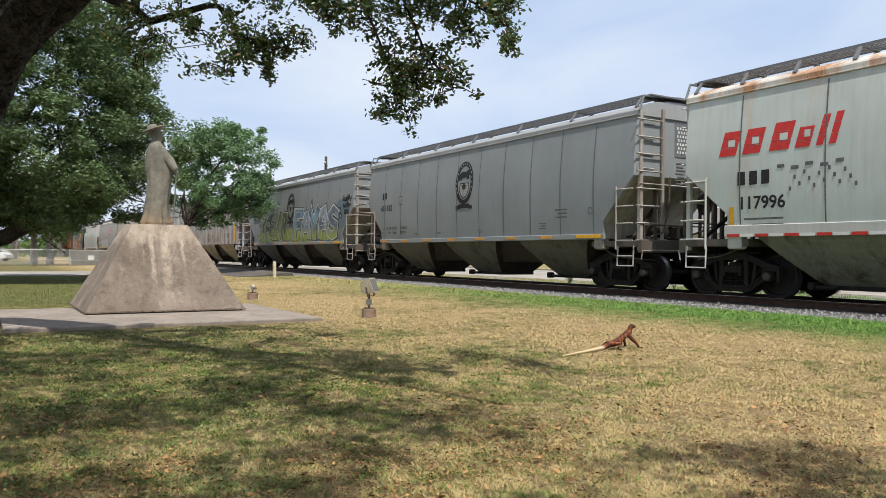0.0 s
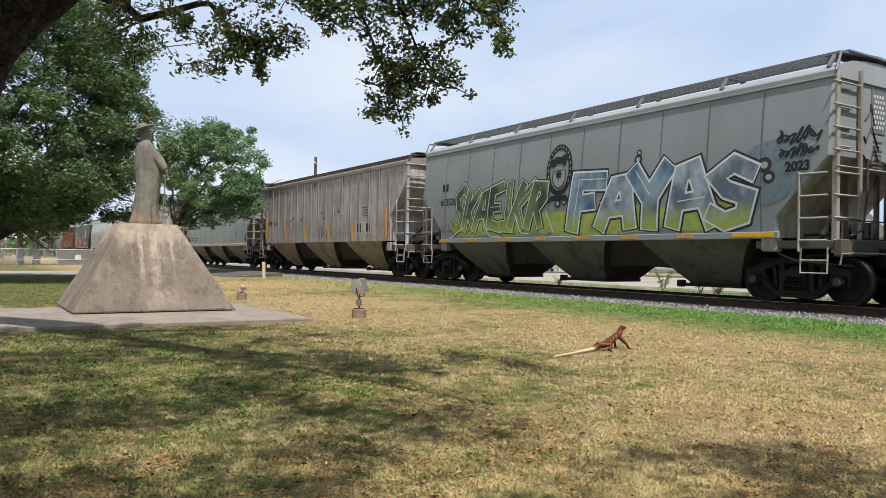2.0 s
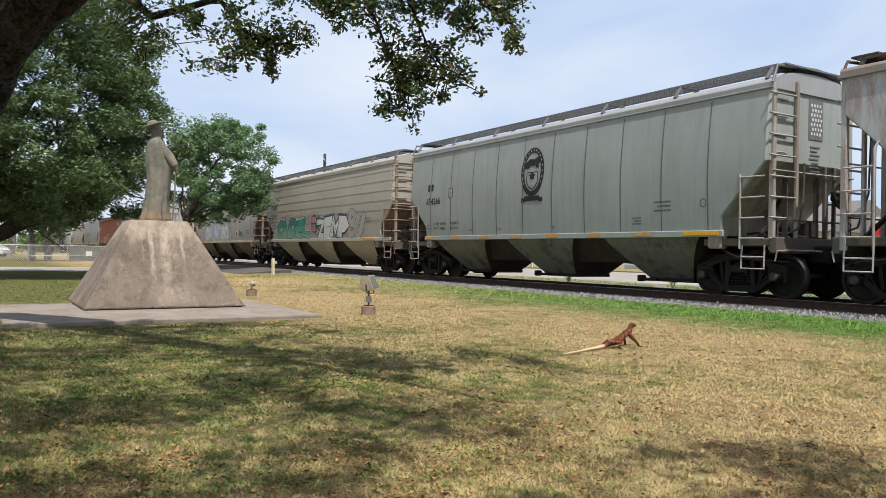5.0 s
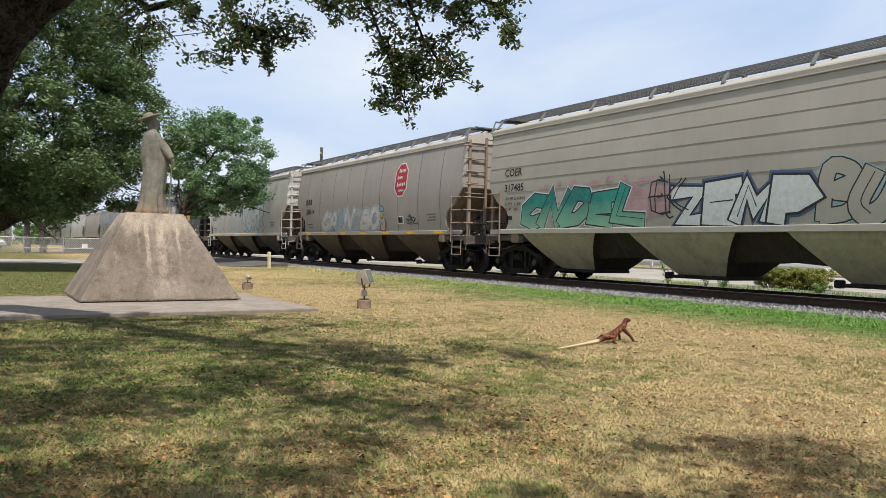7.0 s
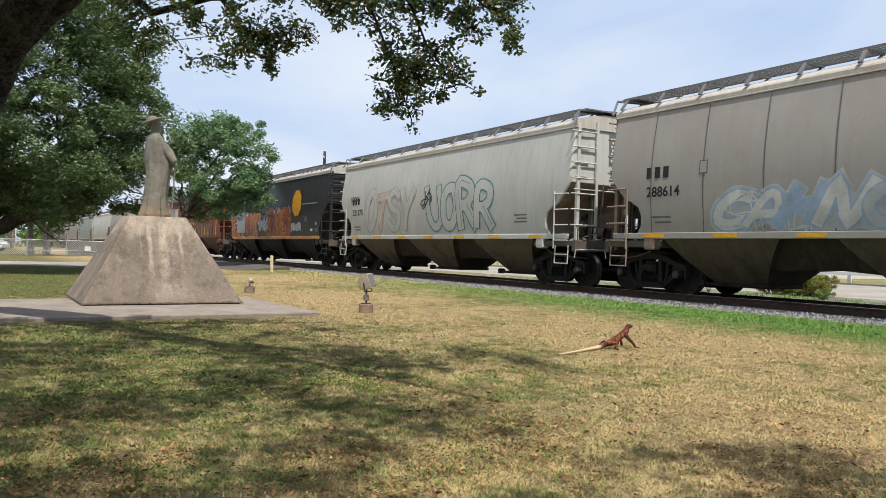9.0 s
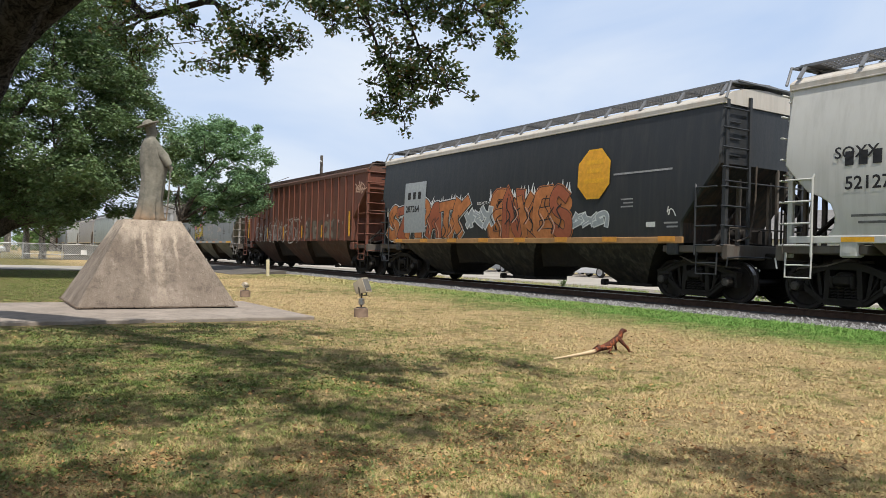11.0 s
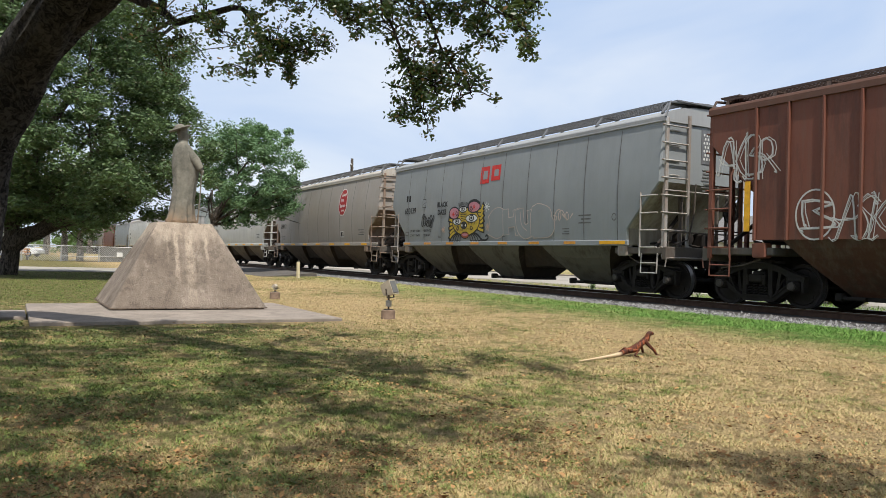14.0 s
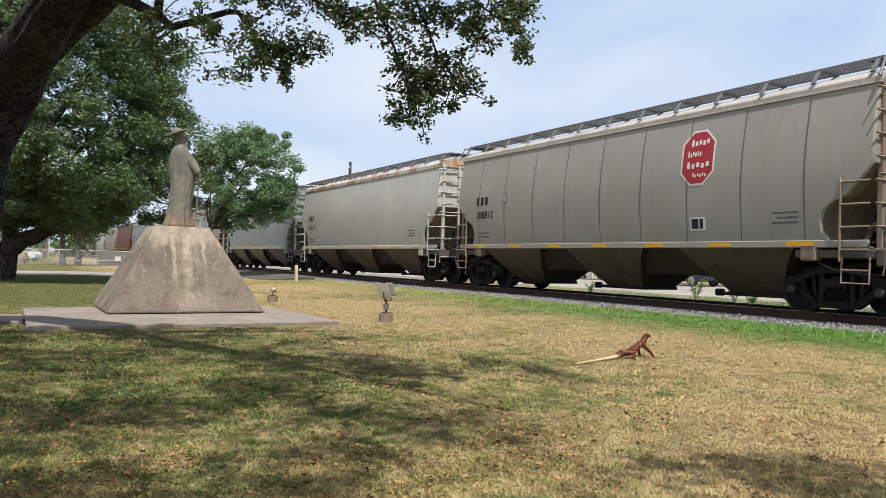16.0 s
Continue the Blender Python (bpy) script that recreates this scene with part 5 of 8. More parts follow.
def guard_rail():
    rail = thing("guard_rail", "low white guard rail along the far street", "guard rail", at=pose(-30, 34.95, 0.08))
    post = Geo().box((0, 0, 0.35), (0.16, 0.12, 0.74), bev=0.01).mesh("post", M_white)
    for i in range(24):
        part("post", post, rail, m=pose(-46 + 4.0 * i, 0, 0))
    part("beam", Geo().box((0, -0.08, 0.55), (94, 0.05, 0.16), bev=0.01).mesh("beam", M_white), rail)


def far_woods():
    """An uneven line of bushes and low trees at the end of the streets."""
    rnd, rng = random.Random(61), np.random.default_rng(61)
    cs, rs, ns = [], [], []
    for i in range(520):
        y = rnd.uniform(-70, 70)
        top = 3.2 + 2.2 * noise.noise(Vector((y * 0.11, 0, 4.0))) + 1.2 * noise.noise(Vector((y * 0.4, 0, 8.0)))
        cs.append(Vector((-158 + rnd.uniform(-6, 6), y, rnd.uniform(0.3, max(1.0, top)))))
        rs.append(rnd.uniform(0.7, 1.5))
        ns.append(70)
    thing("far_woods", "hazy line of bushes and low trees far off", "trees", kind="stuff", mesh=leaves("far_woods", cs, rs, ns, 0.32, M_leaf_light, rng))


far_woods()
chain_fence()
house(-104, -6, 20, 13, 8, 2.9, M_wallwhite, "low white house with a grey shingle roof among trees")
house(-96, 46, 4, 16, 9, 3.0, M_walltan, "low tan house beyond the tracks with a grey roof")
house(-38, 52, 0, 18, 9, 3.0, M_wallwhite, "low white house beyond the tracks with a grey roof")
house(6, 55, 0, 16, 9, 3.0, M_wallwhite, "long white building beyond the tracks with a grey roof")
motor_car(-40.0, 36.2, 0, M_carwhite, "white parked car beyond the far street", 0.15)
TRAFFIC = []
for x_at, t_at, mt, lab, tall in ((-22.2, 14.7, M_carblue, "dark blue car driving along the far street", 0.25), (-23.6, 15.0, M_carsilver, "silver-blue car driving along the far street", 0.1),
                                  (-29.9, 16.0, M_carblue, "dark blue car driving along the far street", 0.0), (-23.9, 12.0, M_carsilver, "silver-blue car driving along the far street", 0.0),
                                  (-24.4, 11.5, M_carwhite, "white car driving along the far street", 0.15)):
    TRAFFIC.append((motor_car(x_at, 32.9, 0, mt, lab, tall, "passing_car", "cars on the far street"), x_at - 20.5 * t_at))
guard_rail()
flag_pole()
motor_car(-88.0, 0.6, 60, M_carwhite, "white parked car behind the chain-link fence")
park_bench()
utility_pole(-65.3, 27.3, 10.1, True, 62)
utility_pole(-112, 25, 10.0, True, 0)
utility_pole(-16, 44, 9.5, True, 5)
hedge(-13.75, 21.15, (1.02, 0.5, 0.6), 31, "clipped yellow-green hedge on the far verge", M_leaf_bush)
weed(-16.6, 18.9, 0.85, 1, 11)
weed(-15.15, 18.9, 0.85, 2, 9)
weed(-14.3, 18.6, 0.28, 3)
weed(-21.5, 18.8, 0.4, 4)
weed(-11.4, 18.7, 0.3, 5)
for k, (x, y, s, hh) in enumerate(((-66.3, 4.75, 0.9, 7), (-66.9, 3.55, 0.95, 7.5), (-92, -9, 1.3, 9), (-120, 4, 1.6, 11), (-118, -22, 1.6, 11), (-150, 12, 1.7, 11))):
    round_tree("far_tree", "distant leafy shade tree beyond the fence", (x, y, 0), 2.4 * s, 0.27 * s, (0, 0, hh * 0.62), (3.4 * s, 3.4 * s, hh * 0.38),
               M_leaf_light if k in (1, 3) else M_leaf_far, M_bark_grey, 50 + k, 60, 90, 0.17, 5, "trees beyond the fence", (0.6, 1.2))
for k, (x, y, s) in enumerate(((-70, 62, 1.2), (-52, 66, 1.1), (-30, 70, 1.2), (-9, 72, 1.3), (14, 68, 1.2), (-100, 68, 1.4), (-130, 50, 1.4))):
    round_tree("far_tree", "distant leafy shade tree beyond the houses", (x, y, 0), 1.8 * s, 0.3 * s, (0, 0, 3.6 * s), (3.2 * s, 3.2 * s, 2.2 * s),
               M_leaf_far, M_bark_far, 80 + k, 45, 80, 0.2, 5, "trees beyond the tracks", (0.6, 1.2))


# ---- the train: covered hopper wagons ----
GAP = 1.5
Z_SILL, Z_EAVE = 1.30, 4.28
CACHE = {}


def cached(key, make):
    if key not in CACHE:
        CACHE[key] = make()
    return CACHE[key]


def side_frame_mesh():
    """Cast frame: an arched top chord, a trough below, columns, and jaws round each bearing."""
    g = Geo()
    top = [(-1.1, 0.6), (-0.84, 0.665), (-0.52, 0.8), (-0.3, 0.86), (0.3, 0.86), (0.52, 0.8), (0.84, 0.665), (1.1, 0.6)]
    low = [(-0.78, 0.47), (-0.56, 0.3), (-0.38, 0.17), (0.38, 0.17), (0.56, 0.3), (0.78, 0.47)]
    for line, h, w in ((top, 0.13, 0.17), (low, 0.11, 0.17)):
        for (xa, za), (xb, zb) in zip(line, line[1:]):
            g.beam((xa, 0, za), (xb, 0, zb), w, h)
            # the flange of the casting stands out at the face
            g.beam((xa, -0.09, za + h * 0.42), (xb, -0.09, zb + h * 0.42), 0.05, 0.03)
    for k in (-1, 1):
        g.beam((0.33 * k, 0, 0.17), (0.3 * k, 0, 0.84), 0.16, 0.1, up=(1, 0, 0))
        g.beam((0.45 * k, 0, 0.3), (0.52 * k, 0, 0.78), 0.08, 0.07, up=(1, 0, 0))
        for d in (-0.17, 0.17):
            g.box(((0.89 + d) * k, 0, 0.48), (0.07, 0.17, 0.3), bev=0.015)
        g.box((0.89 * k, 0, 0.6), (0.3, 0.2, 0.09), bev=0.02)
        g.lathe((0.89 * k, -0.1, 0.457), 'y', [(-0.09, 0.06), (-0.08, 0.1), (0.0, 0.115), (0.12, 0.115)], 14)
        g.box((0.2 * k, -0.1, 0.56), (0.06, 0.08, 0.22), bev=0.01)
        g.tube([(0.66 * k, -0.11, 0.6), (0.6 * k, -0.13, 0.48), (0.5 * k, -0.12, 0.3)], 0.014, 5)
    g.box((0, -0.08, 0.6), (0.34, 0.16, 0.18), bev=0.03)
    g.box((0, -0.02, 0.235), (0.62, 0.22, 0.03))
    return g.mesh("side_frame", M_truck)


def spring_mesh():
    pts = [(0.06 * math.cos(0.9 * i), 0.06 * math.sin(0.9 * i), 0.24 + 0.28 * i / 34) for i in range(35)]
    return Geo().tube(pts, 0.016, 5).mesh("spring", M_truck)


def wheelset_mesh():
    g = Geo()
    g.lathe((0, 0, 0), 'y', [(-1.0, 0.07), (-0.85, 0.08), (0.85, 0.08), (1.0, 0.07)], 12)
    for s in (-1, 1):
        prof = [(-0.07, 0.10), (-0.06, 0.14), (-0.03, 0.2), (-0.03, 0.36), (-0.065, 0.39), (-0.068, 0.452, 1), (0.045, 0.459), (0.06, 0.482), (0.08, 0.482), (0.085, 0.39), (0.03, 0.36), (0.03, 0.2), (0.06, 0.12)]
        if s > 0:
            prof = [(-a[0],) + a[1:] for a in prof][::-1]
        g.lathe((0, 0.753 * s, 0), 'y', prof, 30)
        for k in range(3):
            a = 2.1 * k
            g.box((0.28 * math.sin(a), (0.753 + 0.035) * s, 0.28 * math.cos(a)), (0.09, 0.02, 0.09), 0)
    return g.mesh("wheelset", [M_wheel, M_tread], True)


def bearing_cap_mesh():
    g = Geo().lathe((0, 0, 0), 'y', [(-0.03, 0.02), (-0.028, 0.07), (-0.018, 0.085), (0.03, 0.09)], 16)
    for k in range(3):
        g.box((0.045 * math.cos(2.1 * k), -0.032, 0.045 * math.sin(2.1 * k)), (0.022, 0.016, 0.022))
    return g.mesh("bearing_cap", M_cap)


M_cap = plain("dusty_bearing_cap", (0.075, 0.067, 0.06), 0.6, 0.3, 0.3, 12)
M_dust = plain("dusty_steel", (0.085, 0.07, 0.058), 0.85, 0.0, 0.35, 6)
SPINNING = []


def truck(car, x):
    bolster = cached("bolster", lambda: Geo().box((0, 0, 0.62), (0.32, 2.1, 0.26), bev=0.03).box((0, 0, 0.42), (0.62, 1.7, 0.4)).box((0, 0, 0.79), (0.5, 0.5, 0.14)).mesh("bolster", M_truck))
    tr = part("bogie", bolster, car, "dark cast-steel two-axle bogie", m=pose(x, 0, 0))
    for s in (-1, 1):
        part("side_frame", cached("sf", side_frame_mesh), tr, m=pose(0, 0.99 * s, 0, 0, 0, 0 if s < 0 else 180))
        for k in (-0.89, 0.89):
            part("bearing_cap", cached("cap", bearing_cap_mesh), tr, "dusty bearing end cap", m=pose(k, 1.19 * s, 0.457, 0, 0, 0 if s < 0 else 180))
        part("brake_rod", cached("rod", lambda: Geo().tube([(-0.6, 0, 0.33), (-0.2, 0, 0.36), (0.25, 0, 0.34), (0.65, 0, 0.4)], 0.018, 6).mesh("brake_rod", M_dust)), tr, m=pose(0, 0.86 * s, 0))
        for k in (-0.2, -0.07, 0.07, 0.2):
            part("spring", cached("spring", spring_mesh), tr, m=pose(k, 0.99 * s, 0))
    for a in (-0.889, 0.889):
        w = part("wheelset", cached("ws", wheelset_mesh), tr, m=pose(a, 0, 0.457))
        SPINNING.append((w, a))


def ladder(car, mat, x, y, z1, width):
    """Up the end wall: the corner post is its outer stile, this rail the inner one."""
    lad = part("ladder", Geo().beam((x, y + width, 1.0), (x, y + width, z1), 0.075, 0.05, up=(1, 0, 0)).mesh("ladder", mat), car)
    me = cached(("rung", mat.name, round(width, 2)), lambda: Geo().tube([(0, -0.06, 0), (0, width + 0.03, 0)], 0.021, 6).mesh("rung", mat))
    for i in range(int((z1 - 1.3) / 0.42) + 1):
        part("rung", me, lad, m=pose(x, y, 1.24 + 0.42 * i))


def side_steps(car, mat, x0, x1, y, z1):
    """Grab irons on the side: a bent tube that turns in to the body at its top, and rungs to the corner post."""
    lad = part("grab_ladder", Geo().tube([(x1, y, 1.02), (x1, y, z1 - 0.16), (x1 + (x1 - x0) * 0.06, y + 0.04 * (1 if y < 0 else -1), z1 - 0.04), (x1 + (x1 - x0) * 0.16, y + 0.1 * (1 if y < 0 else -1), z1)], 0.024, 7).mesh("grab_ladder", mat), car)
    me = cached(("grab", mat.name, round(x1 - x0, 2)), lambda: Geo().tube([(0, 0, 0), (x1 - x0, 0, 0)], 0.02, 6).mesh("rung", mat))
    for z in (1.24, 1.66, 2.08, 2.5):
        part("rung", me, lad, m=pose(x0, y, z))


RING = [(0.5 + 0.45 * math.cos(0.6283 * i), 0.5 + 0.48 * math.sin(0.6283 * i)) for i in range(11)]
GLYPHS = {
    "A": [[(0, 0), (0.35, 0.9), (0.65, 0.95), (1, 0)], [(0.15, 0.36), (0.85, 0.4)]],
    "B": [[(0.1, 0), (0.1, 1), (0.7, 0.95), (0.8, 0.7), (0.3, 0.52), (0.95, 0.4), (0.85, 0.06), (0.1, 0)]],
    "C": [[(0.95, 0.9), (0.45, 1), (0.08, 0.6), (0.15, 0.15), (0.55, 0), (1, 0.15)]],
    "D": [[(0.1, 0.02), (0.12, 1), (0.65, 0.92), (0.98, 0.55), (0.75, 0.1), (0.1, 0.02)]],
    "E": [[(0.95, 1), (0.15, 0.92), (0.08, 0.08), (0.95, 0)], [(0.1, 0.5), (0.75, 0.52)]],
    "F": [[(1.0, 0.95), (0.15, 1), (0.1, 0)], [(0.1, 0.5), (0.7, 0.52)]],
    "G": [[(0.9, 0.95), (0.35, 1), (0.05, 0.5), (0.4, 0), (0.95, 0.2), (0.85, 0.55), (0.45, 0.5)]],
    "H": [[(0.1, 1), (0.05, 0)], [(0.9, 1), (0.95, 0)], [(0.08, 0.48), (0.92, 0.52)]],
    "I": [[(0.45, 1), (0.5, 0)], [(0.1, 0.02), (0.85, 0)]],
    "K": [[(0.1, 1), (0.08, 0)], [(0.9, 1), (0.2, 0.48), (1, 0)]],
    "L": [[(0.2, 1), (0.1, 0.1), (1.05, 0.02)]],
    "M": [[(0, 0), (0.08, 1), (0.5, 0.35), (0.9, 1), (1, 0)]],
    "N": [[(0.05, 0), (0.1, 1), (0.85, 0.02), (0.95, 1)]],
    "O": [RING],
    "P": [[(0.1, 0), (0.1, 1), (0.75, 0.98), (0.92, 0.7), (0.6, 0.42), (0.15, 0.42)]],
    "R": [[(0.1, 0), (0.1, 1), (0.75, 0.98), (0.88, 0.72), (0.55, 0.5), (0.15, 0.5)], [(0.45, 0.5), (1, 0)]],
    "S": [[(0.92, 0.85), (0.5, 1), (0.1, 0.78), (0.35, 0.55), (0.85, 0.4), (0.8, 0.08), (0.4, 0), (0.02, 0.15)]],
    "T": [[(-0.05, 0.92), (1.05, 1)], [(0.52, 0.95), (0.42, 0)]],
    "U": [[(0.05, 1), (0.08, 0.3), (0.45, 0), (0.88, 0.25), (0.95, 1)]],
    "Y": [[(0, 1), (0.45, 0.5)], [(1, 1), (0.5, 0.5), (0.4, 0)]],
    "Z": [[(0.02, 0.98), (0.95, 1), (0.06, 0.02), (1, 0)]],
}


class Hopper:
    """One covered hopper wagon; x forward, near side towards -y, z = 0 on the rail head."""

    def __init__(self, length, body, roof, label, sill=None, ends=None, under=None, flat=False, cut=(2.82, 1.72, 1.08), seams=10, ribs=0,
                 hlines=(), board=None, bulge=0.12, stay_gap=1.2, bay_foot=0.66, sill_h=0.14, seam_mat=None, rib_mat=None, bays=3, recess=None, kidney=False):
        Z_SILL, Z_EAVE = (1.40, 4.18) if flat else (1.30, 4.28)
        self.L = L = length - GAP
        self.flat, self.bulge = flat, bulge
        self.body_m, self.end_m = body, ends or body
        self.sill_m = sill or body
        under = under or M_under
        car = self.ob = thing("hopper_wagon", label, "freight wagon", "train")
        zc, zb, dc = cut
        zs = [Z_SILL, zb] + [zb + (zc - zb) * k / 3 for k in (1, 2)] + [zc] + [zc + (Z_EAVE - zc) * k / 5 for k in range(1, 6)]
        inset = [(0.0, 0.0), ((zc - zb) / (zc - Z_SILL), 1.0), (1.0, 1.0)]
        if kidney:
            # the sheet is cut in a rounded notch under each end
            inset = [(0.0, 0.0), (0.14, 0.17), (0.36, 0.47), (0.43, 0.72), (0.52, 0.92), (0.66, 1.0), (0.8, 0.98), (0.92, 0.86), (1.0, 0.68)]
            zs = [zc + (Z_SILL - zc) * a for a, b in inset[::-1]] + zs[5:]
        rings = []
        for z in zs:
            a = min(1, max(0, (zc - z) / (zc - Z_SILL)))
            f = next(b0 + (b1 - b0) * (a - a0) / (a1 - a0) for (a0, b0), (a1, b1) in zip(inset, inset[1:]) if a <= a1 + 1e-6)
            e = L / 2 - dc * f
            y = self.side(z)
            r = 0.04
            rings.append([(-e, -y + r, z), (-e + r, -y, z), (e - r, -y, z), (e, -y + r, z), (e, y - r, z), (e - r, y, z), (-e + r, y, z), (-e, y - r, z)])
        shell = Geo().loft(rings)
        for i in range(len(zs) - 1):
            if zs[i] < zc - 0.01:
                shell.mi[i * 8 + 3] = shell.mi[i * 8 + 7] = 1
        part("body", shell.mesh("body", [body, recess or cached(("slope", body.name), lambda: car_paint("slope_" + body.name, mul(BAY_COLOUR.get(body.name, (0.2, 0.17, 0.14)), 1.15 if body.name != "wagon_grey" else 1.9), 0.4, 0.5, (0.1, 0.055, 0.035), 0.85))], True), car)
        # slope sheets that run in under each end
        for s in (-1, 1):
            for y in (-0.55, 0.55):
                part("end_stanchion", Geo().beam((s * (L / 2 - 0.25), y, 1.15), (s * (L / 2 - 0.25), y, zc - 0.12), 0.08, 0.08, up=(1, 0, 0)).mesh("end_stanchion", self.end_m if flat else M_grimegrey), car)
            part("brace", Geo().beam((s * (L / 2 - 0.3), -1.35, 1.2), (s * (L / 2 - 0.6), -0.2, 2.1), 0.07, 0.07).mesh("brace", under), car)
            part("brake_pipe", Geo().tube([(s * (L / 2 - 0.9), -0.9, 1.35), (s * (L / 2 - 0.5), -0.6, 1.4), (s * (L / 2 - 0.3), 0.2, 1.3), (s * (L / 2 + 0.1), 0.4, 1.25)], 0.03, 6).mesh("brake_pipe", under), car)
            if s > 0:
                part("valve_box", Geo().box((s * (L / 2 - 0.6), 0.7, 1.45), (0.4, 0.5, 0.4), bev=0.04).mesh("valve_box", under), car)
            g = Geo().box((s * (L / 2 - 0.72), 0, 1.16), (1.75, 2.9, 0.16), bev=0.02)
            g.box((s * (L / 2 + 0.12), 0, 1.1), (0.16, 2.95, 0.32), bev=0.02)
            part("end_platform", g.mesh("end_platform", M_grimegrey), car)
            g = Geo().box((s * (L / 2 + 0.25), 0, 0.92), (0.55, 0.4, 0.36), bev=0.03).box((s * (L / 2 + 0.7), 0, 0.88), (0.5, 0.16, 0.2), bev=0.03)
            g.box((s * (L / 2 + GAP / 2 - 0.09), 0.04, 0.88), (0.3, 0.3, 0.3), bev=0.06)
            part("coupler", g.mesh("coupler", M_truck), car)
            lever = Geo().tube([(s * (L / 2 + 0.16), -1.46, 0.78), (s * (L / 2 + 0.2), -1.46, 0.98), (s * (L / 2 + 0.24), -1.2, 1.0), (s * (L / 2 + 0.26), -0.3, 1.0), (s * (L / 2 + 0.5), -0.05, 0.98)], 0.017, 6)
            part("uncoupling_lever", lever.mesh("uncoupling_lever", self.end_m), car)
            part("end_handrail", Geo().tube([(s * (L / 2 + 0.1), -1.3, 1.24), (s * (L / 2 + 0.1), -1.3, 1.62), (s * (L / 2 + 0.1), 1.3, 1.62), (s * (L / 2 + 0.1), 1.3, 1.24)], 0.016, 6).mesh("end_handrail", M_dust), car)
            part("air_hose", Geo().tube([(s * (L / 2 + 0.3), 0.35, 0.85), (s * (L / 2 + 0.55), 0.38, 0.5), (s * (L / 2 + GAP / 2), 0.2, 0.45)], 0.03, 6).mesh("air_hose", M_tyre), car)
            for y in (-1, 1):
                yy = y * (self.side(Z_EAVE) - 0.05)
                g = Geo().box((s * (L / 2 + 0.005), yy - 0.02 * y, (0.98 + Z_EAVE) / 2 + 0.06), (0.11, 0.1, Z_EAVE - 0.9), bev=0.012)
                part("corner_post", g.mesh("corner_post", self.end_m), car)
                # bolster pad under the sill, by the bogie
                g = Geo().box((s * (L / 2 - 1.28), y * 1.38, 1.18), (0.34, 0.24, 0.32), bev=0.03).lathe((s * (L / 2 - 1.28), y * 1.505, 1.16), 'y', [(-0.01, 0.07), (0.012, 0.055)], 12, 0)
                part("jacking_pad", g.mesh("jacking_pad", self.end_m), car)
                # sill step
                x0 = s * (L / 2 - 0.05)
                xs = s * (L / 2 - 0.58)
                g = Geo().tube([(x0, y * 1.5, 1.1), (x0, y * 1.52, 0.62), (xs, y * 1.52, 0.62), (xs, y * 1.5, 1.1)], 0.02, 6).tube([(x0, y * 1.52, 0.86), (xs, y * 1.52, 0.86)], 0.018, 6)
                part("sill_step", g.mesh("sill_step", self.end_m), car)
            # ladders: one up the end wall, one low on the side, at diagonal corners both ways
            ladder(car, self.end_m, s * (L / 2 + 0.07), -1.49, Z_EAVE + 0.2, 0.84)
            for k in range(int((Z_EAVE - zc) / 0.36)):
                part("wall_step", cached(("wall_step", self.end_m.name), lambda: Geo().tube([(0, 0, 0), (0, 0.46, 0)], 0.016, 6).mesh("wall_step", self.end_m)), car, m=pose(s * (L / 2 + 0.025), -1.38, zc + 0.18 + 0.36 * k))
            for y in (-1.55, 1.55):
                side_steps(car, self.end_m, s * (L / 2 - 0.04), s * (L / 2 - 0.6), y, 2.66 if not flat else 2.95)
            for z in (2.62,):
                part("cross_rail", Geo().tube([(s * (L / 2 + 0.06), -1.45, z), (s * (L / 2 + 0.06), 1.45, z)], 0.018, 6).mesh("cross_rail", self.end_m), car)
            for y in (0.25, 0.42):
                part("end_post", Geo().box((s * (L / 2 - 0.02), y * s * 2.0, (1.2 + zc) / 2), (0.07, 0.07, zc - 1.2), bev=0.01).mesh("end_post", self.end_m if flat else M_grimegrey), car)
            part("running_pipe", Geo().tube([(s * (L / 2 + 0.2), -1.2, 1.32), (s * (L / 2 + 0.16), -0.7, 1.45), (s * (L / 2 + 0.1), -0.45, 2.1), (s * (L / 2 + 0.08), -0.4, zc)], 0.022, 6).mesh("running_pipe", M_dust), car)
            part("release_rod", Geo().tube([(s * (L / 2 - 1.2), -1.3, 1.0), (s * (L / 2 - 0.8), -1.36, 0.86), (s * (L / 2 - 0.2), -1.3, 0.8), (s * (L / 2 + 0.1), -0.9, 0.76)], 0.016, 6).mesh("release_rod", M_dust), car)
            part("slack_adjuster", Geo().lathe((s * (L / 2 - 0.75), -0.55, 0.95), 'x', [(-0.3, 0.03), (-0.28, 0.06), (0.2, 0.06), (0.22, 0.025), (0.5, 0.025)], 10).mesh("slack_adjuster", M_dust), car)
            truck(car, s * (L / 2 - 0.95))
        # reflective panel and stencilled data on the forward end
        if body is not P_black and not ribs:
            x = L / 2 + 0.008
            panel = part("end_panel", Geo().box((x, 0.1, 3.78), (0.012, 0.5, 0.85)).mesh("end_panel", M_grate), car, "grey reflective panel")
            g = Geo()
            for i in range(4):
                for k in range(7):
                    g.box((x + 0.009, -0.06 + 0.1 * i + 0.04 * (k % 2), 3.48 + 0.1 * k), (0.004, 0.05, 0.06))
            tagged(part("check", g.mesh("check", M_white), panel), kind="stuff")
            for k in range(7):
                part("stencil_bar", Geo().box((x, 0.08 - 0.04 * (k % 2), 3.2 - 0.085 * k), (0.008, 0.34 - 0.1 * (k % 3 == 1), 0.03)).mesh("stencil_bar", M_darkline), car)
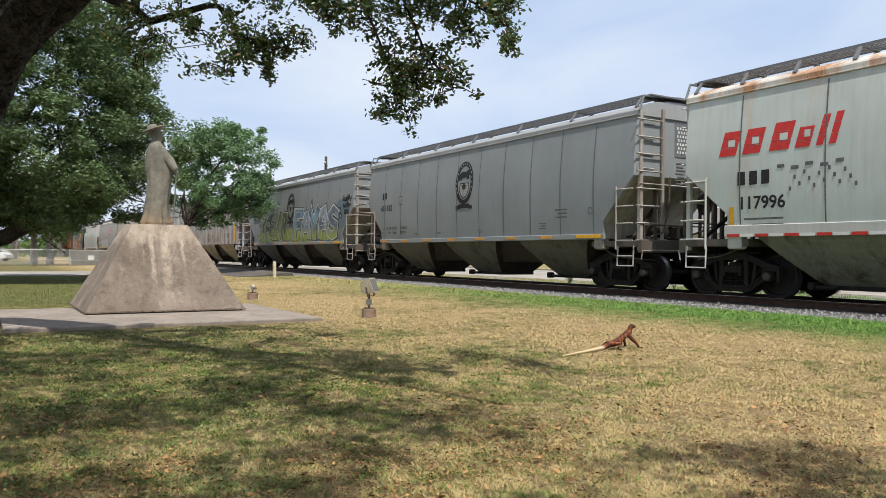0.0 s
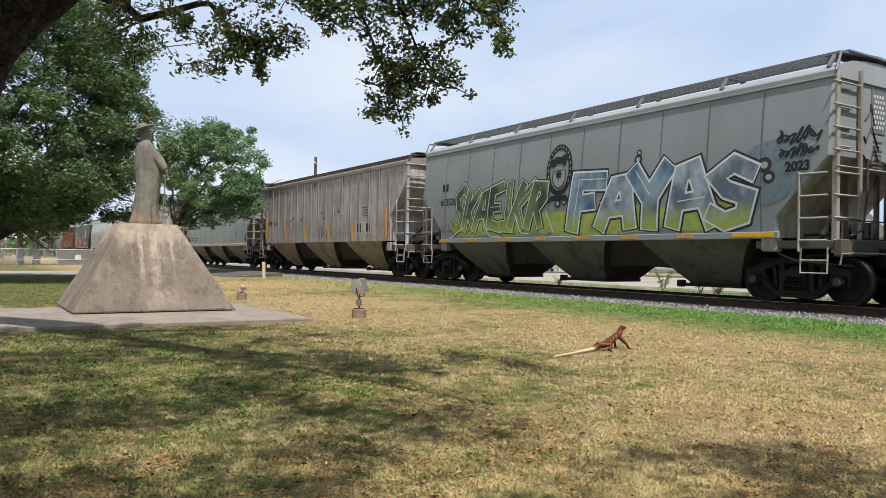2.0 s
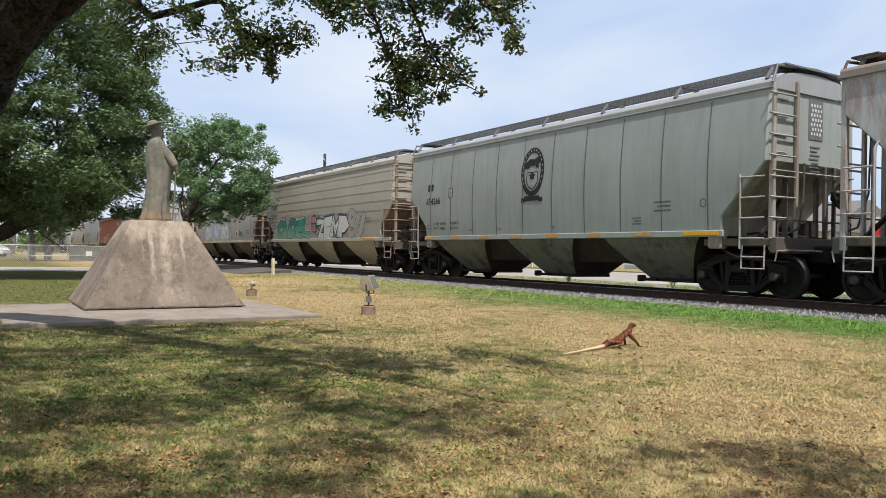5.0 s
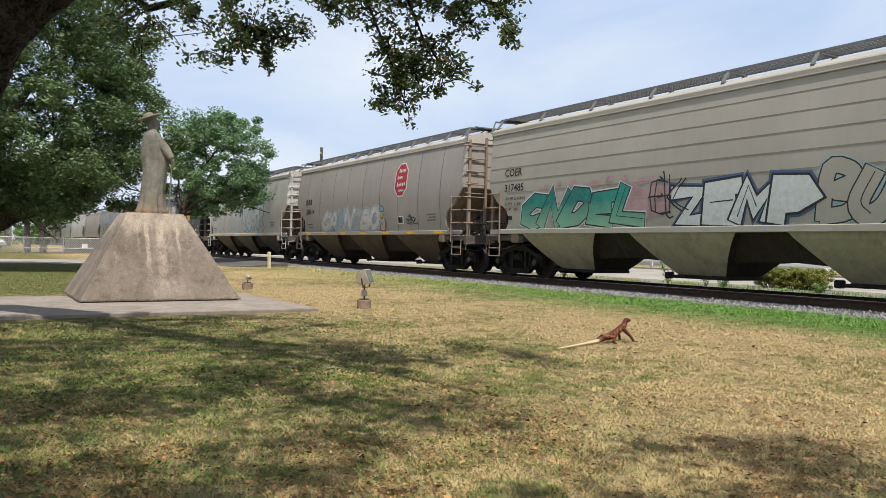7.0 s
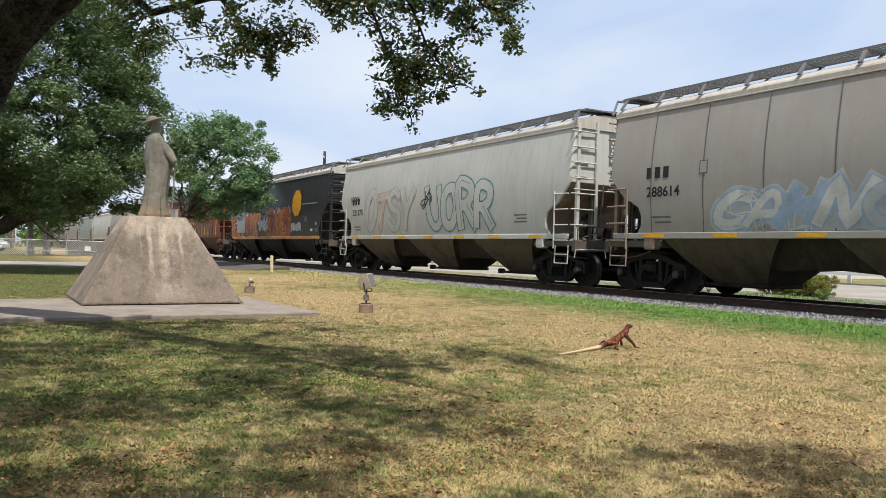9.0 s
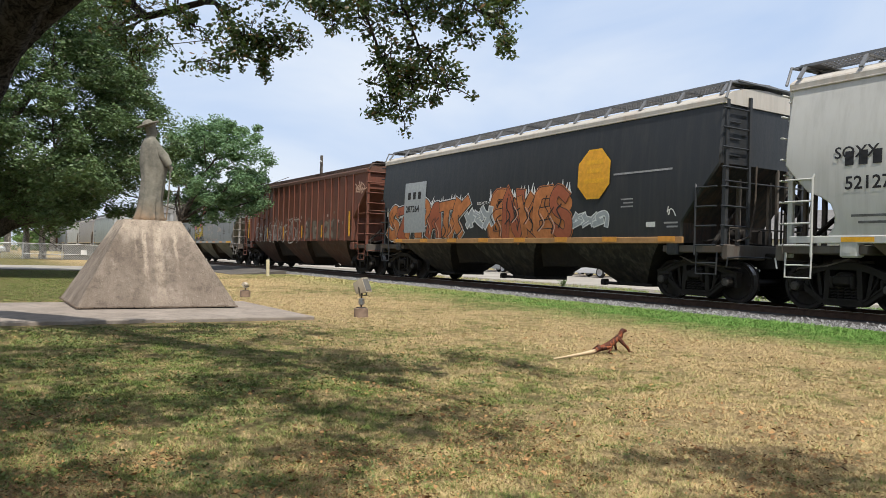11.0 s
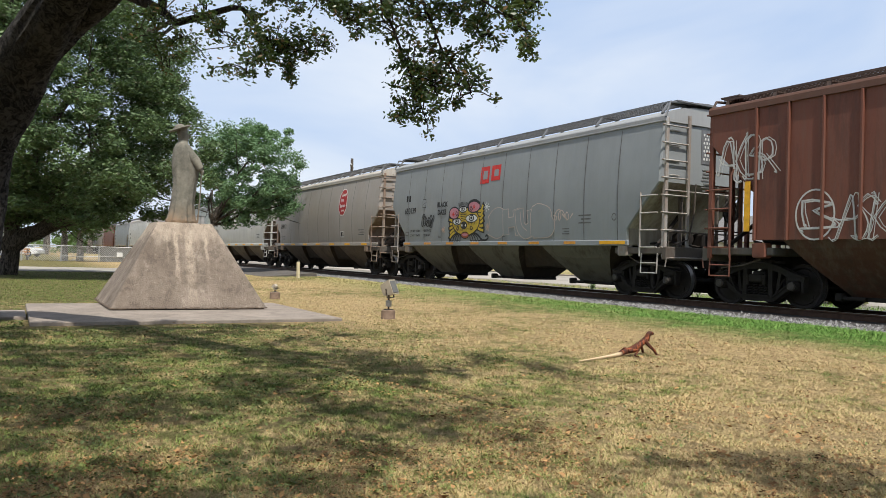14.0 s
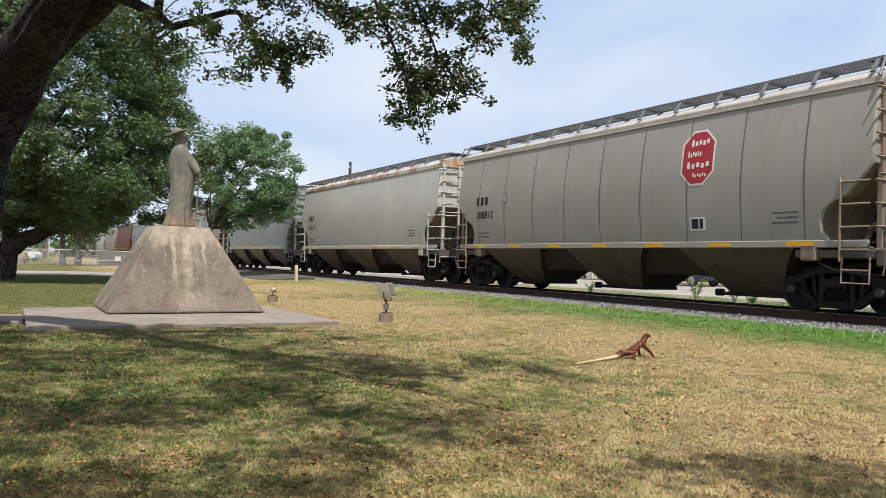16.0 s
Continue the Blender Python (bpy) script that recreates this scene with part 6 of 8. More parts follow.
        # brake wheel on the forward end
        bw = part("brake_wheel", Geo().lathe((L / 2 + 0.2, 0.75, 2.2), 'x', [(-0.02, 0.27), (-0.015, 0.29), (0.015, 0.29), (0.02, 0.27), (0.012, 0.25), (-0.012, 0.25)], 22).mesh("brake_wheel", M_under), car)
        g = Geo()
        for k in range(5):
            a = 1.257 * k
            g.beam((L / 2 + 0.2, 0.75, 2.2), (L / 2 + 0.2, 0.75 + 0.27 * math.sin(a), 2.2 + 0.27 * math.cos(a)), 0.03, 0.02)
        g.box((L / 2 + 0.1, 0.75, 2.2), (0.2, 0.2, 0.24), bev=0.03)
        part("spokes", g.mesh("spokes", M_under), bw)
        part("brake_reservoir", Geo().lathe((-L / 2 + 0.55, 0.3, 1.55), 'y', [(-0.55, 0.05), (-0.5, 0.2), (0.5, 0.2), (0.55, 0.05)], 14).mesh("brake_reservoir", under, True), car)
        part("brake_cylinder", Geo().lathe((L / 2 - 0.5, -0.15, 1.5), 'x', [(-0.28, 0.05), (-0.25, 0.15), (0.2, 0.15), (0.22, 0.05)], 12).mesh("brake_cylinder", M_under, True), car)
        part("centre_sill", Geo().box((0, 0, 0.98), (L + 0.2, 0.36, 0.3)).mesh("centre_sill", under), car)
        # side sills
        e = L / 2 - dc + 0.04
        if sill_h:
            for y in (-1, 1):
                part("side_sill", Geo().box((0, y * (self.side(Z_SILL) + 0.01), Z_SILL + sill_h / 2 - 0.02), (L - 0.2 if kidney else 2 * e, 0.07, sill_h), bev=0.012).mesh("side_sill", self.sill_m), car)
        # three hopper bays below the sill
        span = 2 * e - 0.2
        bl = span / bays
        top, bot = Z_SILL + 0.01, 0.30
        for k in range(bays):
            cx = -span / 2 + bl * (k + 0.5)
            rr = []
            for f in (0, 0.15, 0.35, 0.55, 0.78, 1.0):
                hx = bl * 0.365 * (1 - f) + bay_foot * f
                hy = self.side(Z_SILL) - 0.02 - 0.85 * f ** 1.3
                z = top + (bot - top) * f
                rr.append([(cx - hx, -hy, z), (cx + hx, -hy, z), (cx + hx, hy, z), (cx - hx, hy, z)])
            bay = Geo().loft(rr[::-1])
            # fore and aft faces get the dark colour in place of their shade
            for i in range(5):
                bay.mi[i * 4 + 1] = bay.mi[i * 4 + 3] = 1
            part("hopper_bay", bay.mesh("hopper_bay", [self.bay_m(body), M_under if body is P_black else M_ridge_shade]), car)
            g = Geo().box((cx, 0, 0.27), (2 * bay_foot + 0.1, 1.3, 0.09), bev=0.015).tube([(cx - 0.85, -0.8, 0.27), (cx - 0.3, -0.8, 0.27)], 0.04, 8).box((cx - 0.82, -0.78, 0.29), (0.14, 0.2, 0.16), bev=0.02)
            g.tube([(cx + 0.3, -0.8, 0.27), (cx + 0.85, -0.8, 0.27)], 0.035, 8)
            part("outlet_gate", g.mesh("outlet_gate", M_truck), car)
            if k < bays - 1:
                # ridge sheets between two bays, coloured near black for the shade there
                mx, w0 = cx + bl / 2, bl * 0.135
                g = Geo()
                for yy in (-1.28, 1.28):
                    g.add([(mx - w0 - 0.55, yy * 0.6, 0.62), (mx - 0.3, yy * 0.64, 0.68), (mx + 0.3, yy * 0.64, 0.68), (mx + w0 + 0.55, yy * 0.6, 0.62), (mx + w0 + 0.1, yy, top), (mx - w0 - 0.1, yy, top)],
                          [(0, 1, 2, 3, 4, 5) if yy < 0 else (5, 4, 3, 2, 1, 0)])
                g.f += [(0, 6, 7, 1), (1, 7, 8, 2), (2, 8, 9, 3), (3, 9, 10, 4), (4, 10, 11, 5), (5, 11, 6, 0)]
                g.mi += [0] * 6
                part("ridge_sheet", g.mesh("ridge_sheet", M_under if body is P_black else M_ridge_shade), car)
        # roof, hatch trough, running boards
        prof = [(-1, -0.02), (-1, 0.10), (-0.985, 0.15), (-0.8, 0.23), (0, 0.33)] if flat else [(-1, 0.0), (-1, 0.125), (-0.985, 0.16), (-0.95, 0.19), (-0.82, 0.29), (-0.6, 0.37), (-0.3, 0.42), (0, 0.435)]
        prof += [(-a, z) for a, z in prof[-2::-1]]
        if not flat:
            # folded flange along the lower edge of the roof sheet
            for y in (-1, 1):
                part("eave_flange", Geo().box((0, y * (self.side(Z_EAVE) + 0.026), Z_EAVE + 0.015), (L + 0.06, 0.02, 0.03), bev=0.006).mesh("eave_flange", roof), car)
        yw = self.side(Z_EAVE) + (0.05 if flat else 0.018)
        part("roof", Geo().loft([[(x, a * yw, Z_EAVE + z) for a, z in prof] for x in (-L / 2 - 0.04, L / 2 + 0.04)]).mesh("roof", roof), car)
        for k in range(4):
            cx = -L / 2 + L * (k + 0.5) / 4
            part("hatch", Geo().box((cx, 0, Z_EAVE + (0.36 if flat else 0.45)), (L / 4 - 0.25, 0.62, 0.1), bev=0.03).mesh("hatch", roof), car)
        bm_ = board or M_grate
        zr = Z_EAVE - (0.16 if flat else 0.02)
        for y in (-1, 1):
            g = Geo()
            for o2 in (0.0, 0.58):
                g.box((0, y * (1.16 - o2), zr + 0.53), (L - 0.1, 0.02, 0.05))
            for o2 in (0.1, 0.2, 0.3, 0.39, 0.48):
                g.box((0, y * (1.16 - o2), zr + 0.535), (L - 0.1, 0.016, 0.02))
            nb = int(L / 0.085)
            for i in range(nb):
                g.box((-L / 2 + 0.1 + i * (L - 0.2) / (nb - 1), y * 0.87, zr + 0.537), (0.018, 0.58, 0.022))
            rb = part("running_board", g.mesh("running_board", bm_), car)
            ns = int(round(L / stay_gap))
            st = cached(("stay", bm_.name, y, flat), lambda: Geo().beam((0, y * (1.2 if flat else 1.36), Z_EAVE + (0.17 if flat else 0.22)), (0, y * 1.14, zr + 0.52), 0.08, 0.035, up=(0, 1, 0)).box((0, y * 0.86, zr + 0.5), (0.06, 0.6, 0.035)).beam((0, y * 0.6, zr + 0.5), (0, y * 0.85, Z_EAVE + 0.3), 0.05, 0.03, up=(0, 1, 0)).mesh("stay", bm_))
            for i in range(ns + 1):
                part("stay", st, rb, m=pose(-L / 2 + 0.15 + i * (L - 0.3) / ns, 0, 0))
        for s in (-1, 1):
            g = Geo().box((s * (L / 2 - 0.15), 0, zr + (0.6 if flat else 0.54)), (0.5, 2.2, 0.035))
            g.tube([(s * (L / 2 + 0.05), -1.45, Z_EAVE + 0.1), (s * (L / 2 + 0.05), -1.3, zr + 0.49), (s * (L / 2 + 0.05), 0, zr + 0.57), (s * (L / 2 + 0.05), 1.3, zr + 0.49), (s * (L / 2 + 0.05), 1.45, Z_EAVE + 0.1)], 0.03, 6)
            part("end_walkway", g.mesh("end_walkway", bm_), car)
        # seams or ribs
        sm = seam_mat or M_darkline
        for y in (-1, 1):
            if seams:
                g = Geo()
                zz = [zb + (Z_EAVE - zb - 0.05) * k / 8 for k in range(9)]
                zz = [Z_SILL + 0.12] + zz[1:]
                for a, c in zip(zz, zz[1:]):
                    ya, yc = y * (self.side(a) + 0.009), y * (self.side(c) + 0.009)
                    g.add([(-0.014, ya, a), (0.014, ya, a), (0.014, yc, c), (-0.014, yc, c)], [(0, 1, 2, 3) if y < 0 else (3, 2, 1, 0)])
                me = g.mesh("seam", sm)
                w = 2 * (L / 2 - dc)
                for i in range(seams):
                    part("seam", me, car, m=pose(-w / 2 + 0.35 + (w - 0.7) * i / (seams - 1), 0, 0))
            if ribs:
                me = Geo().box((0, y * (self.side(2) + 0.03), (Z_SILL + Z_EAVE) / 2 - 0.02), (0.06, 0.06, Z_EAVE - Z_SILL), bev=0.012).mesh("rib", rib_mat or body)
                w = 2 * (L / 2 - dc) - 0.1
                for i in range(ribs):
                    part("rib", me, car, m=pose(-w / 2 + w * i / (ribs - 1), 0, 0))
            for z in hlines:
                part("seam", Geo().box((0, y * (self.side(z) + 0.003), z), (L - 0.15 if z > zc else 2 * (L / 2 - dc), 0.008, 0.011)).mesh("seam", M_creamline), car)

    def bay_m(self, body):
        # weathered paint, scaled down to carry the shade under the sill
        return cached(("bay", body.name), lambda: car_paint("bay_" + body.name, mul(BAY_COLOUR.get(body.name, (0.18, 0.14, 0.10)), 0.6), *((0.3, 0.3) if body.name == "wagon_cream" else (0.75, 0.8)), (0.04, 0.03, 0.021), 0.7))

    def side(self, z):
        if self.flat:
            return 1.5
        f = (z - Z_SILL) / (Z_EAVE - Z_SILL)
        k = 1 - math.sin(math.pi * min(1, max(0, f)) ** 0.85)
        return 1.54 - self.bulge * k * (0.45 if f < 0.44 else 1.0)

    def u(self, d):
        """Metres along the near side from a point just inside the rear end."""
        return -self.L / 2 + d + 0.29

    # -- paint on the near side --
    def decal(self, name, g, mats, lift=0.007, label=""):
        me = g.mesh(name, mats)
        zs = [v[2] for v in g.v]
        if not self.flat and max(zs) - min(zs) > 0.2:
            # cut into narrow bands, so that the paint follows the curve of the side
            bm = bmesh.new()
            bm.from_mesh(me)
            z = min(zs) + 0.12
            while z < max(zs) - 0.02:
                bmesh.ops.bisect_plane(bm, geom=bm.verts[:] + bm.edges[:] + bm.faces[:], plane_co=(0, 0, z), plane_no=(0, 0, 1), dist=0.0005)
                z += 0.12
            bm.to_mesh(me)
            bm.free()
        for v in me.vertices:
            v.co.y = -(self.side(v.co.z) + lift + v.co.y)
        me.update()
        return part(name, me, self.ob, label)

    def bar(self, x, z, w, h, mat, name="stencil_bar", lift=0.007):
        n = max(1, int(h / 0.25))
        vs = [(x + e * w / 2, 0, z - h / 2 + h * i / n) for i in range(n + 1) for e in (-1, 1)]
        g = Geo().add(vs, [(2 * i, 2 * i + 1, 2 * i + 3, 2 * i + 2) for i in range(n)])
        return self.decal(name, g, mat, lift)

    def text(self, s, x, z, size, mat, fat=0.0, lift=0.008, name="stencil"):
        key = ("text", s, size, fat)
        if key not in CACHE:
            cu = bpy.data.curves.new("t", 'FONT')
            cu.body, cu.size, cu.offset, cu.resolution_u = s, size, fat, 3
            tmp = bpy.data.objects.new("t", cu)
            me = bpy.data.meshes.new_from_object(tmp)
            CACHE[key] = ([tuple(v.co) for v in me.vertices], [tuple(p.vertices) for p in me.polygons])
            bpy.data.objects.remove(tmp)
            bpy.data.curves.remove(cu)
            bpy.data.meshes.remove(me)
        vs, fs = CACHE[key]
        g = Geo().add([(x + v[0], 0, z + v[1]) for v in vs], fs)
        return self.decal(name, g, mat, lift)

    def reflectors(self, n, z, w, h, mat, x0=None, x1=None):
        e = self.L / 2 - 1.15
        x0, x1 = (-e + w / 2 if x0 is None else x0), (e - w / 2 if x1 is None else x1)
        for i in range(n):
            x = x0 + (x1 - x0) * i / max(1, n - 1)
            yy = -(self.side(max(z, Z_SILL)) + (0.052 if h < 0.3 else 0.072))
            g = Geo().box((x, yy, z), (w, 0.006, h))
            part("reflector", g.mesh("reflector", mat), self.ob, "reflective strip")

    def ring(self, x, z, rx, rz, w, mat):
        n = 40
        vs = [(x + (rx - d) * math.cos(2 * math.pi * i / n), 0, z + (rz - d) * math.sin(2 * math.pi * i / n)) for i in range(n) for d in (w, 0)]
        g = Geo().add(vs, [(2 * i, 2 * i + 1, (2 * i + 3) % (2 * n), (2 * i + 2) % (2 * n)) for i in range(n)])
        return self.decal("emblem_ring", g, mat, 0.008)

    def octagon(self, x, z, w, h, mat, lift, name):
        g = Geo()
        c = 0.3 * w
        lv = [(-h / 2, w / 2 - c), (-h / 2 + c, w / 2)] + [(-h / 2 + c + (h - 2 * c) * k / 4, w / 2) for k in (1, 2, 3)] + [(h / 2 - c, w / 2), (h / 2, w / 2 - c)]
        for (za, a), (zb, b) in zip(lv, lv[1:]):
            g.add([(x - a, 0, z + za), (x + a, 0, z + za), (x + b, 0, z + zb), (x - b, 0, z + zb)], [(0, 1, 2, 3)])
        return self.decal(name, g, mat, lift)

    def shield(self, x, z, w, h, rim, field, marks):
        """Octagonal company plate, drawn as plain shapes."""
        self.octagon(x, z, w, h, rim, 0.007, "plate_rim")
        self.octagon(x, z, w * 0.9, h * 0.93, field, 0.010, "plate_field")
        for k, (dx, dz, bw, bh) in enumerate(((0.04, 0.27, 0.56, 0.13), (-0.1, 0.07, 0.42, 0.12), (0.02, -0.14, 0.7, 0.13), (0.08, -0.32, 0.42, 0.08))):
            n = 5 + k % 2
            for i in range(n):
                self.bar(x + dx * w + bw * w * ((i + 0.5) / n - 0.5), z + dz * h + 0.012 * (-1) ** i, bw * w / n * 0.62, bh * h * (0.95 if i == 0 else 0.66), marks, "plate_bar", 0.013)

    def crest(self, x, z, rx, rz):
        self.ring(x, z, rx, rz, 0.15, M_black)
        for k in range(17):
            a = math.radians(-30 + 240 * k / 16)
            self.bar(x + (rx - 0.075) * math.cos(a), z + (rz - 0.075) * math.sin(a), 0.035, 0.06, M_greyprint, "emblem_tick", 0.011)
        sh = [(-0.26, 0.02), (0.26, 0.02), (0.27, -0.25), (0.16, -0.42), (0, -0.5), (-0.16, -0.42), (-0.27, -0.25)]
        for sc, mt, lf in ((1.0, M_black, 0.0075), (0.88, M_greyprint, 0.0095)):
            self.decal("emblem_shield", Geo().add([(x + a * sc, 0, z - 0.02 + (b + 0.2) * sc - 0.2) for a, b in sh], [tuple(range(6, -1, -1))]), mt, lf)
        g = Geo()
        pts = [(-0.3, 0.1), (-0.26, 0.28), (-0.12, 0.37), (0.06, 0.35), (0.18, 0.42), (0.28, 0.36), (0.28, 0.26), (0.2, 0.2), (0.23, 0.1), (0.14, 0.1), (0.1, 0.17), (-0.1, 0.17), (-0.14, 0.1)]
        g.add([(x + a * rx / 0.42, 0, z + b * rz / 0.62 * 0.9) for a, b in pts], [tuple(range(len(pts) - 1, -1, -1))])
        leaf = [(0, -0.32), (0.03, -0.2), (0.14, -0.19), (0.12, -0.12), (0.2, -0.04), (0.1, -0.03), (0.07, 0.06), (0, 0.0), (-0.07, 0.06), (-0.1, -0.03), (-0.2, -0.04), (-0.12, -0.12), (-0.14, -0.19), (-0.03, -0.2)]
        g.add([(x + a * 0.75, 0, z - 0.05 + b * 0.8) for a, b in leaf] + [(x, 0, z - 0.15)], [(len(leaf), i, (i + 1) % len(leaf)) for i in range(len(leaf))])
        self.decal("emblem", g, M_black, 0.012)
        self.bar(x, z - rz - 0.06, rx * 1.3, 0.14, M_black, "emblem_scroll", 0.0115)
        for sg in (-1, 1):
            self.bar(x + sg * rx * 0.75, z - rz - 0.1, rx * 0.35, 0.12, M_black, "emblem_scroll", 0.0085)

    def ribbon(self, g, pts, w, mi, depth, soft=0):
        """A painted stroke of even width with mitred bends; soft: extra points a span, which round it."""
        pts = [Vector((a, b)) for a, b in pts]
        pts = [p for i, p in enumerate(pts) if i == 0 or (p - pts[i - 1]).length > 1e-4]
        if len(pts) < 2:
            return
        if soft and len(pts) > 2:
            ext = [pts[0] * 2 - pts[1]] + pts + [pts[-1] * 2 - pts[-2]]
            out = []
            for p0, p1, p2, p3 in zip(ext, ext[1:], ext[2:], ext[3:]):
                for k in range(soft):
                    f = k / soft
                    out.append(0.5 * (2 * p1 + (p2 - p0) * f + (2 * p0 - 5 * p1 + 4 * p2 - p3) * f * f + (3 * p1 - p0 - 3 * p2 + p3) * f ** 3))
            pts = out + [pts[-1]]
        ds = [(q - p).normalized() for p, q in zip(pts, pts[1:])]
        pts[0], pts[-1] = pts[0] - ds[0] * w * 0.3, pts[-1] + ds[-1] * w * 0.3
        self.layer = (self.layer + 1) % 12
        vs, n = [], len(pts)
        for i, p in enumerate(pts):
            d = ds[min(i, n - 2)] + ds[max(i - 1, 0)]
            d = ds[min(i, n - 2)] if d.length < 0.3 else d.normalized()
            k = min(1.5, 1 / max(0.3, d.dot(ds[min(i, n - 2)])))
            m = Vector((-d.y, d.x)) * (w / 2 * k)
            y = depth + 0.0004 * i / n + 0.00002 * self.layer
            vs += [(p.x - m.x, y, p.y - m.y), (p.x + m.x, y, p.y + m.y)]
        g.add(vs, [(2 * i, 2 * i + 2, 2 * i + 3, 2 * i + 1) for i in range(n - 1)], mi)

    def haze(self, x0, x1, z0, z1, mat, seed, label=""):
        """A soft cloud of overspray: many flat overlapping ovals."""
        rnd = random.Random(seed)
        g = Geo()
        n = int((x1 - x0) * 9)
        for k in range(n):
            rz = (z1 - z0) * rnd.uniform(0.2, 0.42)
            rx = rnd.uniform(0.3, 0.75)
            cx, cz = rnd.uniform(x0 + rx, x1 - rx), rnd.uniform(z0 + rz, z1 - rz)
            y = 0.00001 * k
            g.add([(cx, y, cz)] + [(cx + rx * math.cos(0.2618 * i), y, cz + rz * math.sin(0.2618 * i)) for i in range(24)], [(0, i + 1, (i + 1) % 24 + 1) for i in range(24)])
        return self.decal("graffiti_haze", g, mat, 0.0065, label)

    def graffiti(self, x0, x1, z0, z1, letters, fills, outline, seed, line=0.05, label="", halo=None, cloud=None, fat=0.26, like="", soft=4, lean=0.1):
        """Painted piece of thick strokes, interlocked; like: the letters whose build its forms share."""
        rnd = random.Random(seed)
        if cloud:
            self.haze(x0 - 0.1, x1 + 0.1, z0, z1 - 0.1, cloud, seed + 500)
        mats = list(fills) + [outline, halo or outline]
        nf = len(fills)
        w, ht = (x1 - x0) / letters, z1 - z0
        oval = lambda cx, cz, rx, rz: [(cx + rx * math.cos(0.6283 * i), cz + rz * math.sin(0.6283 * i)) for i in range(11)]
        forms = [[oval(0.45, 0.34, 0.36, 0.32), [(-0.05, 1.0), (0.2, 0.78), (0.95, 0.92)]],
                 [[(-0.1, 0.95), (0.55, 0.7), (0.15, 0.48), (0.95, 0.02)], [(0.7, 1.0), (0.9, 0.5)]],
                 [[(0.0, 0.0), (0.05, 0.6), (0.25, 0.95), (0.7, 0.95), (0.85, 0.6), (0.6, 0.4)], [(0.35, 0.32), (1.1, 0.16)]],
                 [oval(0.4, 0.62, 0.38, 0.34), [(0.6, 0.35), (0.7, 0.04), (1.2, 0.1)], [(0.1, 0.2), (0.35, 0.0)]],
                 [[(-0.15, 0.15), (0.6, 0.75)], [(0.2, 0.98), (0.85, 0.88), (0.75, 0.35)], [(0.35, 0.0), (0.65, 0.25), (1.05, 0.02)]],
                 [[(-0.1, 0.85), (0.2, 0.5), (0.5, 0.98), (0.75, 0.5), (1.15, 0.85)], [(0.3, 0.0), (0.5, 0.4), (0.9, 0.05)]],
                 [[(0.9, 1.0), (0.3, 0.85), (0.0, 0.5), (0.35, 0.12), (0.85, 0.2), (0.75, 0.5), (0.4, 0.5)]],
                 [[(0.05, 1.0), (0.25, 0.55), (0.0, 0.1)], [(0.25, 0.55), (0.8, 0.68), (1.1, 1.0)], [(0.5, 0.35), (0.95, 0.0)]]]
        strokes = []
        last = -1
        if like:
            forms, letters = [GLYPHS[c] for c in like], len(like)
            w = (x1 - x0) / letters
        for k in range(letters):
            m1 = k % nf if rnd.random() < 0.7 else rnd.randrange(nf)
            tip, up, flip = rnd.uniform(-0.2, 0.2) + lean, rnd.uniform(-0.05, 0.12) * ht, rnd.random() < 0.5 and not like
            pick = k if like else rnd.choice([i for i in range(len(forms)) if i != last])
            last = pick
            for st in forms[pick]:
                pts = []
                for a, b in st:
                    a = 1 - a if flip else a
                    zz = z0 + fat / 2 + line + (ht - fat - 2 * line) * min(1, b + 0.0) + up * b
                    pts.append((x0 + w * (k + 0.02 + 0.96 * a) + tip * (b - 0.5) * ht + rnd.uniform(-0.04, 0.04) * w, min(zz, z1 + 0.1) + rnd.uniform(-0.02, 0.02)))
                strokes.append((pts, m1, fat * rnd.uniform(0.8, 1.15), k))
        # form over form, each with its own outline
        for j in range(letters):
            g = Geo()
            mine = [st for st in strokes if st[3] == j]
            for pts, m1, f, k in mine:
                if halo:
                    self.ribbon(g, pts, f + line * 4, nf + 1, 0.001, soft)
                self.ribbon(g, pts, f + line * 2, nf, 0.003 + 0.0016 * k, soft)
                self.ribbon(g, pts, f, m1, 0.0038 + 0.0016 * k, soft)
            for pts, m1, f, k in mine:
                # thin inner lines
                if rnd.random() < 0.3:
                    self.ribbon(g, [(a + f * 0.12, b + f * 0.1) for a, b in pts[:3]], max(0.02, line * 0.5), nf, 0.0046 + 0.0016 * k, soft)
            self.decal("graffiti_letter", g, mats, 0.0085, label)

    def tag(self, x0, x1, z0, z1, mat, seed, n=5, line=0.025, label=""):
        """A quick looping scrawl, one unbroken line with a few slashes."""
        rnd = random.Random(seed)
        g = Geo()
        ht, zc = z1 - z0, (z0 + z1) / 2
        pts = []
        turns = n * 1.3
        a1, a2 = rnd.uniform(0, 6), rnd.uniform(0, 6)
        for i in range(int(turns * 20)):
            f = i / (turns * 20 - 1)
            amp = 0.33 + 0.17 * math.sin(9 * f + a1)
            ph = 2 * math.pi * turns * f
            pts.append((x0 + (x1 - x0) * (0.08 + 0.84 * f) + ht * 0.28 * math.sin(ph + 0.8 * math.sin(3 * f + a2)),
                        zc + ht * amp * math.cos(ph * (1 + 0.12 * math.sin(5 * f + a2))) + 0.12 * ht * math.sin(7 * f + a1)))
        self.ribbon(g, pts, line, 0, 0.001)
        for k in range(max(1, n // 2)):
            x, z = rnd.uniform(x0, x1), rnd.uniform(z0, zc)
            self.ribbon(g, [(x, z), (x + rnd.uniform(0.1, 0.35) * ht, z + ht * rnd.uniform(0.3, 0.6))], line, 0, 0.004)
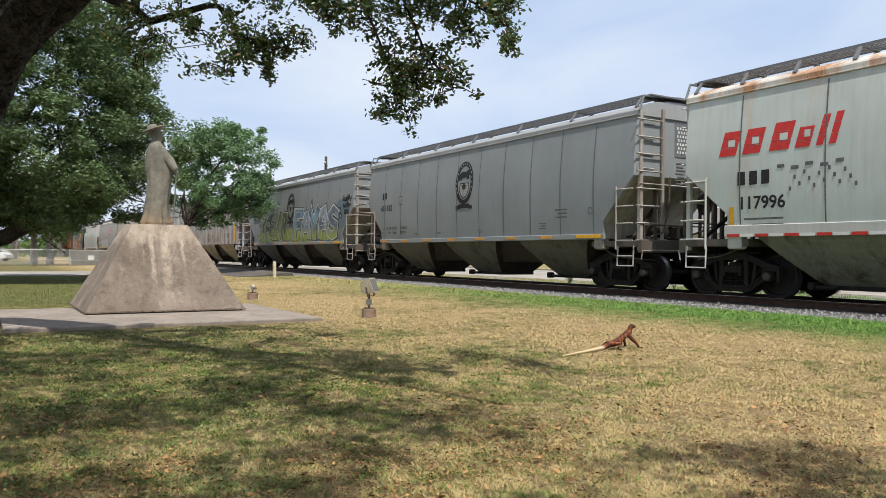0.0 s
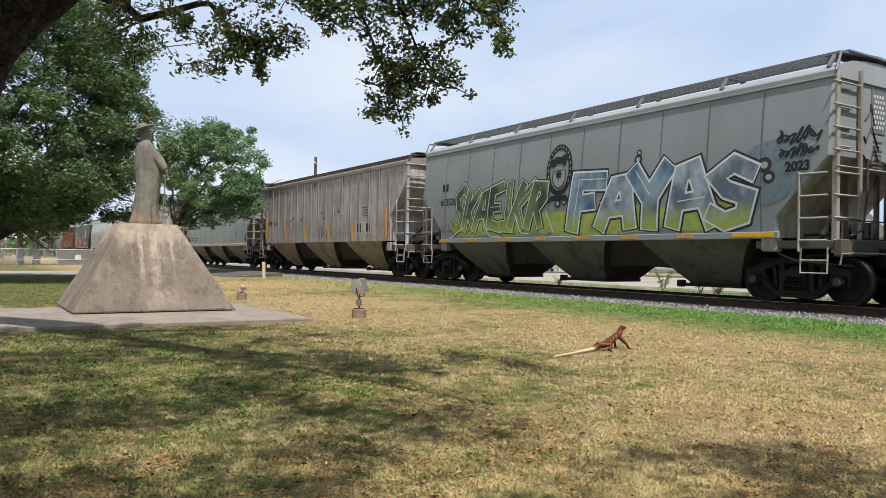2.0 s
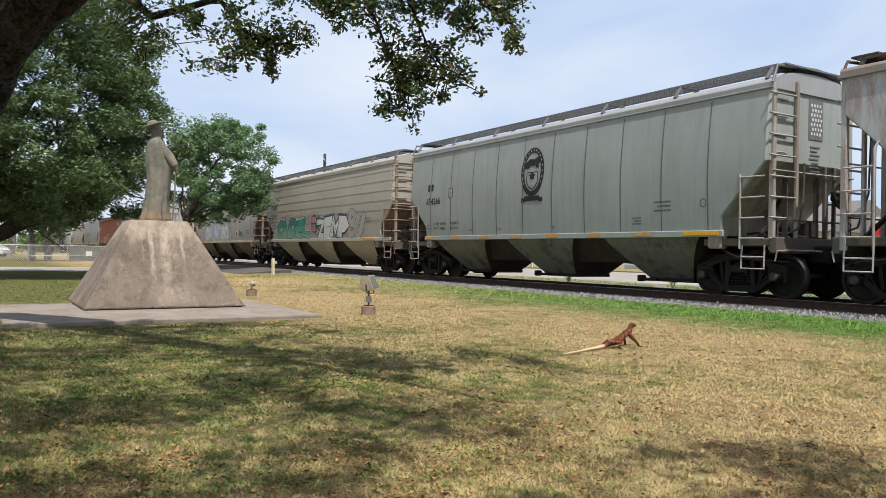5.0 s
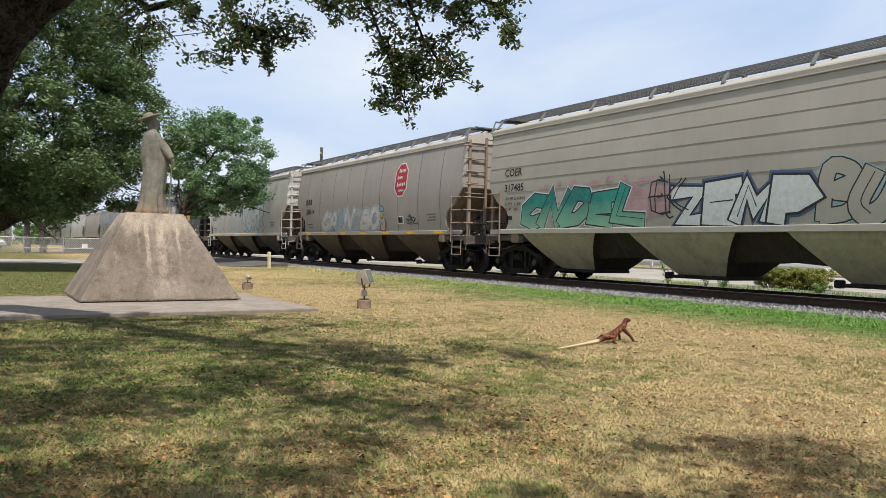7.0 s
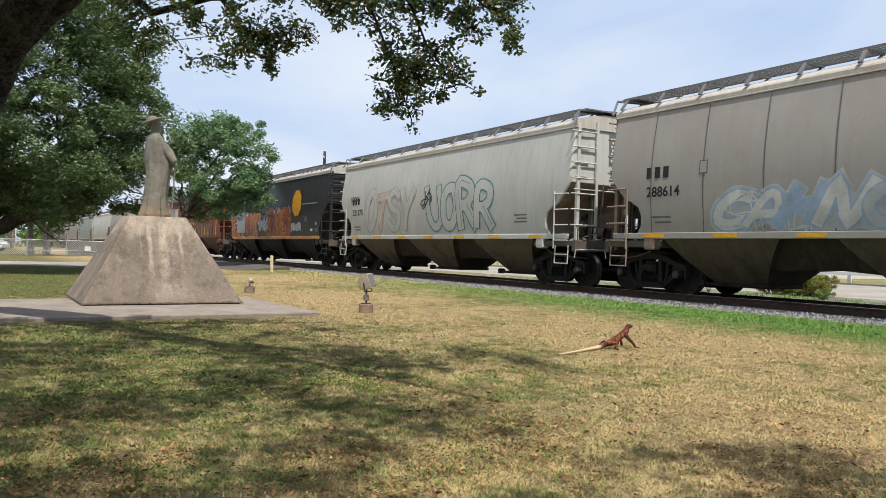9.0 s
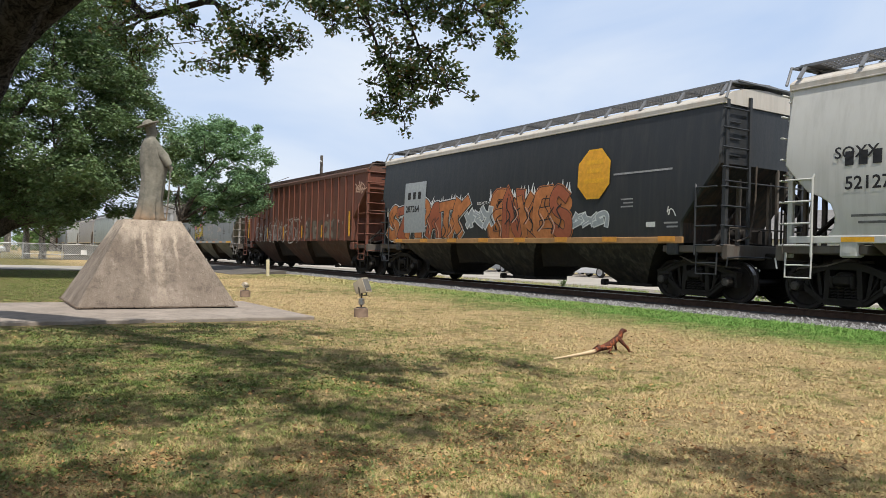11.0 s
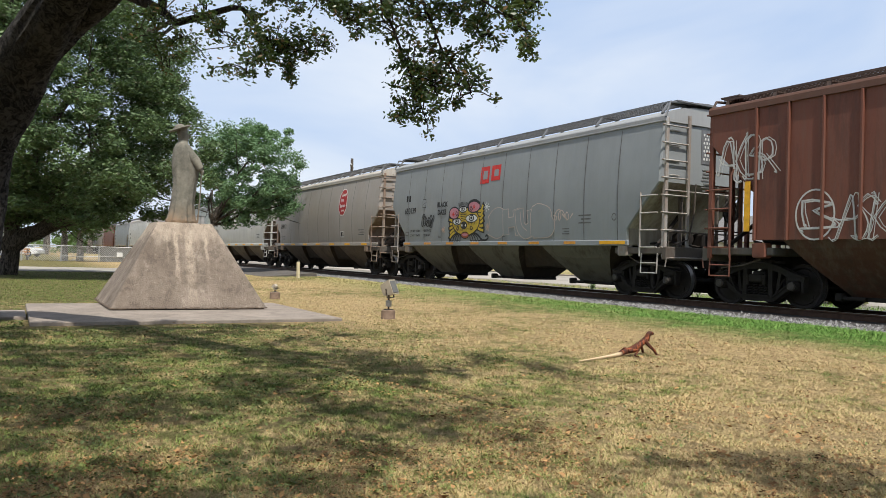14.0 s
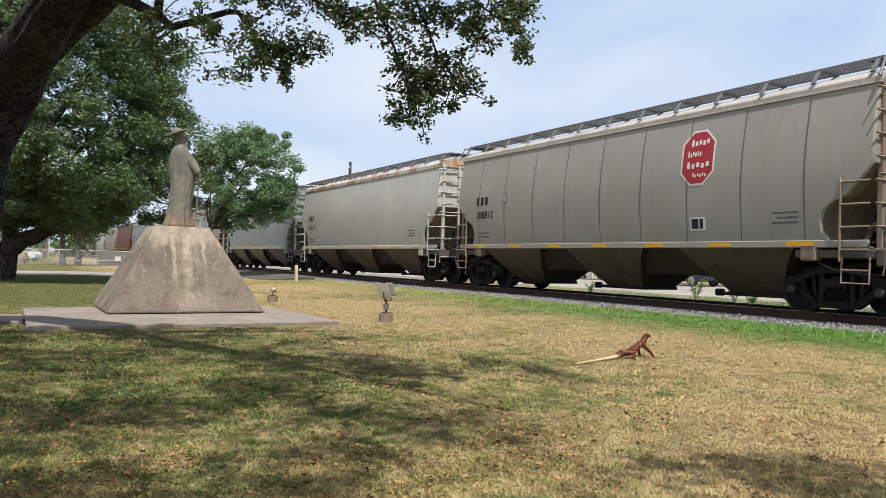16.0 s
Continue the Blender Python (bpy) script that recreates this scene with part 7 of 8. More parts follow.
        return self.decal("graffiti_tag", g, mat, 0.012, label)

    layer = 0

    def ribbons(self, lines, w, mat):
        """Loose painted lines, in metres along the side and above the rail."""
        for pts in lines:
            g = Geo()
            self.ribbon(g, [(self.u(a), b) for a, b in pts], w, 0, 0.0, 4)
            self.decal("graffiti_line", g, mat, 0.024)

    def wild(self, x0, x1, z0, z1, like, mat, shade, seed, line=0.03, gap=0.07):
        """Unfilled spiky letters, each stroke drawn twice side by side with flicked ends."""
        rnd = random.Random(seed)
        w, ht = (x1 - x0) / len(like), z1 - z0
        for k, c in enumerate(like):
            g, tip, grow = Geo(), rnd.uniform(-0.12, 0.3), rnd.uniform(0.75, 1.05)
            for st in GLYPHS[c]:
                pts = [(x0 + w * (k + 1.25 * a - 0.12) + tip * (b - 0.5) * ht + rnd.uniform(-0.12, 0.12) * w, z0 + ht * grow * b + rnd.uniform(-0.08, 0.08)) for a, b in st]
                (xa, za), (xb, zb) = pts[0], pts[-1]
                flick = [(xa + rnd.uniform(-0.2, 0.05), za + rnd.uniform(-0.02, 0.14))] + pts + [(xb + rnd.uniform(-0.05, 0.22), zb + rnd.uniform(-0.08, 0.06))]
                self.ribbon(g, [(a + 0.02, b - 0.02) for a, b in flick], line * 0.9, 1, 0.001, 2)
                self.ribbon(g, flick, line, 0, 0.002, 2)
                self.ribbon(g, [(a + gap * rnd.uniform(0.7, 1.6), b + gap * rnd.uniform(-0.5, 0.6)) for a, b in pts], line * 0.8, 0, 0.003, 2)
            self.decal("graffiti_letter", g, [mat, shade], 0.012)

    def end_tag(self, mat, seed):
        """Thin tag down the forward end wall."""
        rnd = random.Random(seed)
        g, x = Geo(), self.L / 2 + 0.012
        for z in (3.75, 3.25, 2.9):
            p = [(x, -0.45 + 0.16 * i + rnd.uniform(-0.1, 0.1), z + 0.22 * math.sin(2.4 * i + z) + rnd.uniform(-0.06, 0.06)) for i in range(4)]
            g.tube(p, 0.018, 4)
        part("graffiti_tag", g.mesh("graffiti_tag", mat), self.ob, "thin black tag")

    def blob(self, x, z, rx, rz, mat, lift):
        g = Geo().add([(x, 0, z)] + [(x + rx * math.cos(0.314159 * i), 0, z + rz * math.sin(0.314159 * i)) for i in range(20)], [(0, i + 1, (i + 1) % 20 + 1) for i in range(20)])
        return self.decal("graffiti_shape", g, mat, lift)

    def flare(self, x0, x1, z, hgt, mat, seed):
        """Pointed spray flames along the top of a piece."""
        rnd = random.Random(seed)
        g = Geo()
        n = int((x1 - x0) / 0.13)
        for i in range(n):
            x, k, y = x0 + (x1 - x0) * i / n, rnd.uniform(0.35, 1.0) * hgt, 0.00005 * i
            lean = rnd.uniform(-0.03, 0.1)
            dip = 0.05 * math.sin(4.1 * x)
            g.add([(x - 0.1, y, z - 0.07 + dip), (x + 0.1, y, z - 0.07 + dip), (x + 0.04, y, z + k * 0.3 + dip), (x + lean + 0.01, y, z + k), (x + lean - 0.01, y, z + k), (x - 0.04, y, z + k * 0.3 + dip)], [(0, 1, 2, 3, 4, 5)])
        return self.decal("graffiti_flare", g, mat, 0.008)

    def cat_face(self, u):
        """A painted cat face with three eyes, a spiky mane and curling whiskers."""
        X = lambda a: u(4.3 + (a - 160) * 0.0046)
        Z = lambda b: 2.78 - (b - 90) * 0.00388

        def line(pts, w, mat, lift, name="graffiti_line"):
            g = Geo()
            self.ribbon(g, [(X(a), Z(b)) for a, b in pts], w, 0, 0.0, 4)
            self.decal(name, g, mat, lift)

        def oval(a, b, ra, rb, mat, lift, rim=0.0):
            if rim:
                self.blob(X(a), Z(b), ra * 0.0046 + rim, rb * 0.00388 + rim, G_black, lift)
            self.blob(X(a), Z(b), ra * 0.0046, rb * 0.00388, mat, lift + 0.0018)
        for k in range(6):
            for s, x0, y0, dx, dy in ((-1, 245, 210 + 30 * k, -70 - 8 * (k % 2), -12 + 13 * k), (1, 585, 180 + 30 * k, 70, -55 + 15 * k)):
                line([(x0, y0), (x0 + dx * 0.55, y0 + dy * 0.2 + 8), (x0 + dx, y0 + dy)], 0.17, G_black, 0.008)
                line([(x0, y0), (x0 + dx * 0.5, y0 + dy * 0.2 + 8), (x0 + dx * 0.85, y0 + dy * 0.8)], 0.085, G_yellow, 0.0115)
        oval(410, 265, 188, 118, G_yellow, 0.0135, 0.05)
        oval(245, 185, 68, 48, G_pink, 0.017, 0.045)
        oval(525, 138, 80, 46, G_pink, 0.017, 0.05)
        line([(455, 165), (450, 120), (485, 92), (550, 88), (605, 115)], 0.09, G_black, 0.021)
        for cx, cy in ((285, 185), (490, 150)):
            line([(cx + 22 * math.cos(0.7 * i) * (1 - 0.08 * i), cy + 24 * math.sin(0.7 * i) * (1 - 0.08 * i)) for i in range(10)], 0.035, G_black, 0.022)
        for cx, cy in ((235, 195), (530, 142)):
            for k in range(4):
                dx, dy = 17 * math.cos(0.785 * k), 20 * math.sin(0.785 * k)
                line([(cx - dx, cy - dy), (cx + dx, cy + dy)], 0.022, M_red, 0.0225)
        for k in range(8):
            x = 318 + 16 * k
            line([(x, 128 - 10 * math.sin(0.45 * k)), (x - 6 + 1.8 * k, 100 - 8 * math.sin(0.45 * k))], 0.035, G_black, 0.02)
        for cx, cy, ra, rb in ((375, 156, 50, 22), (290, 262, 55, 25), (497, 240, 75, 30)):
            oval(cx, cy, ra, rb, G_white, 0.02, 0.035)
            oval(cx, cy - 3, rb * 1.2, rb * 0.95, G_black, 0.0235)
            oval(cx, cy - 3, rb * 0.85, rb * 0.65, G_white, 0.0265)
            oval(cx, cy - 4, rb * 0.5, rb * 0.4, G_black, 0.0295)
            for k in range(7):
                x = cx - ra * 0.8 + ra * 0.27 * k
                line([(x, cy + rb + 6), (x - 4 + k, cy + rb + 22)], 0.022, G_black, 0.0225)
        oval(388, 298, 46, 36, G_black, 0.02, 0.0)
        for cx in (362, 412):
            oval(cx, 298, 9, 11, G_white, 0.0235)
        for k in range(4):
            line([(350 - 4 * k, 252 - 16 * k), (420 + 4 * k, 248 - 16 * k)], 0.025, G_black, 0.0205)
        oval(402, 385, 50, 24, G_rust, 0.02, 0.03)
        oval(402, 380, 40, 11, G_pink, 0.0235)
        for cx, sg in ((300, -1), (492, 1)):
            line([(cx + sg * 20 * math.cos(0.8 * i) * (1 - 0.09 * i), cy2) for i, cy2 in ((i, 318 + 24 * math.sin(0.8 * i) * (1 - 0.09 * i)) for i in range(8))], 0.04, G_black, 0.0205)
        for k in range(24):
            cx, cy = (330 + 9 * (k % 6), 335 + 8 * (k // 6)) if k < 12 else (428 + 9 * (k % 6), 325 + 8 * (k // 6 - 2))
            oval(cx, cy, 2.5, 2.5, G_black, 0.0205)
        for k in range(5):
            for sg, x0 in ((-1, 345 - 9 * k), (1, 455 + 9 * k)):
                e = sg * (18 + 27 * k)
                line([(x0, 362), (x0 + e * 0.45, 375), (x0 + e * 0.85, 405), (x0 + e, 432), (x0 + e + sg * 12, 440), (x0 + e + sg * 20, 432)], 0.045, G_black, 0.0115)
        line([(520, 365), (580, 385), (630, 425), (680, 430), (712, 410), (700, 388), (680, 398)], 0.06, G_black, 0.0118)
        for cx, cy, r, mt in ((695, 150, 40, G_white), (710, 320, 30, G_peach), (75, 330, 30, G_peach)):
            for k in range(4):
                dx, dy = r * math.cos(0.785 * k), r * math.sin(0.785 * k)
                line([(cx - dx, cy - dy), (cx + dx, cy + dy)], 0.022, mt, 0.0085 + 0.001 * k)

    def small_print(self, x, z, rows, mat, w=0.55, h=0.05, gap=0.1):
        for i in range(rows):
            self.bar(x + (w * 0.1 if i % 2 else 0), z - gap * i, w * (1 if i % 2 == 0 else 0.8), h, mat)


# bay and slope colours; most bays are darkened further for underside shade
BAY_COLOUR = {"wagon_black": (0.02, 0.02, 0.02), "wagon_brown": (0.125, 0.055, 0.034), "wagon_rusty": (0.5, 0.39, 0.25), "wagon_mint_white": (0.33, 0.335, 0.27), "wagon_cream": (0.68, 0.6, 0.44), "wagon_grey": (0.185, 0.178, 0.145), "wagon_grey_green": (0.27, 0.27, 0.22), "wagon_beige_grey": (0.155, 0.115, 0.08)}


def paint(name, c, **k):
    return cached(("paint", name), lambda: car_paint(name, c, **k))


P_grey = paint("wagon_grey", (0.245, 0.266, 0.276), grime=0.12)
P_greygreen = paint("wagon_grey_green", (0.305, 0.335, 0.32), grime=0.25)
P_beige = paint("wagon_beige_grey", (0.33, 0.311, 0.288), grime=0.12, rust=0.22, rust_c=(0.27, 0.22, 0.185), rust_lo=0.48)
P_cream = paint("wagon_cream", (0.39, 0.365, 0.318), grime=0.08)
P_pale = paint("wagon_pale_grey", (0.50, 0.50, 0.475), grime=0.25)
P_black = paint("wagon_black", (0.028, 0.031, 0.035), grime=0.2, rough=0.4)
P_brown = paint("wagon_brown", (0.165, 0.061, 0.04), grime=0.45, rust=0.6, rust_c=(0.075, 0.032, 0.024))
P_rusty = paint("wagon_rusty", (0.44, 0.475, 0.5), grime=0.25, rust=0.75, rust_c=(0.29, 0.21, 0.18), rust_lo=0.47, rust_scale=(2.6, (1.5, 1.5, 0.3)))
P_ribrust = paint("rib_rusty", (0.33, 0.325, 0.32), grime=0.4, rust=0.9, rust_c=(0.17, 0.115, 0.095), rust_lo=0.45)
P_mint = paint("wagon_mint_white", (0.50, 0.55, 0.53), grime=0.2, rust=0.3, rust_c=(0.5, 0.25, 0.08), rust_lo=0.6)
P_roofwhite = paint("roof_white", (0.48, 0.45, 0.40), grime=0.3, rust=0.4, rust_c=(0.36, 0.26, 0.18), rust_lo=0.58)
P_roofrust = paint("roof_rusty", (0.60, 0.58, 0.53), grime=0.3, rust=0.9, rust_c=(0.36, 0.17, 0.07), rust_lo=0.52)
P_roofgrey = paint("roof_grey", (0.31, 0.32, 0.325), grime=0.2)
P_endgrey = paint("end_pale_grey", (0.40, 0.39, 0.37), grime=0.5, rust=0.6, rust_c=(0.17, 0.105, 0.07), rust_lo=0.5)
P_roofbrown = paint("roof_brown", (0.12, 0.06, 0.042), grime=0.3)
P_rooftan = paint("roof_grime", (0.27, 0.235, 0.21), grime=0.4, rust=0.6, rust_c=(0.16, 0.085, 0.055))
G_white = plain("spray_white", (0.62, 0.64, 0.64), 0.6)
G_fade = spray_fade("spray_blue_to_lime", (0.36, 0.42, 0.09), (0.24, 0.34, 0.44), (0.05, 0.1, 0.2))
G_fade_pale = spray_fade("spray_pale_blue_to_lime", (0.36, 0.42, 0.09), (0.1, 0.13, 0.2), (0.36, 0.42, 0.52))
G_fade_dark = spray_fade("spray_dark_to_lime", (0.36, 0.42, 0.09), (0.13, 0.16, 0.095), (0.028, 0.036, 0.045), 1.8, 2.35)
G_palelime = plain("pale_lime_spray", (0.5, 0.55, 0.42), 0.6)
G_sea = spray_fade("spray_mint_to_teal", (0.30, 0.52, 0.36), (0.02, 0.26, 0.22), (0.015, 0.17, 0.17), 1.6, 2.35)
G_paleblue = plain("pale_blue_spray", (0.30, 0.42, 0.46), 0.7, vary=0.15, scale=3)
G_bluehaze = plain("blue_overspray", (0.15, 0.20, 0.23), 0.6, vary=0.2)
G_black = plain("spray_black", (0.03, 0.032, 0.035), 0.6)
G_grey = plain("spray_grey", (0.33, 0.36, 0.38), 0.6)
G_lime = plain("spray_lime", (0.34, 0.40, 0.10), 0.6, vary=0.25, scale=4)
G_blue = plain("spray_blue", (0.22, 0.36, 0.50), 0.6)
G_navy = plain("spray_navy", (0.08, 0.12, 0.22), 0.6)
G_teal = plain("spray_teal", (0.03, 0.17, 0.16), 0.6)
G_pink = plain("spray_pink", (0.50, 0.22, 0.27), 0.6)
G_orange = plain("spray_orange", (0.46, 0.17, 0.06), 0.6, vary=0.25, scale=5)
G_rust = plain("spray_brick", (0.34, 0.10, 0.05), 0.6)
G_yellow = plain("spray_yellow", (0.52, 0.38, 0.05), 0.6)
G_fadeblue = plain("faded_blue_spray", (0.29, 0.37, 0.48), 0.7, vary=0.2, scale=3)
G_palecloud = plain("pale_blue_cloud_spray", (0.385, 0.40, 0.41), 0.7, vary=0.15, scale=3)
G_fadewhite = plain("faded_white_spray", (0.52, 0.51, 0.49), 0.7, vary=0.2, scale=3)
G_fadegrey = plain("faded_grey_spray", (0.34, 0.34, 0.32), 0.7, vary=0.25, scale=3)
G_fadebrown = plain("faded_brown_spray", (0.11, 0.075, 0.058), 0.7, vary=0.3, scale=3)
G_dullgrey = plain("dull_grey_spray", (0.185, 0.165, 0.135), 0.7, vary=0.3, scale=3)
G_fadepink = plain("faded_pink_spray", (0.44, 0.29, 0.30), 0.7, vary=0.2, scale=3)
G_dullolive = plain("dull_olive_spray", (0.2, 0.185, 0.14), 0.7, vary=0.3, scale=3)
G_fadepeach = plain("faded_peach_spray", (0.50, 0.41, 0.36), 0.7, vary=0.2, scale=3)
M_creamline = plain("cream_seam", (0.27, 0.24, 0.19), 0.8, vary=0.2)
M_greyprint = plain("faded_print", (0.30, 0.30, 0.30), 0.7, vary=0.3)
M_gold = plain("gold_sill", (0.36, 0.2, 0.085), 0.5, vary=0.25, scale=3)
M_platered = plain("faded_red_plate", (0.36, 0.03, 0.035), 0.5, vary=0.15)
M_orangeplate = plain("amber_plate", (0.68, 0.33, 0.03), 0.5, vary=0.15)
# rust brown, with the shade under the end wall painted in
M_recess_brown = car_paint("rusty_shaded_end_slope", (0.25, 0.19, 0.145), 0.4, 0.5, (0.10, 0.05, 0.033), 0.85)
M_grimegrey = car_paint("grimy_platform", (0.11, 0.098, 0.086), 0.5, 0.5, (0.07, 0.04, 0.026), 0.8)
P_endbeige = paint("end_beige", (0.29, 0.238, 0.195), grime=0.5, rust=0.7, rust_c=(0.2, 0.12, 0.08), rust_lo=0.5)
G_peach = plain("spray_peach", (0.56, 0.37, 0.28), 0.6)


def cp_wagon(number, label, body, mark="crest", load=("226700", "59200", "102800", "26900")):
    h = Hopper(16.09, body, P_roofgrey, label, seams=10, ends=P_endgrey, stay_gap=2.3)
    u = h.u
    h.reflectors(7, Z_SILL + 0.06, 0.5, 0.075, M_orange, None, h.L / 2 - 3.3)
    h.reflectors(1, Z_SILL + 0.06, 0.95, 0.09, M_yellow, h.L / 2 - 1.6, h.L / 2 - 1.6)
    # company initials, drawn as plain blocks
    h.bar(u(1.02), 3.1, 0.13, 0.24, M_black)
    h.bar(u(1.24), 3.1, 0.13, 0.24, M_black)
    h.text(number, u(0.86), 2.52, 0.31, M_black, 0.006)
    for k, (a, b) in enumerate(((load[0], load[2]), (load[1], load[3]))):
        h.text(("LD LMT " if k == 0 else "LT WT   ") + a, u(1.3), 1.8 - 0.17 * k, 0.125, M_black, 0.001)
        h.text(b + " KG", u(2.4), 1.8 - 0.17 * k, 0.125, M_black, 0.001)
    h.bar(u(1.05), 1.74, 0.26, 0.15, M_darkline)
    h.bar(u(1.05), 1.74, 0.21, 0.1, body, lift=0.010)
    h.bar(u(2.44), 2.86, 0.26, 0.32, M_black)
    h.bar(u(2.44), 2.86, 0.22, 0.28, body, lift=0.010)
    h.text("C", u(2.39), 2.76, 0.15, M_black, lift=0.013)
    h.small_print(u(11.6), 2.1, 3, M_darkline, 0.5, 0.04, 0.1)
    h.small_print(u(10.8), 1.75, 3, M_darkline, 0.3, 0.03, 0.07)
    h.ring(u(12.75), 2.02, 0.09, 0.1, 0.025, M_darkline)
    for x in (3.6, 5.2, 7.7):
        h.small_print(u(x), 1.62, 2, M_darkline, 0.22, 0.02, 0.05)
    if mark == "crest":
        h.crest(u(6.78), 3.2, 0.52, 0.7)
    else:
        # red company mark, drawn as two plain hollow blocks
        for dx, ht in ((0.0, 0.56), (0.64, 0.5)):
            h.bar(u(6.53) + dx, 3.88 - ht / 2, 0.52, ht, M_red)
            h.bar(u(6.56) + dx, 3.88 - ht / 2, 0.26, ht - 0.28, body, lift=0.010)
    return h


def kcs_wagon(number, label, length, body, roof, board=None, plate=(M_white, M_platered, M_white), plate_at=(10.15, 3.32)):
    h = Hopper(length, body, roof, label, seams=9 if plate else 0, cut=(2.8, 1.9, 1.0), bulge=0.2, ends=P_endbeige if body is P_beige else body, board=board, recess=M_recess_brown, kidney=True)
    u = h.u
    for k in range(3):
        h.bar(u(1.0 + 0.25 * k), 2.82, 0.16, 0.26, M_black)
    h.text(number, u(0.92), 2.26, 0.33, M_black, 0.006)
    h.bar(u(2.55), 2.85, 0.22, 0.3, M_darkline)
    h.bar(u(2.55), 2.85, 0.17, 0.25, body, lift=0.010)
    h.small_print(u(1.35), 1.78, 2, M_darkline, 0.62, 0.045, 0.12)
    h.reflectors(7, Z_SILL + 0.05, 0.6, 0.085, M_yellow)
    if plate:
        h.shield(u(plate_at[0]), plate_at[1], 0.95, 1.26, *plate)
        h.bar(u(10.2), 1.82, 0.44, 0.29, M_white)
        h.bar(u(10.12), 1.82, 0.2, 0.22, M_black, lift=0.010)
        h.bar(u(10.3), 1.82, 0.1, 0.22, M_black, lift=0.010)
    h.small_print(u(12.4), 1.98, 3, M_darkline, 0.6, 0.04, 0.1)
    return h


def ribbed_wagon(label, body, roof, ends, board, ribs, rib_mat=None):
    return Hopper(17.43, body, roof, label, flat=True, cut=(3.5, 2.35, 1.15), seams=0, ribs=ribs, sill_h=0.0, board=board, ends=ends, rib_mat=rib_mat, recess=body)


TRAIN = []


def build_train():
    def put(h, front):
        TRAIN.append((h.ob, front - 0.08 - h.L / 2))

    h = Hopper(17.4, P_mint, P_roofrust, "mint-white covered hopper wagon with rusting roof and faded red lettering", seams=8, cut=(2.7, 1.75, 1.1), sill=P_pale, ends=P_pale, sill_h=0.24)
    u = h.u
    # slanting red company lettering, drawn as plain blocks
    for x, w, top in ((0.85, 0.46, 3.5), (1.42, 0.46, 3.5), (2.05, 0.48, 3.54), (2.55, 0.34, 3.38), (2.9, 0.14, 3.56), (3.15, 0.14, 3.58)):
        g = Geo()
        for z in (0, 1, 2):
            a, b = 2.98 + (top - 2.98) * z / 3, 2.98 + (top - 2.98) * (z + 1) / 3
            sk = 0.25
            hw = w / 2 * (0.9 if w > 0.3 else 1)
            g.add([(u(x) - hw + sk * (a - 3), 0, a), (u(x) + hw + sk * (a - 3), 0, a), (u(x) + hw + sk * (b - 3), 0, b - 0.01), (u(x) - hw + sk * (b - 3), 0, b - 0.01)], [(0, 1, 2, 3)])
        h.decal("lettering_block", g, M_red, 0.008)
        if w > 0.3:
            h.bar(u(x) + 0.1, 3.24, w * 0.36, 0.14, P_mint, "lettering_gap", 0.011)
    h.text("117996", u(1.12), 1.85, 0.36, M_black, 0.008)
    for k in range(3):
        h.bar(u(1.2 + 0.28 * k), 2.48, 0.18, 0.28, M_black)
    for k in range(5):
        h.bar(u(2.1 + 0.3 * k), 2.66 - 0.05 * (k % 2), 0.16, 0.07, M_darkline)
    for k in range(14):
        h.bar(u(2.3 + 0.1 * k), 2.2 + 0.36 * ((k * 0.618) % 1), 0.05, 0.08, M_darkline)
    h.bar(u(0.95), 1.65, 0.12, 0.5, M_yellow)
    h.reflectors(21, Z_SILL + 0.005, 0.3, 0.06, M_red)
    h.reflectors(20, Z_SILL + 0.005, 0.3, 0.06, M_white, -h.L / 2 + 1.62, h.L / 2 - 1.62)
    h.small_print(u(1.7), 1.64, 2, M_darkline, 0.9, 0.04, 0.12)
    put(h, -12.95 + 17.4)

    put(cp_wagon("651182", "grey covered hopper wagon with an oval dark crest", P_grey), -12.95)

    h = cp_wagon("653528", "grey covered hopper wagon sprayed with large blue-grey and lime graffiti", P_grey, "crest", ("226000", "60000", "102500", "27200"))
    u = h.u
    h.haze(u(1.5), u(13.1), 1.4, 2.12, G_lime, 71, "lime green spray haze along the sill")
    h.graffiti(u(1.7), u(6.2), 1.55, 3.0, 6, [G_fade_dark], G_palelime, 72, 0.036, "dark spray strokes fading to lime, outlined in white", halo=G_black, fat=0.26, like="SKAEIKR", soft=0, lean=0.3)
    h.ribbons([((1.4, 1.42), (2.2, 1.75)), ((3.3, 2.0), (3.6, 1.5), (4.2, 1.44)), ((4.9, 2.1), (5.1, 1.6), (5.5, 1.5)), ((6.3, 2.1), (6.6, 1.45))], 0.035, G_white)
    h.graffiti(u(7.3), u(12.75), 1.42, 3.02, 5, [G_fade, G_fade_pale], G_white, 73, 0.048, "blue-grey spray shapes fading to lime, outlined in white and black", halo=G_black, fat=0.4, like="FAYAS", soft=0, lean=0.1)
    h.end_tag(G_black, 78)
    for x, z, r in ((6.75, 2.3, 0.09), (7.0, 2.32, 0.07), (12.95, 2.75, 0.12), (13.05, 2.5, 0.1), (9.6, 3.2, 0.09), (9.62, 3.36, 0.06)):
        h.blob(u(x), z, r * 1.4, r * 1.3, G_black, 0.0088)
        h.blob(u(x), z, r * 0.7, r * 0.6, G_grey, 0.0115)
    h.haze(u(12.5), u(13.3), 1.9, 3.3, G_bluehaze, 79)
    h.tag(u(13.15), u(14.15), 3.1, 3.4, M_black, 9, 5, 0.045, "black tag")
    h.tag(u(13.2), u(14.1), 2.83, 3.08, M_black, 10, 5, 0.04)
    h.text("2023", u(13.4), 2.58, 0.26, M_black, 0.012, 0.014, "graffiti_letters")
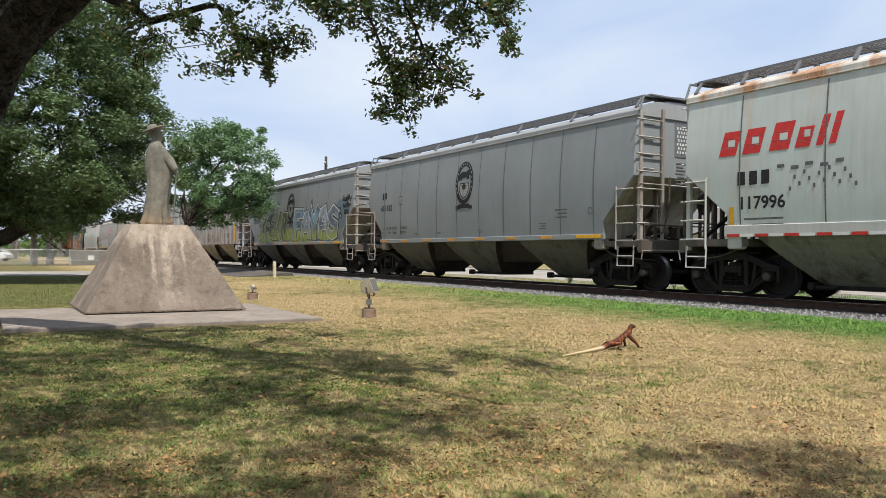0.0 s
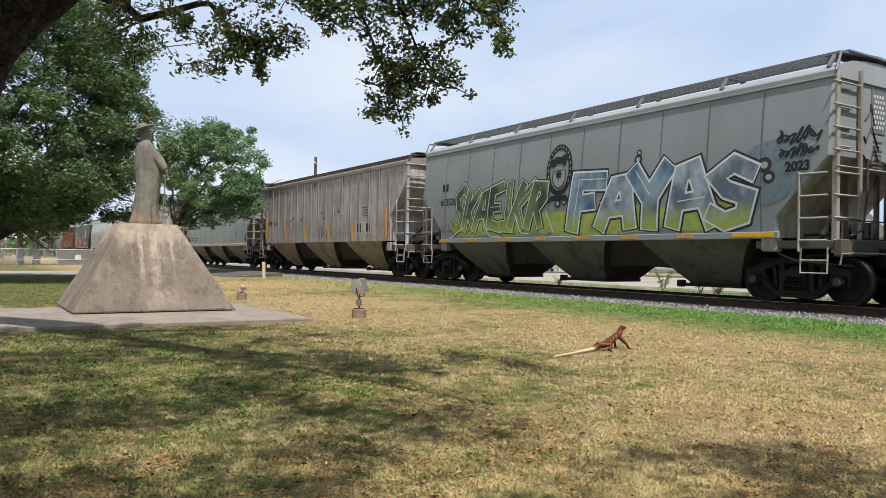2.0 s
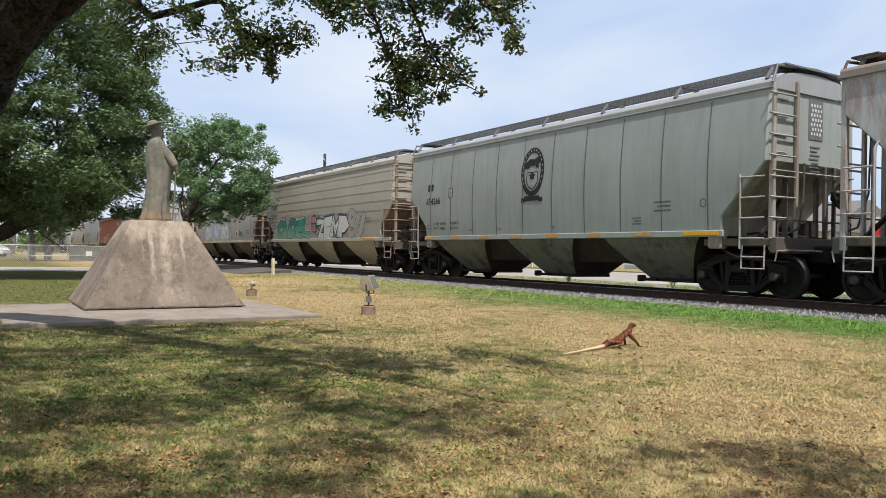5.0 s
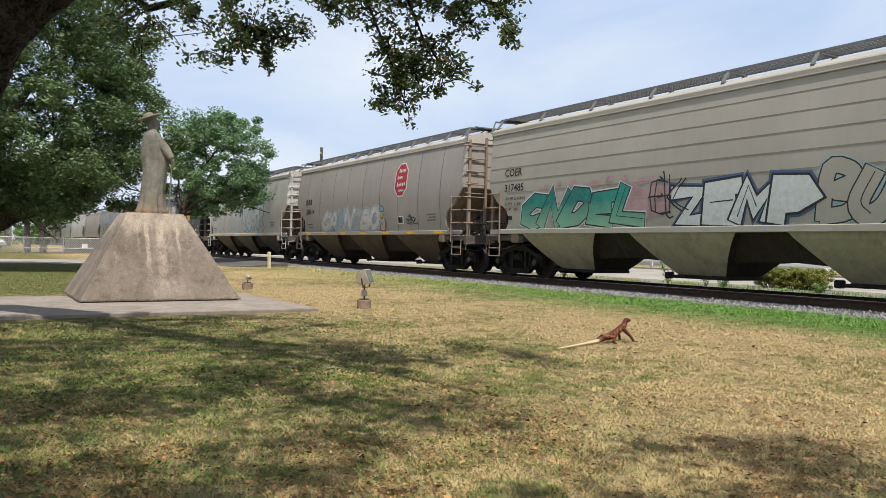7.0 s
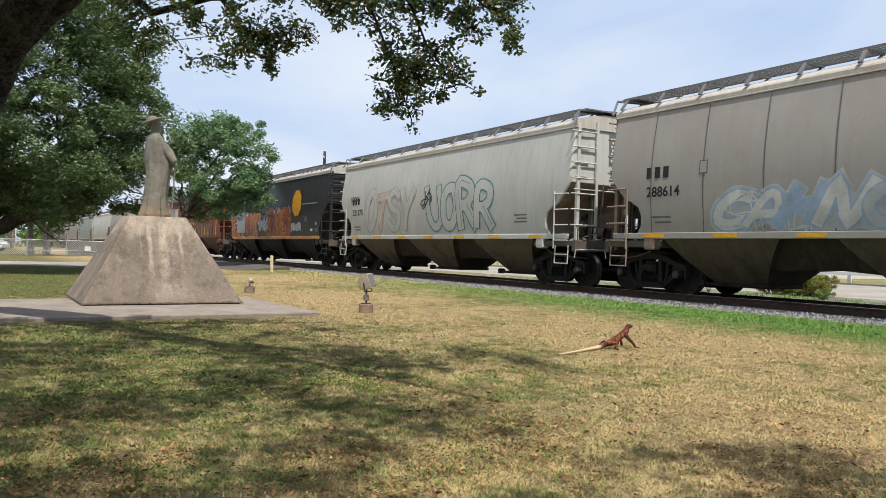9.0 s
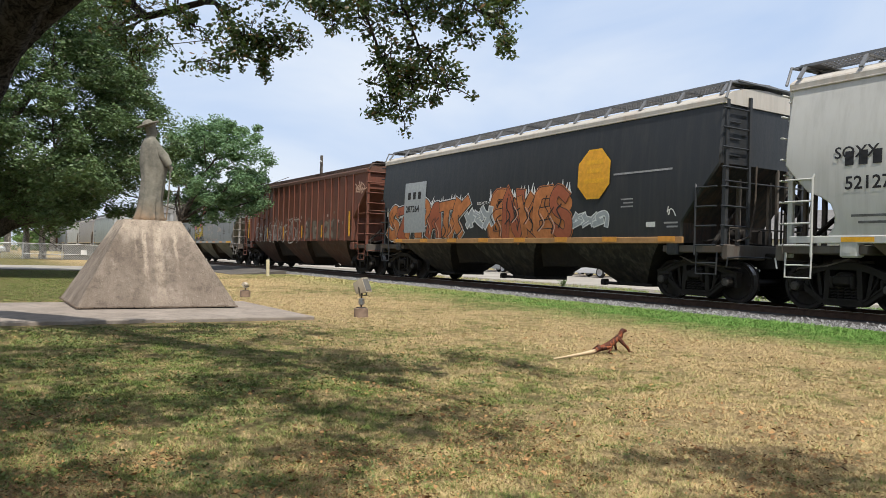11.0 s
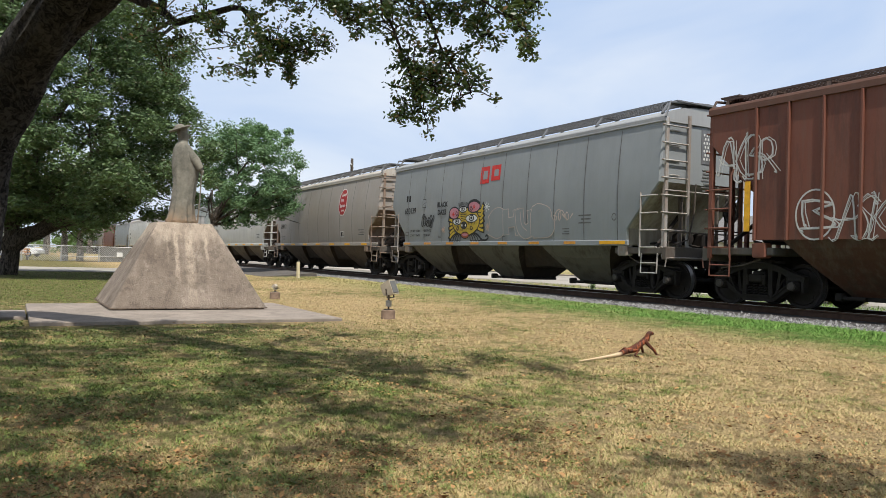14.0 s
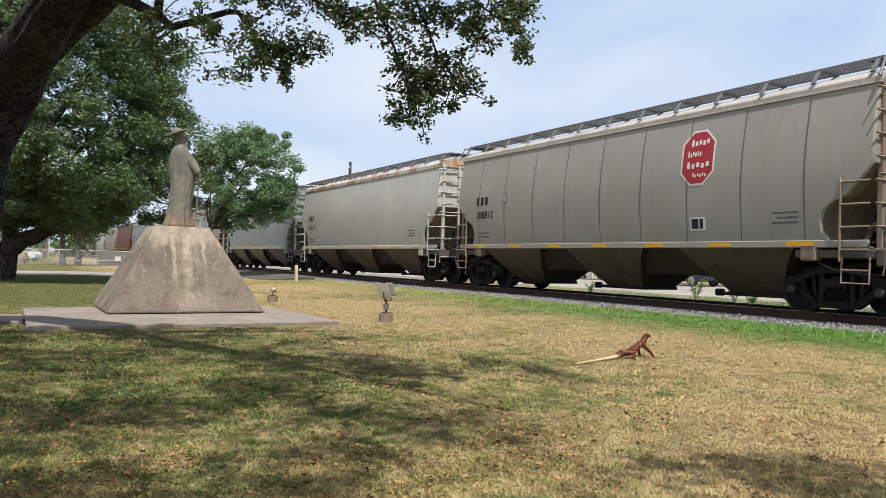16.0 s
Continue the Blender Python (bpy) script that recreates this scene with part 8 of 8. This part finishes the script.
    put(h, -29.04)

    h = ribbed_wagon("rust-streaked pale grey ribbed hopper wagon", P_rusty, P_rooftan, P_rusty, M_grate_dark, 17, P_ribrust)
    u = h.u
    h.text("11137", u(1.75), 2.3, 0.27, M_black, 0.004)
    for k in range(3):
        h.bar(u(1.12 + 0.2 * k), 2.4, 0.13, 0.22, M_black)
    h.reflectors(1, 2.15, 0.13, 1.15, M_yellow, u(0.9), u(0.9))
    for x in (3.85, 6.23, 8.91):
        h.reflectors(1, 1.82, 0.13, 0.62, M_yellow, u(x), u(x))
    h.reflectors(1, 1.82, 0.13, 0.62, M_yellow, u(11.34), u(11.34))
    h.reflectors(1, 2.1, 0.14, 1.1, M_yellow, u(14.3), u(14.3))
    for x in (11.85, 12.65):
        h.bar(u(x), 1.95, 0.46, 0.44, M_white)
        h.bar(u(x), 1.95, 0.38, 0.36, M_black, lift=0.010)
    h.tag(u(4.3), u(6.0), 1.8, 2.3, M_greyprint, 31, 5, 0.03, "thin faded tags")
    h.tag(u(7.6), u(9.0), 1.5, 2.05, G_black, 32, 5, 0.022)
    h.tag(u(9.2), u(11.0), 1.5, 1.95, M_greyprint, 33, 6, 0.028)
    for k, x in enumerate((5.1, 7.2, 10.2, 4.35, 4.6, 8.1, 8.3, 9.4, 9.8, 5.6, 5.8)):
        h.blob(u(x), 4.02 if k < 3 else 2.45 + 0.12 * (k % 3), 0.075 if k < 3 else 0.09, 0.11 if k < 3 else 0.06, G_black, 0.009)
    h.bar(u(2.7), 2.0, 0.5, 0.9, G_fadeblue, "paint_patch", 0.006)
    h.small_print(u(12.4), 2.75, 4, M_darkline, 0.7, 0.04, 0.11)
    put(h, -44.94)

    put(cp_wagon("654266", "grey-green covered hopper wagon with an oval dark crest", P_greygreen, "crest", ("226200", "59800", "102550", "27150")), -62.41)

    h = Hopper(16.09, P_cream, P_cream, "cream covered hopper wagon with green and white graffiti", seams=0, cut=(2.7, 1.9, 0.95), stay_gap=2.0, hlines=(4.0, 3.62, 3.24, 2.86, 2.5, 2.1), ends=P_endbeige, recess=M_recess_brown, kidney=True)
    u = h.u
    h.text("COER", u(0.52), 2.98, 0.31, M_black, 0.004)
    h.text("317485", u(0.52), 2.53, 0.31, M_black, 0.004)
    h.bar(u(0.8), 1.75, 0.18, 0.12, M_black)
    h.reflectors(1, Z_SILL + 0.06, 0.95, 0.1, M_orange, u(12.3), u(12.3))
    h.text("LD LMT 224600 LB", u(0.55), 2.28, 0.12, M_black, 0.001)
    h.text("LT WT   61400", u(0.55), 2.12, 0.12, M_black, 0.001)
    h.text("CU FT   5161", u(0.55), 1.96, 0.12, M_black, 0.001)
    h.haze(u(4.6), u(6.9), 1.5, 2.45, G_fadepink, 40, "pink spray cloud")
    for k in range(16):
        h.blob(u(2.2 + 0.27 * k), 2.5 + 0.14 * math.sin(2.7 * k), 0.09 + 0.04 * (k % 3), 0.08, G_fadepink, 0.0066)
    h.graffiti(u(1.45), u(6.0), 1.38, 2.45, 5, [G_sea], G_black, 41, 0.034, "teal green spray shapes with dark outline", halo=G_white, fat=0.34, like="CNDEL", soft=0, lean=0.35)
    h.graffiti(u(7.0), u(10.25), 1.34, 2.42, 4, [G_white], G_black, 42, 0.05, "white block letters with black outline", halo=G_navy, fat=0.36, like="ZEMP", soft=0, lean=0.0)
    h.wild(u(6.25), u(7.1), 1.75, 2.5, "EK", G_black, G_fadepink, 43, 0.035, 0.12)
    h.graffiti(u(10.45), u(11.8), 1.38, 2.55, 2, [P_cream], G_black, 44, 0.028, "thin outlined bubble letters", halo=G_paleblue, fat=0.34, like="BU", soft=4)
    h.haze(u(10.4), u(11.6), 1.6, 2.3, G_fadepink, 46)
    h.small_print(u(12.3), 2.2, 3, M_darkline, 0.4, 0.03, 0.08)
    put(h, -78.49)

    h = kcs_wagon("288614", "beige-grey covered hopper wagon with a red plate and faded blue graffiti", 16.12, P_beige, P_roofwhite)
    u = h.u
    h.haze(u(2.8), u(8.5), 1.42, 2.15, G_palecloud, 55, "pale spray cloud")
    h.graffiti(u(2.9), u(8.5), 1.42, 2.35, 7, [G_fadewhite, G_palecloud, G_fadeblue], G_fadeblue, 51, 0.05, "faded blue and white spray letters", halo=G_palecloud, fat=0.2, like="CAHNOBO", soft=4, lean=0.25)
    h.wild(u(3.1), u(8.3), 1.5, 2.2, "SHINOBC", G_fadewhite, G_fadeblue, 56, 0.03, 0.12)
    # small painted figure in a blue cap
    h.blob(u(8.75), 1.68, 0.2, 0.27, G_fadepeach, 0.008)
    h.blob(u(8.72), 2.08, 0.16, 0.16, G_yellow, 0.0095)
    h.blob(u(8.7), 2.27, 0.2, 0.13, G_blue, 0.011)
    h.ribbons([((8.52, 2.2), (8.6, 2.38), (8.78, 2.38), (8.9, 2.2), (8.52, 2.2)), ((8.56, 2.12), (8.6, 1.96), (8.78, 1.92), (8.88, 2.08)), ((8.55, 1.88), (8.6, 1.5), (8.95, 1.46), (9.0, 1.85)), ((8.98, 1.9), (9.12, 1.7), (9.0, 1.55)), ((8.68, 1.75), (8.76, 1.68), (8.7, 1.6)), ((8.5, 1.44), (8.7, 1.42), (9.0, 1.43))], 0.024, G_black)
    h.tag(u(10.6), u(11.4), 1.6, 2.0, G_black, 53, 4, 0.03)
    put(h, -94.58)

    h = kcs_wagon("521275", "pale grey covered hopper wagon with thin-lined graffiti", 16.33, P_pale, P_roofwhite, None, None)
    u = h.u
    h.graffiti(u(2.2), u(6.1), 1.5, 3.2, 4, [P_pale, G_fadepeach, P_pale], G_fadegrey, 61, 0.035, "peach and grey spray letters", fat=0.3, like="OTSY", soft=4)
    h.graffiti(u(7.1), u(11.0), 1.5, 3.1, 4, [P_pale, G_paleblue, P_pale], G_teal, 62, 0.03, "pale blue outlined spray letters", halo=G_paleblue, fat=0.34, like="UORR", soft=4, lean=0.0)
    h.tag(u(6.7), u(7.3), 2.3, 3.0, G_black, 63, 3, 0.04)
    h.text("SOXX", u(0.72), 2.83, 0.3, M_black, 0.004, 0.016)
    put(h, -110.7)

    h = Hopper(16.99, P_black, P_roofwhite, "black covered hopper wagon with orange graffiti and a yellow plate", seams=0, cut=(3.0, 1.75, 1.0), bay_foot=0.5, ends=P_black, sill_h=0.15, sill=M_gold)
    u = h.u
    h.graffiti(u(0.3), u(5.5), 1.38, 2.7, 5, [G_orange, G_rust, G_orange], G_black, 66, 0.03, "orange spray letters with white outline", halo=G_white, fat=0.32, like="SZAPATK", soft=3, lean=0.2)
    h.graffiti(u(5.6), u(7.0), 1.7, 2.4, 3, [G_grey], G_white, 68, 0.04, fat=0.16)
    h.graffiti(u(6.95), u(10.5), 1.34, 2.75, 4, [G_orange, G_rust, G_orange], G_black, 67, 0.024, "orange spray letters with white flare", halo=G_orange, cloud=G_orange, fat=0.3, like="ENKES", soft=4, lean=0.0)
    # flame-like inner strokes
    rnd = random.Random(64)
    for x0, x1, top in ((0.5, 5.3, 2.45), (7.05, 10.35, 2.6)):
        for k in range(int((x1 - x0) / 0.3)):
            x, sw, z0 = x0 + 0.3 * k, rnd.uniform(-0.2, 0.2), rnd.uniform(1.45, 1.9)
            line = [(x, z0), (x + 0.12 + sw, z0 + 0.22), (x - 0.05 + sw, z0 + 0.48), (x + 0.12, min(top, z0 + rnd.uniform(0.6, 0.85)))]
            if 1.2 < x < 3.1:
                continue
            h.ribbons([line], rnd.choice((0.03, 0.045)), G_black)
            if k % 2:
                h.ribbons([[(a + 0.07, b) for a, b in line[:3]]], 0.035, G_peach)
    h.flare(u(6.9), u(10.6), 2.68, 0.34, G_white, 69)
    h.flare(u(0.2), u(1.5), 2.3, 0.3, G_white, 70)
    h.flare(u(3.2), u(5.6), 2.62, 0.3, G_white, 71)
    h.graffiti(u(10.6), u(11.9), 1.65, 2.1, 3, [G_grey], G_white, 70, 0.03, fat=0.12)
    h.bar(u(2.25), 2.56, 1.5, 1.8, G_grey, "number_panel", 0.022)
    for k in range(3):
        h.bar(u(1.85 + 0.36 * k), 2.98, 0.2, 0.26, M_black, lift=0.026)
    h.text("287264", u(1.62), 2.4, 0.32, M_black, 0.008, 0.026)
    h.small_print(u(2.25), 2.05, 2, M_black, 0.8, 0.07, 0.17)
    h.octagon(u(11.38), 3.05, 1.16, 1.28, M_yellow, 0.024, "plate_field")
    h.octagon(u(11.38), 3.05, 1.06, 1.18, M_orangeplate, 0.027, "plate_field")
    for dz, w in ((0.3, 0.6), (0.08, 0.5), (-0.18, 0.72)):
        h.bar(u(11.4), 3.05 + dz, w, 0.11, M_yellow, "plate_bar", 0.03)
    h.text("DO NOT H", u(6.2), 2.48, 0.13, M_white, 0.003, 0.024)
    h.small_print(u(13.0), 2.98, 1, M_greyprint, 1.85, 0.045)
    h.small_print(u(12.55), 2.35, 3, M_greyprint, 0.4, 0.035, 0.09)
    h.bar(u(13.3), 1.72, 0.28, 0.12, M_white)
    h.small_print(u(13.9), 1.75, 2, M_greyprint, 0.4, 0.04, 0.09)
    h.tag(u(13.75), u(14.0), 1.9, 2.15, M_white, 77, 1, 0.025)
    h.reflectors(8, Z_SILL + 0.08, 0.5, 0.12, M_orange)
    put(h, -127.03)

    h = ribbed_wagon("reddish-brown ribbed hopper wagon with pale graffiti", P_brown, P_roofbrown, P_brown, M_grate_dark, 19)
    u = h.u
    h.ring(u(2.25), 1.88, 0.42, 0.5, 0.035, G_fadewhite)
    h.wild(u(2.0), u(2.6), 1.6, 2.2, "B", G_fadewhite, G_fadegrey, 80)
    h.wild(u(2.75), u(4.9), 1.42, 2.3, "ASKNEAT", G_fadewhite, G_fadegrey, 81, 0.02)
    h.wild(u(4.75), u(6.35), 1.42, 2.4, "KAROAE", G_fadewhite, G_fadegrey, 84, 0.018)
    h.wild(u(6.4), u(8.35), 1.42, 2.45, "RZGT", G_fadewhite, G_fadegrey, 86, 0.026, 0.1)
    h.ribbons([((7.1, 2.45), (7.4, 2.3), (7.7, 2.45), (8.0, 2.35), (8.3, 2.5), (8.6, 2.3)), ((8.5, 1.85), (8.55, 1.6), (8.45, 1.45))], 0.035, G_fadewhite)
    h.graffiti(u(9.0), u(13.1), 1.45, 2.35, 7, [G_dullgrey, G_fadebrown], G_fadebrown, 82, 0.03, "dull grey-green spray shapes", fat=0.24, like="SPBEOKB", soft=4)
    for k, x in enumerate((8.75, 8.95, 9.4, 9.7, 10.6, 11.4, 11.9, 12.6, 13.1, 13.5)):
        h.blob(u(x), 1.55 + 1.1 * ((x * 7.3) % 1), 0.06, 0.07, G_dullolive if k % 2 else G_fadepeach, 0.05)
    h.tag(u(14.6), u(15.6), 3.3, 3.8, G_peach, 83, 4, 0.05, "pale tag")
    h.wild(u(0.0), u(1.3), 2.75, 3.55, "AKBR", G_fadewhite, G_fadegrey, 85, 0.024)
    h.reflectors(1, 1.82, 0.13, 0.6, M_yellow, u(6.39), u(6.39))
    h.reflectors(1, 1.82, 0.13, 0.56, M_yellow, u(11.3), u(11.3))
    h.reflectors(1, 1.82, 0.13, 0.56, M_yellow, u(3.96), u(3.96))
    h.reflectors(1, 1.82, 0.13, 0.6, M_yellow, u(8.88), u(8.88))
    h.reflectors(1, 2.1, 0.14, 1.05, M_yellow, u(14.22), u(14.22))
    h.reflectors(1, 2.1, 0.14, 1.05, M_yellow, u(0.75), u(0.75))
    put(h, -144.02)

    h = cp_wagon("650139", "grey covered hopper wagon with red initials and a painted cat face", P_grey, "block", ("226400", "59600", "102650", "27050"))
    u = h.u
    h.cat_face(u)
    h.tag(u(2.25), u(3.2), 1.95, 2.4, G_black, 91, 5, 0.045, "black tag")
    h.text("BLACK", u(3.45), 2.68, 0.24, G_black, 0.01, 0.012, "graffiti_letters")
    h.text("DAZE", u(3.5), 2.4, 0.24, G_black, 0.01, 0.012, "graffiti_letters")
    h.graffiti(u(7.0), u(10.1), 1.5, 2.45, 4, [P_grey], G_fadepeach, 92, 0.022, "faint pale spray letters", fat=0.36, like="SHUB", soft=4, lean=0.0)
    h.tag(u(10.2), u(11.0), 1.95, 2.3, G_fadepeach, 95, 3, 0.03)
    put(h, -161.42)

    put(kcs_wagon("288812", "beige-grey covered hopper wagon with a red octagonal plate", 15.96, P_beige, P_roofwhite), -177.42)
    put(kcs_wagon("525192", "pale grey covered hopper wagon with a rusting roof edge", 16.21, P_pale, P_roofrust, None, None), -193.38)
    front = -209.59
    kinds = ((P_greygreen, P_roofgrey, "grey-green covered hopper wagon"), (P_beige, P_roofwhite, "beige-grey covered hopper wagon"), (P_pale, P_roofwhite, "pale grey covered hopper wagon"),
             (P_grey, P_roofgrey, "grey covered hopper wagon"), (P_brown, P_roofbrown, "reddish-brown covered hopper wagon"))
    for mt, rf, lab in kinds + kinds[1:] + kinds[:3]:
        h = Hopper(16.2, mt, rf, lab + " far down the train", seams=9, cut=(2.8, 1.9, 1.0))
        h.reflectors(7, Z_SILL + 0.05, 0.6, 0.085, M_yellow)
        h.small_print(h.u(1.3), 2.8, 2, M_black, 0.8, 0.2, 0.5)
        put(h, front)
        front -= 16.2


build_train()
grass()
ground_cover()
leaf_litter()


def motions():
    end = 16.0
    for car, x in TRAIN:
        walk(car, [(t, pose(x + SPEED * t, TRACK, RAIL)) for t in (0.0, 2.0, 4.0, 6.0, 8.0, 10.0, 12.0, 14.0, 16.0)])
    for car, x in TRAFFIC:
        walk(car, [(t, pose(x + 20.5 * t, 32.9, 0.105)) for t in (0.0, 4.0, 8.0, 12.0, 16.0)])
    turn = math.degrees(SPEED / 0.457)
    times = [i / FPS for i in range(int(end * FPS) + 1)]
    for w, a in SPINNING:
        walk(w, [(t, pose(a, 0, 0.457, 0, turn * t, 0)) for t in times])


motions()
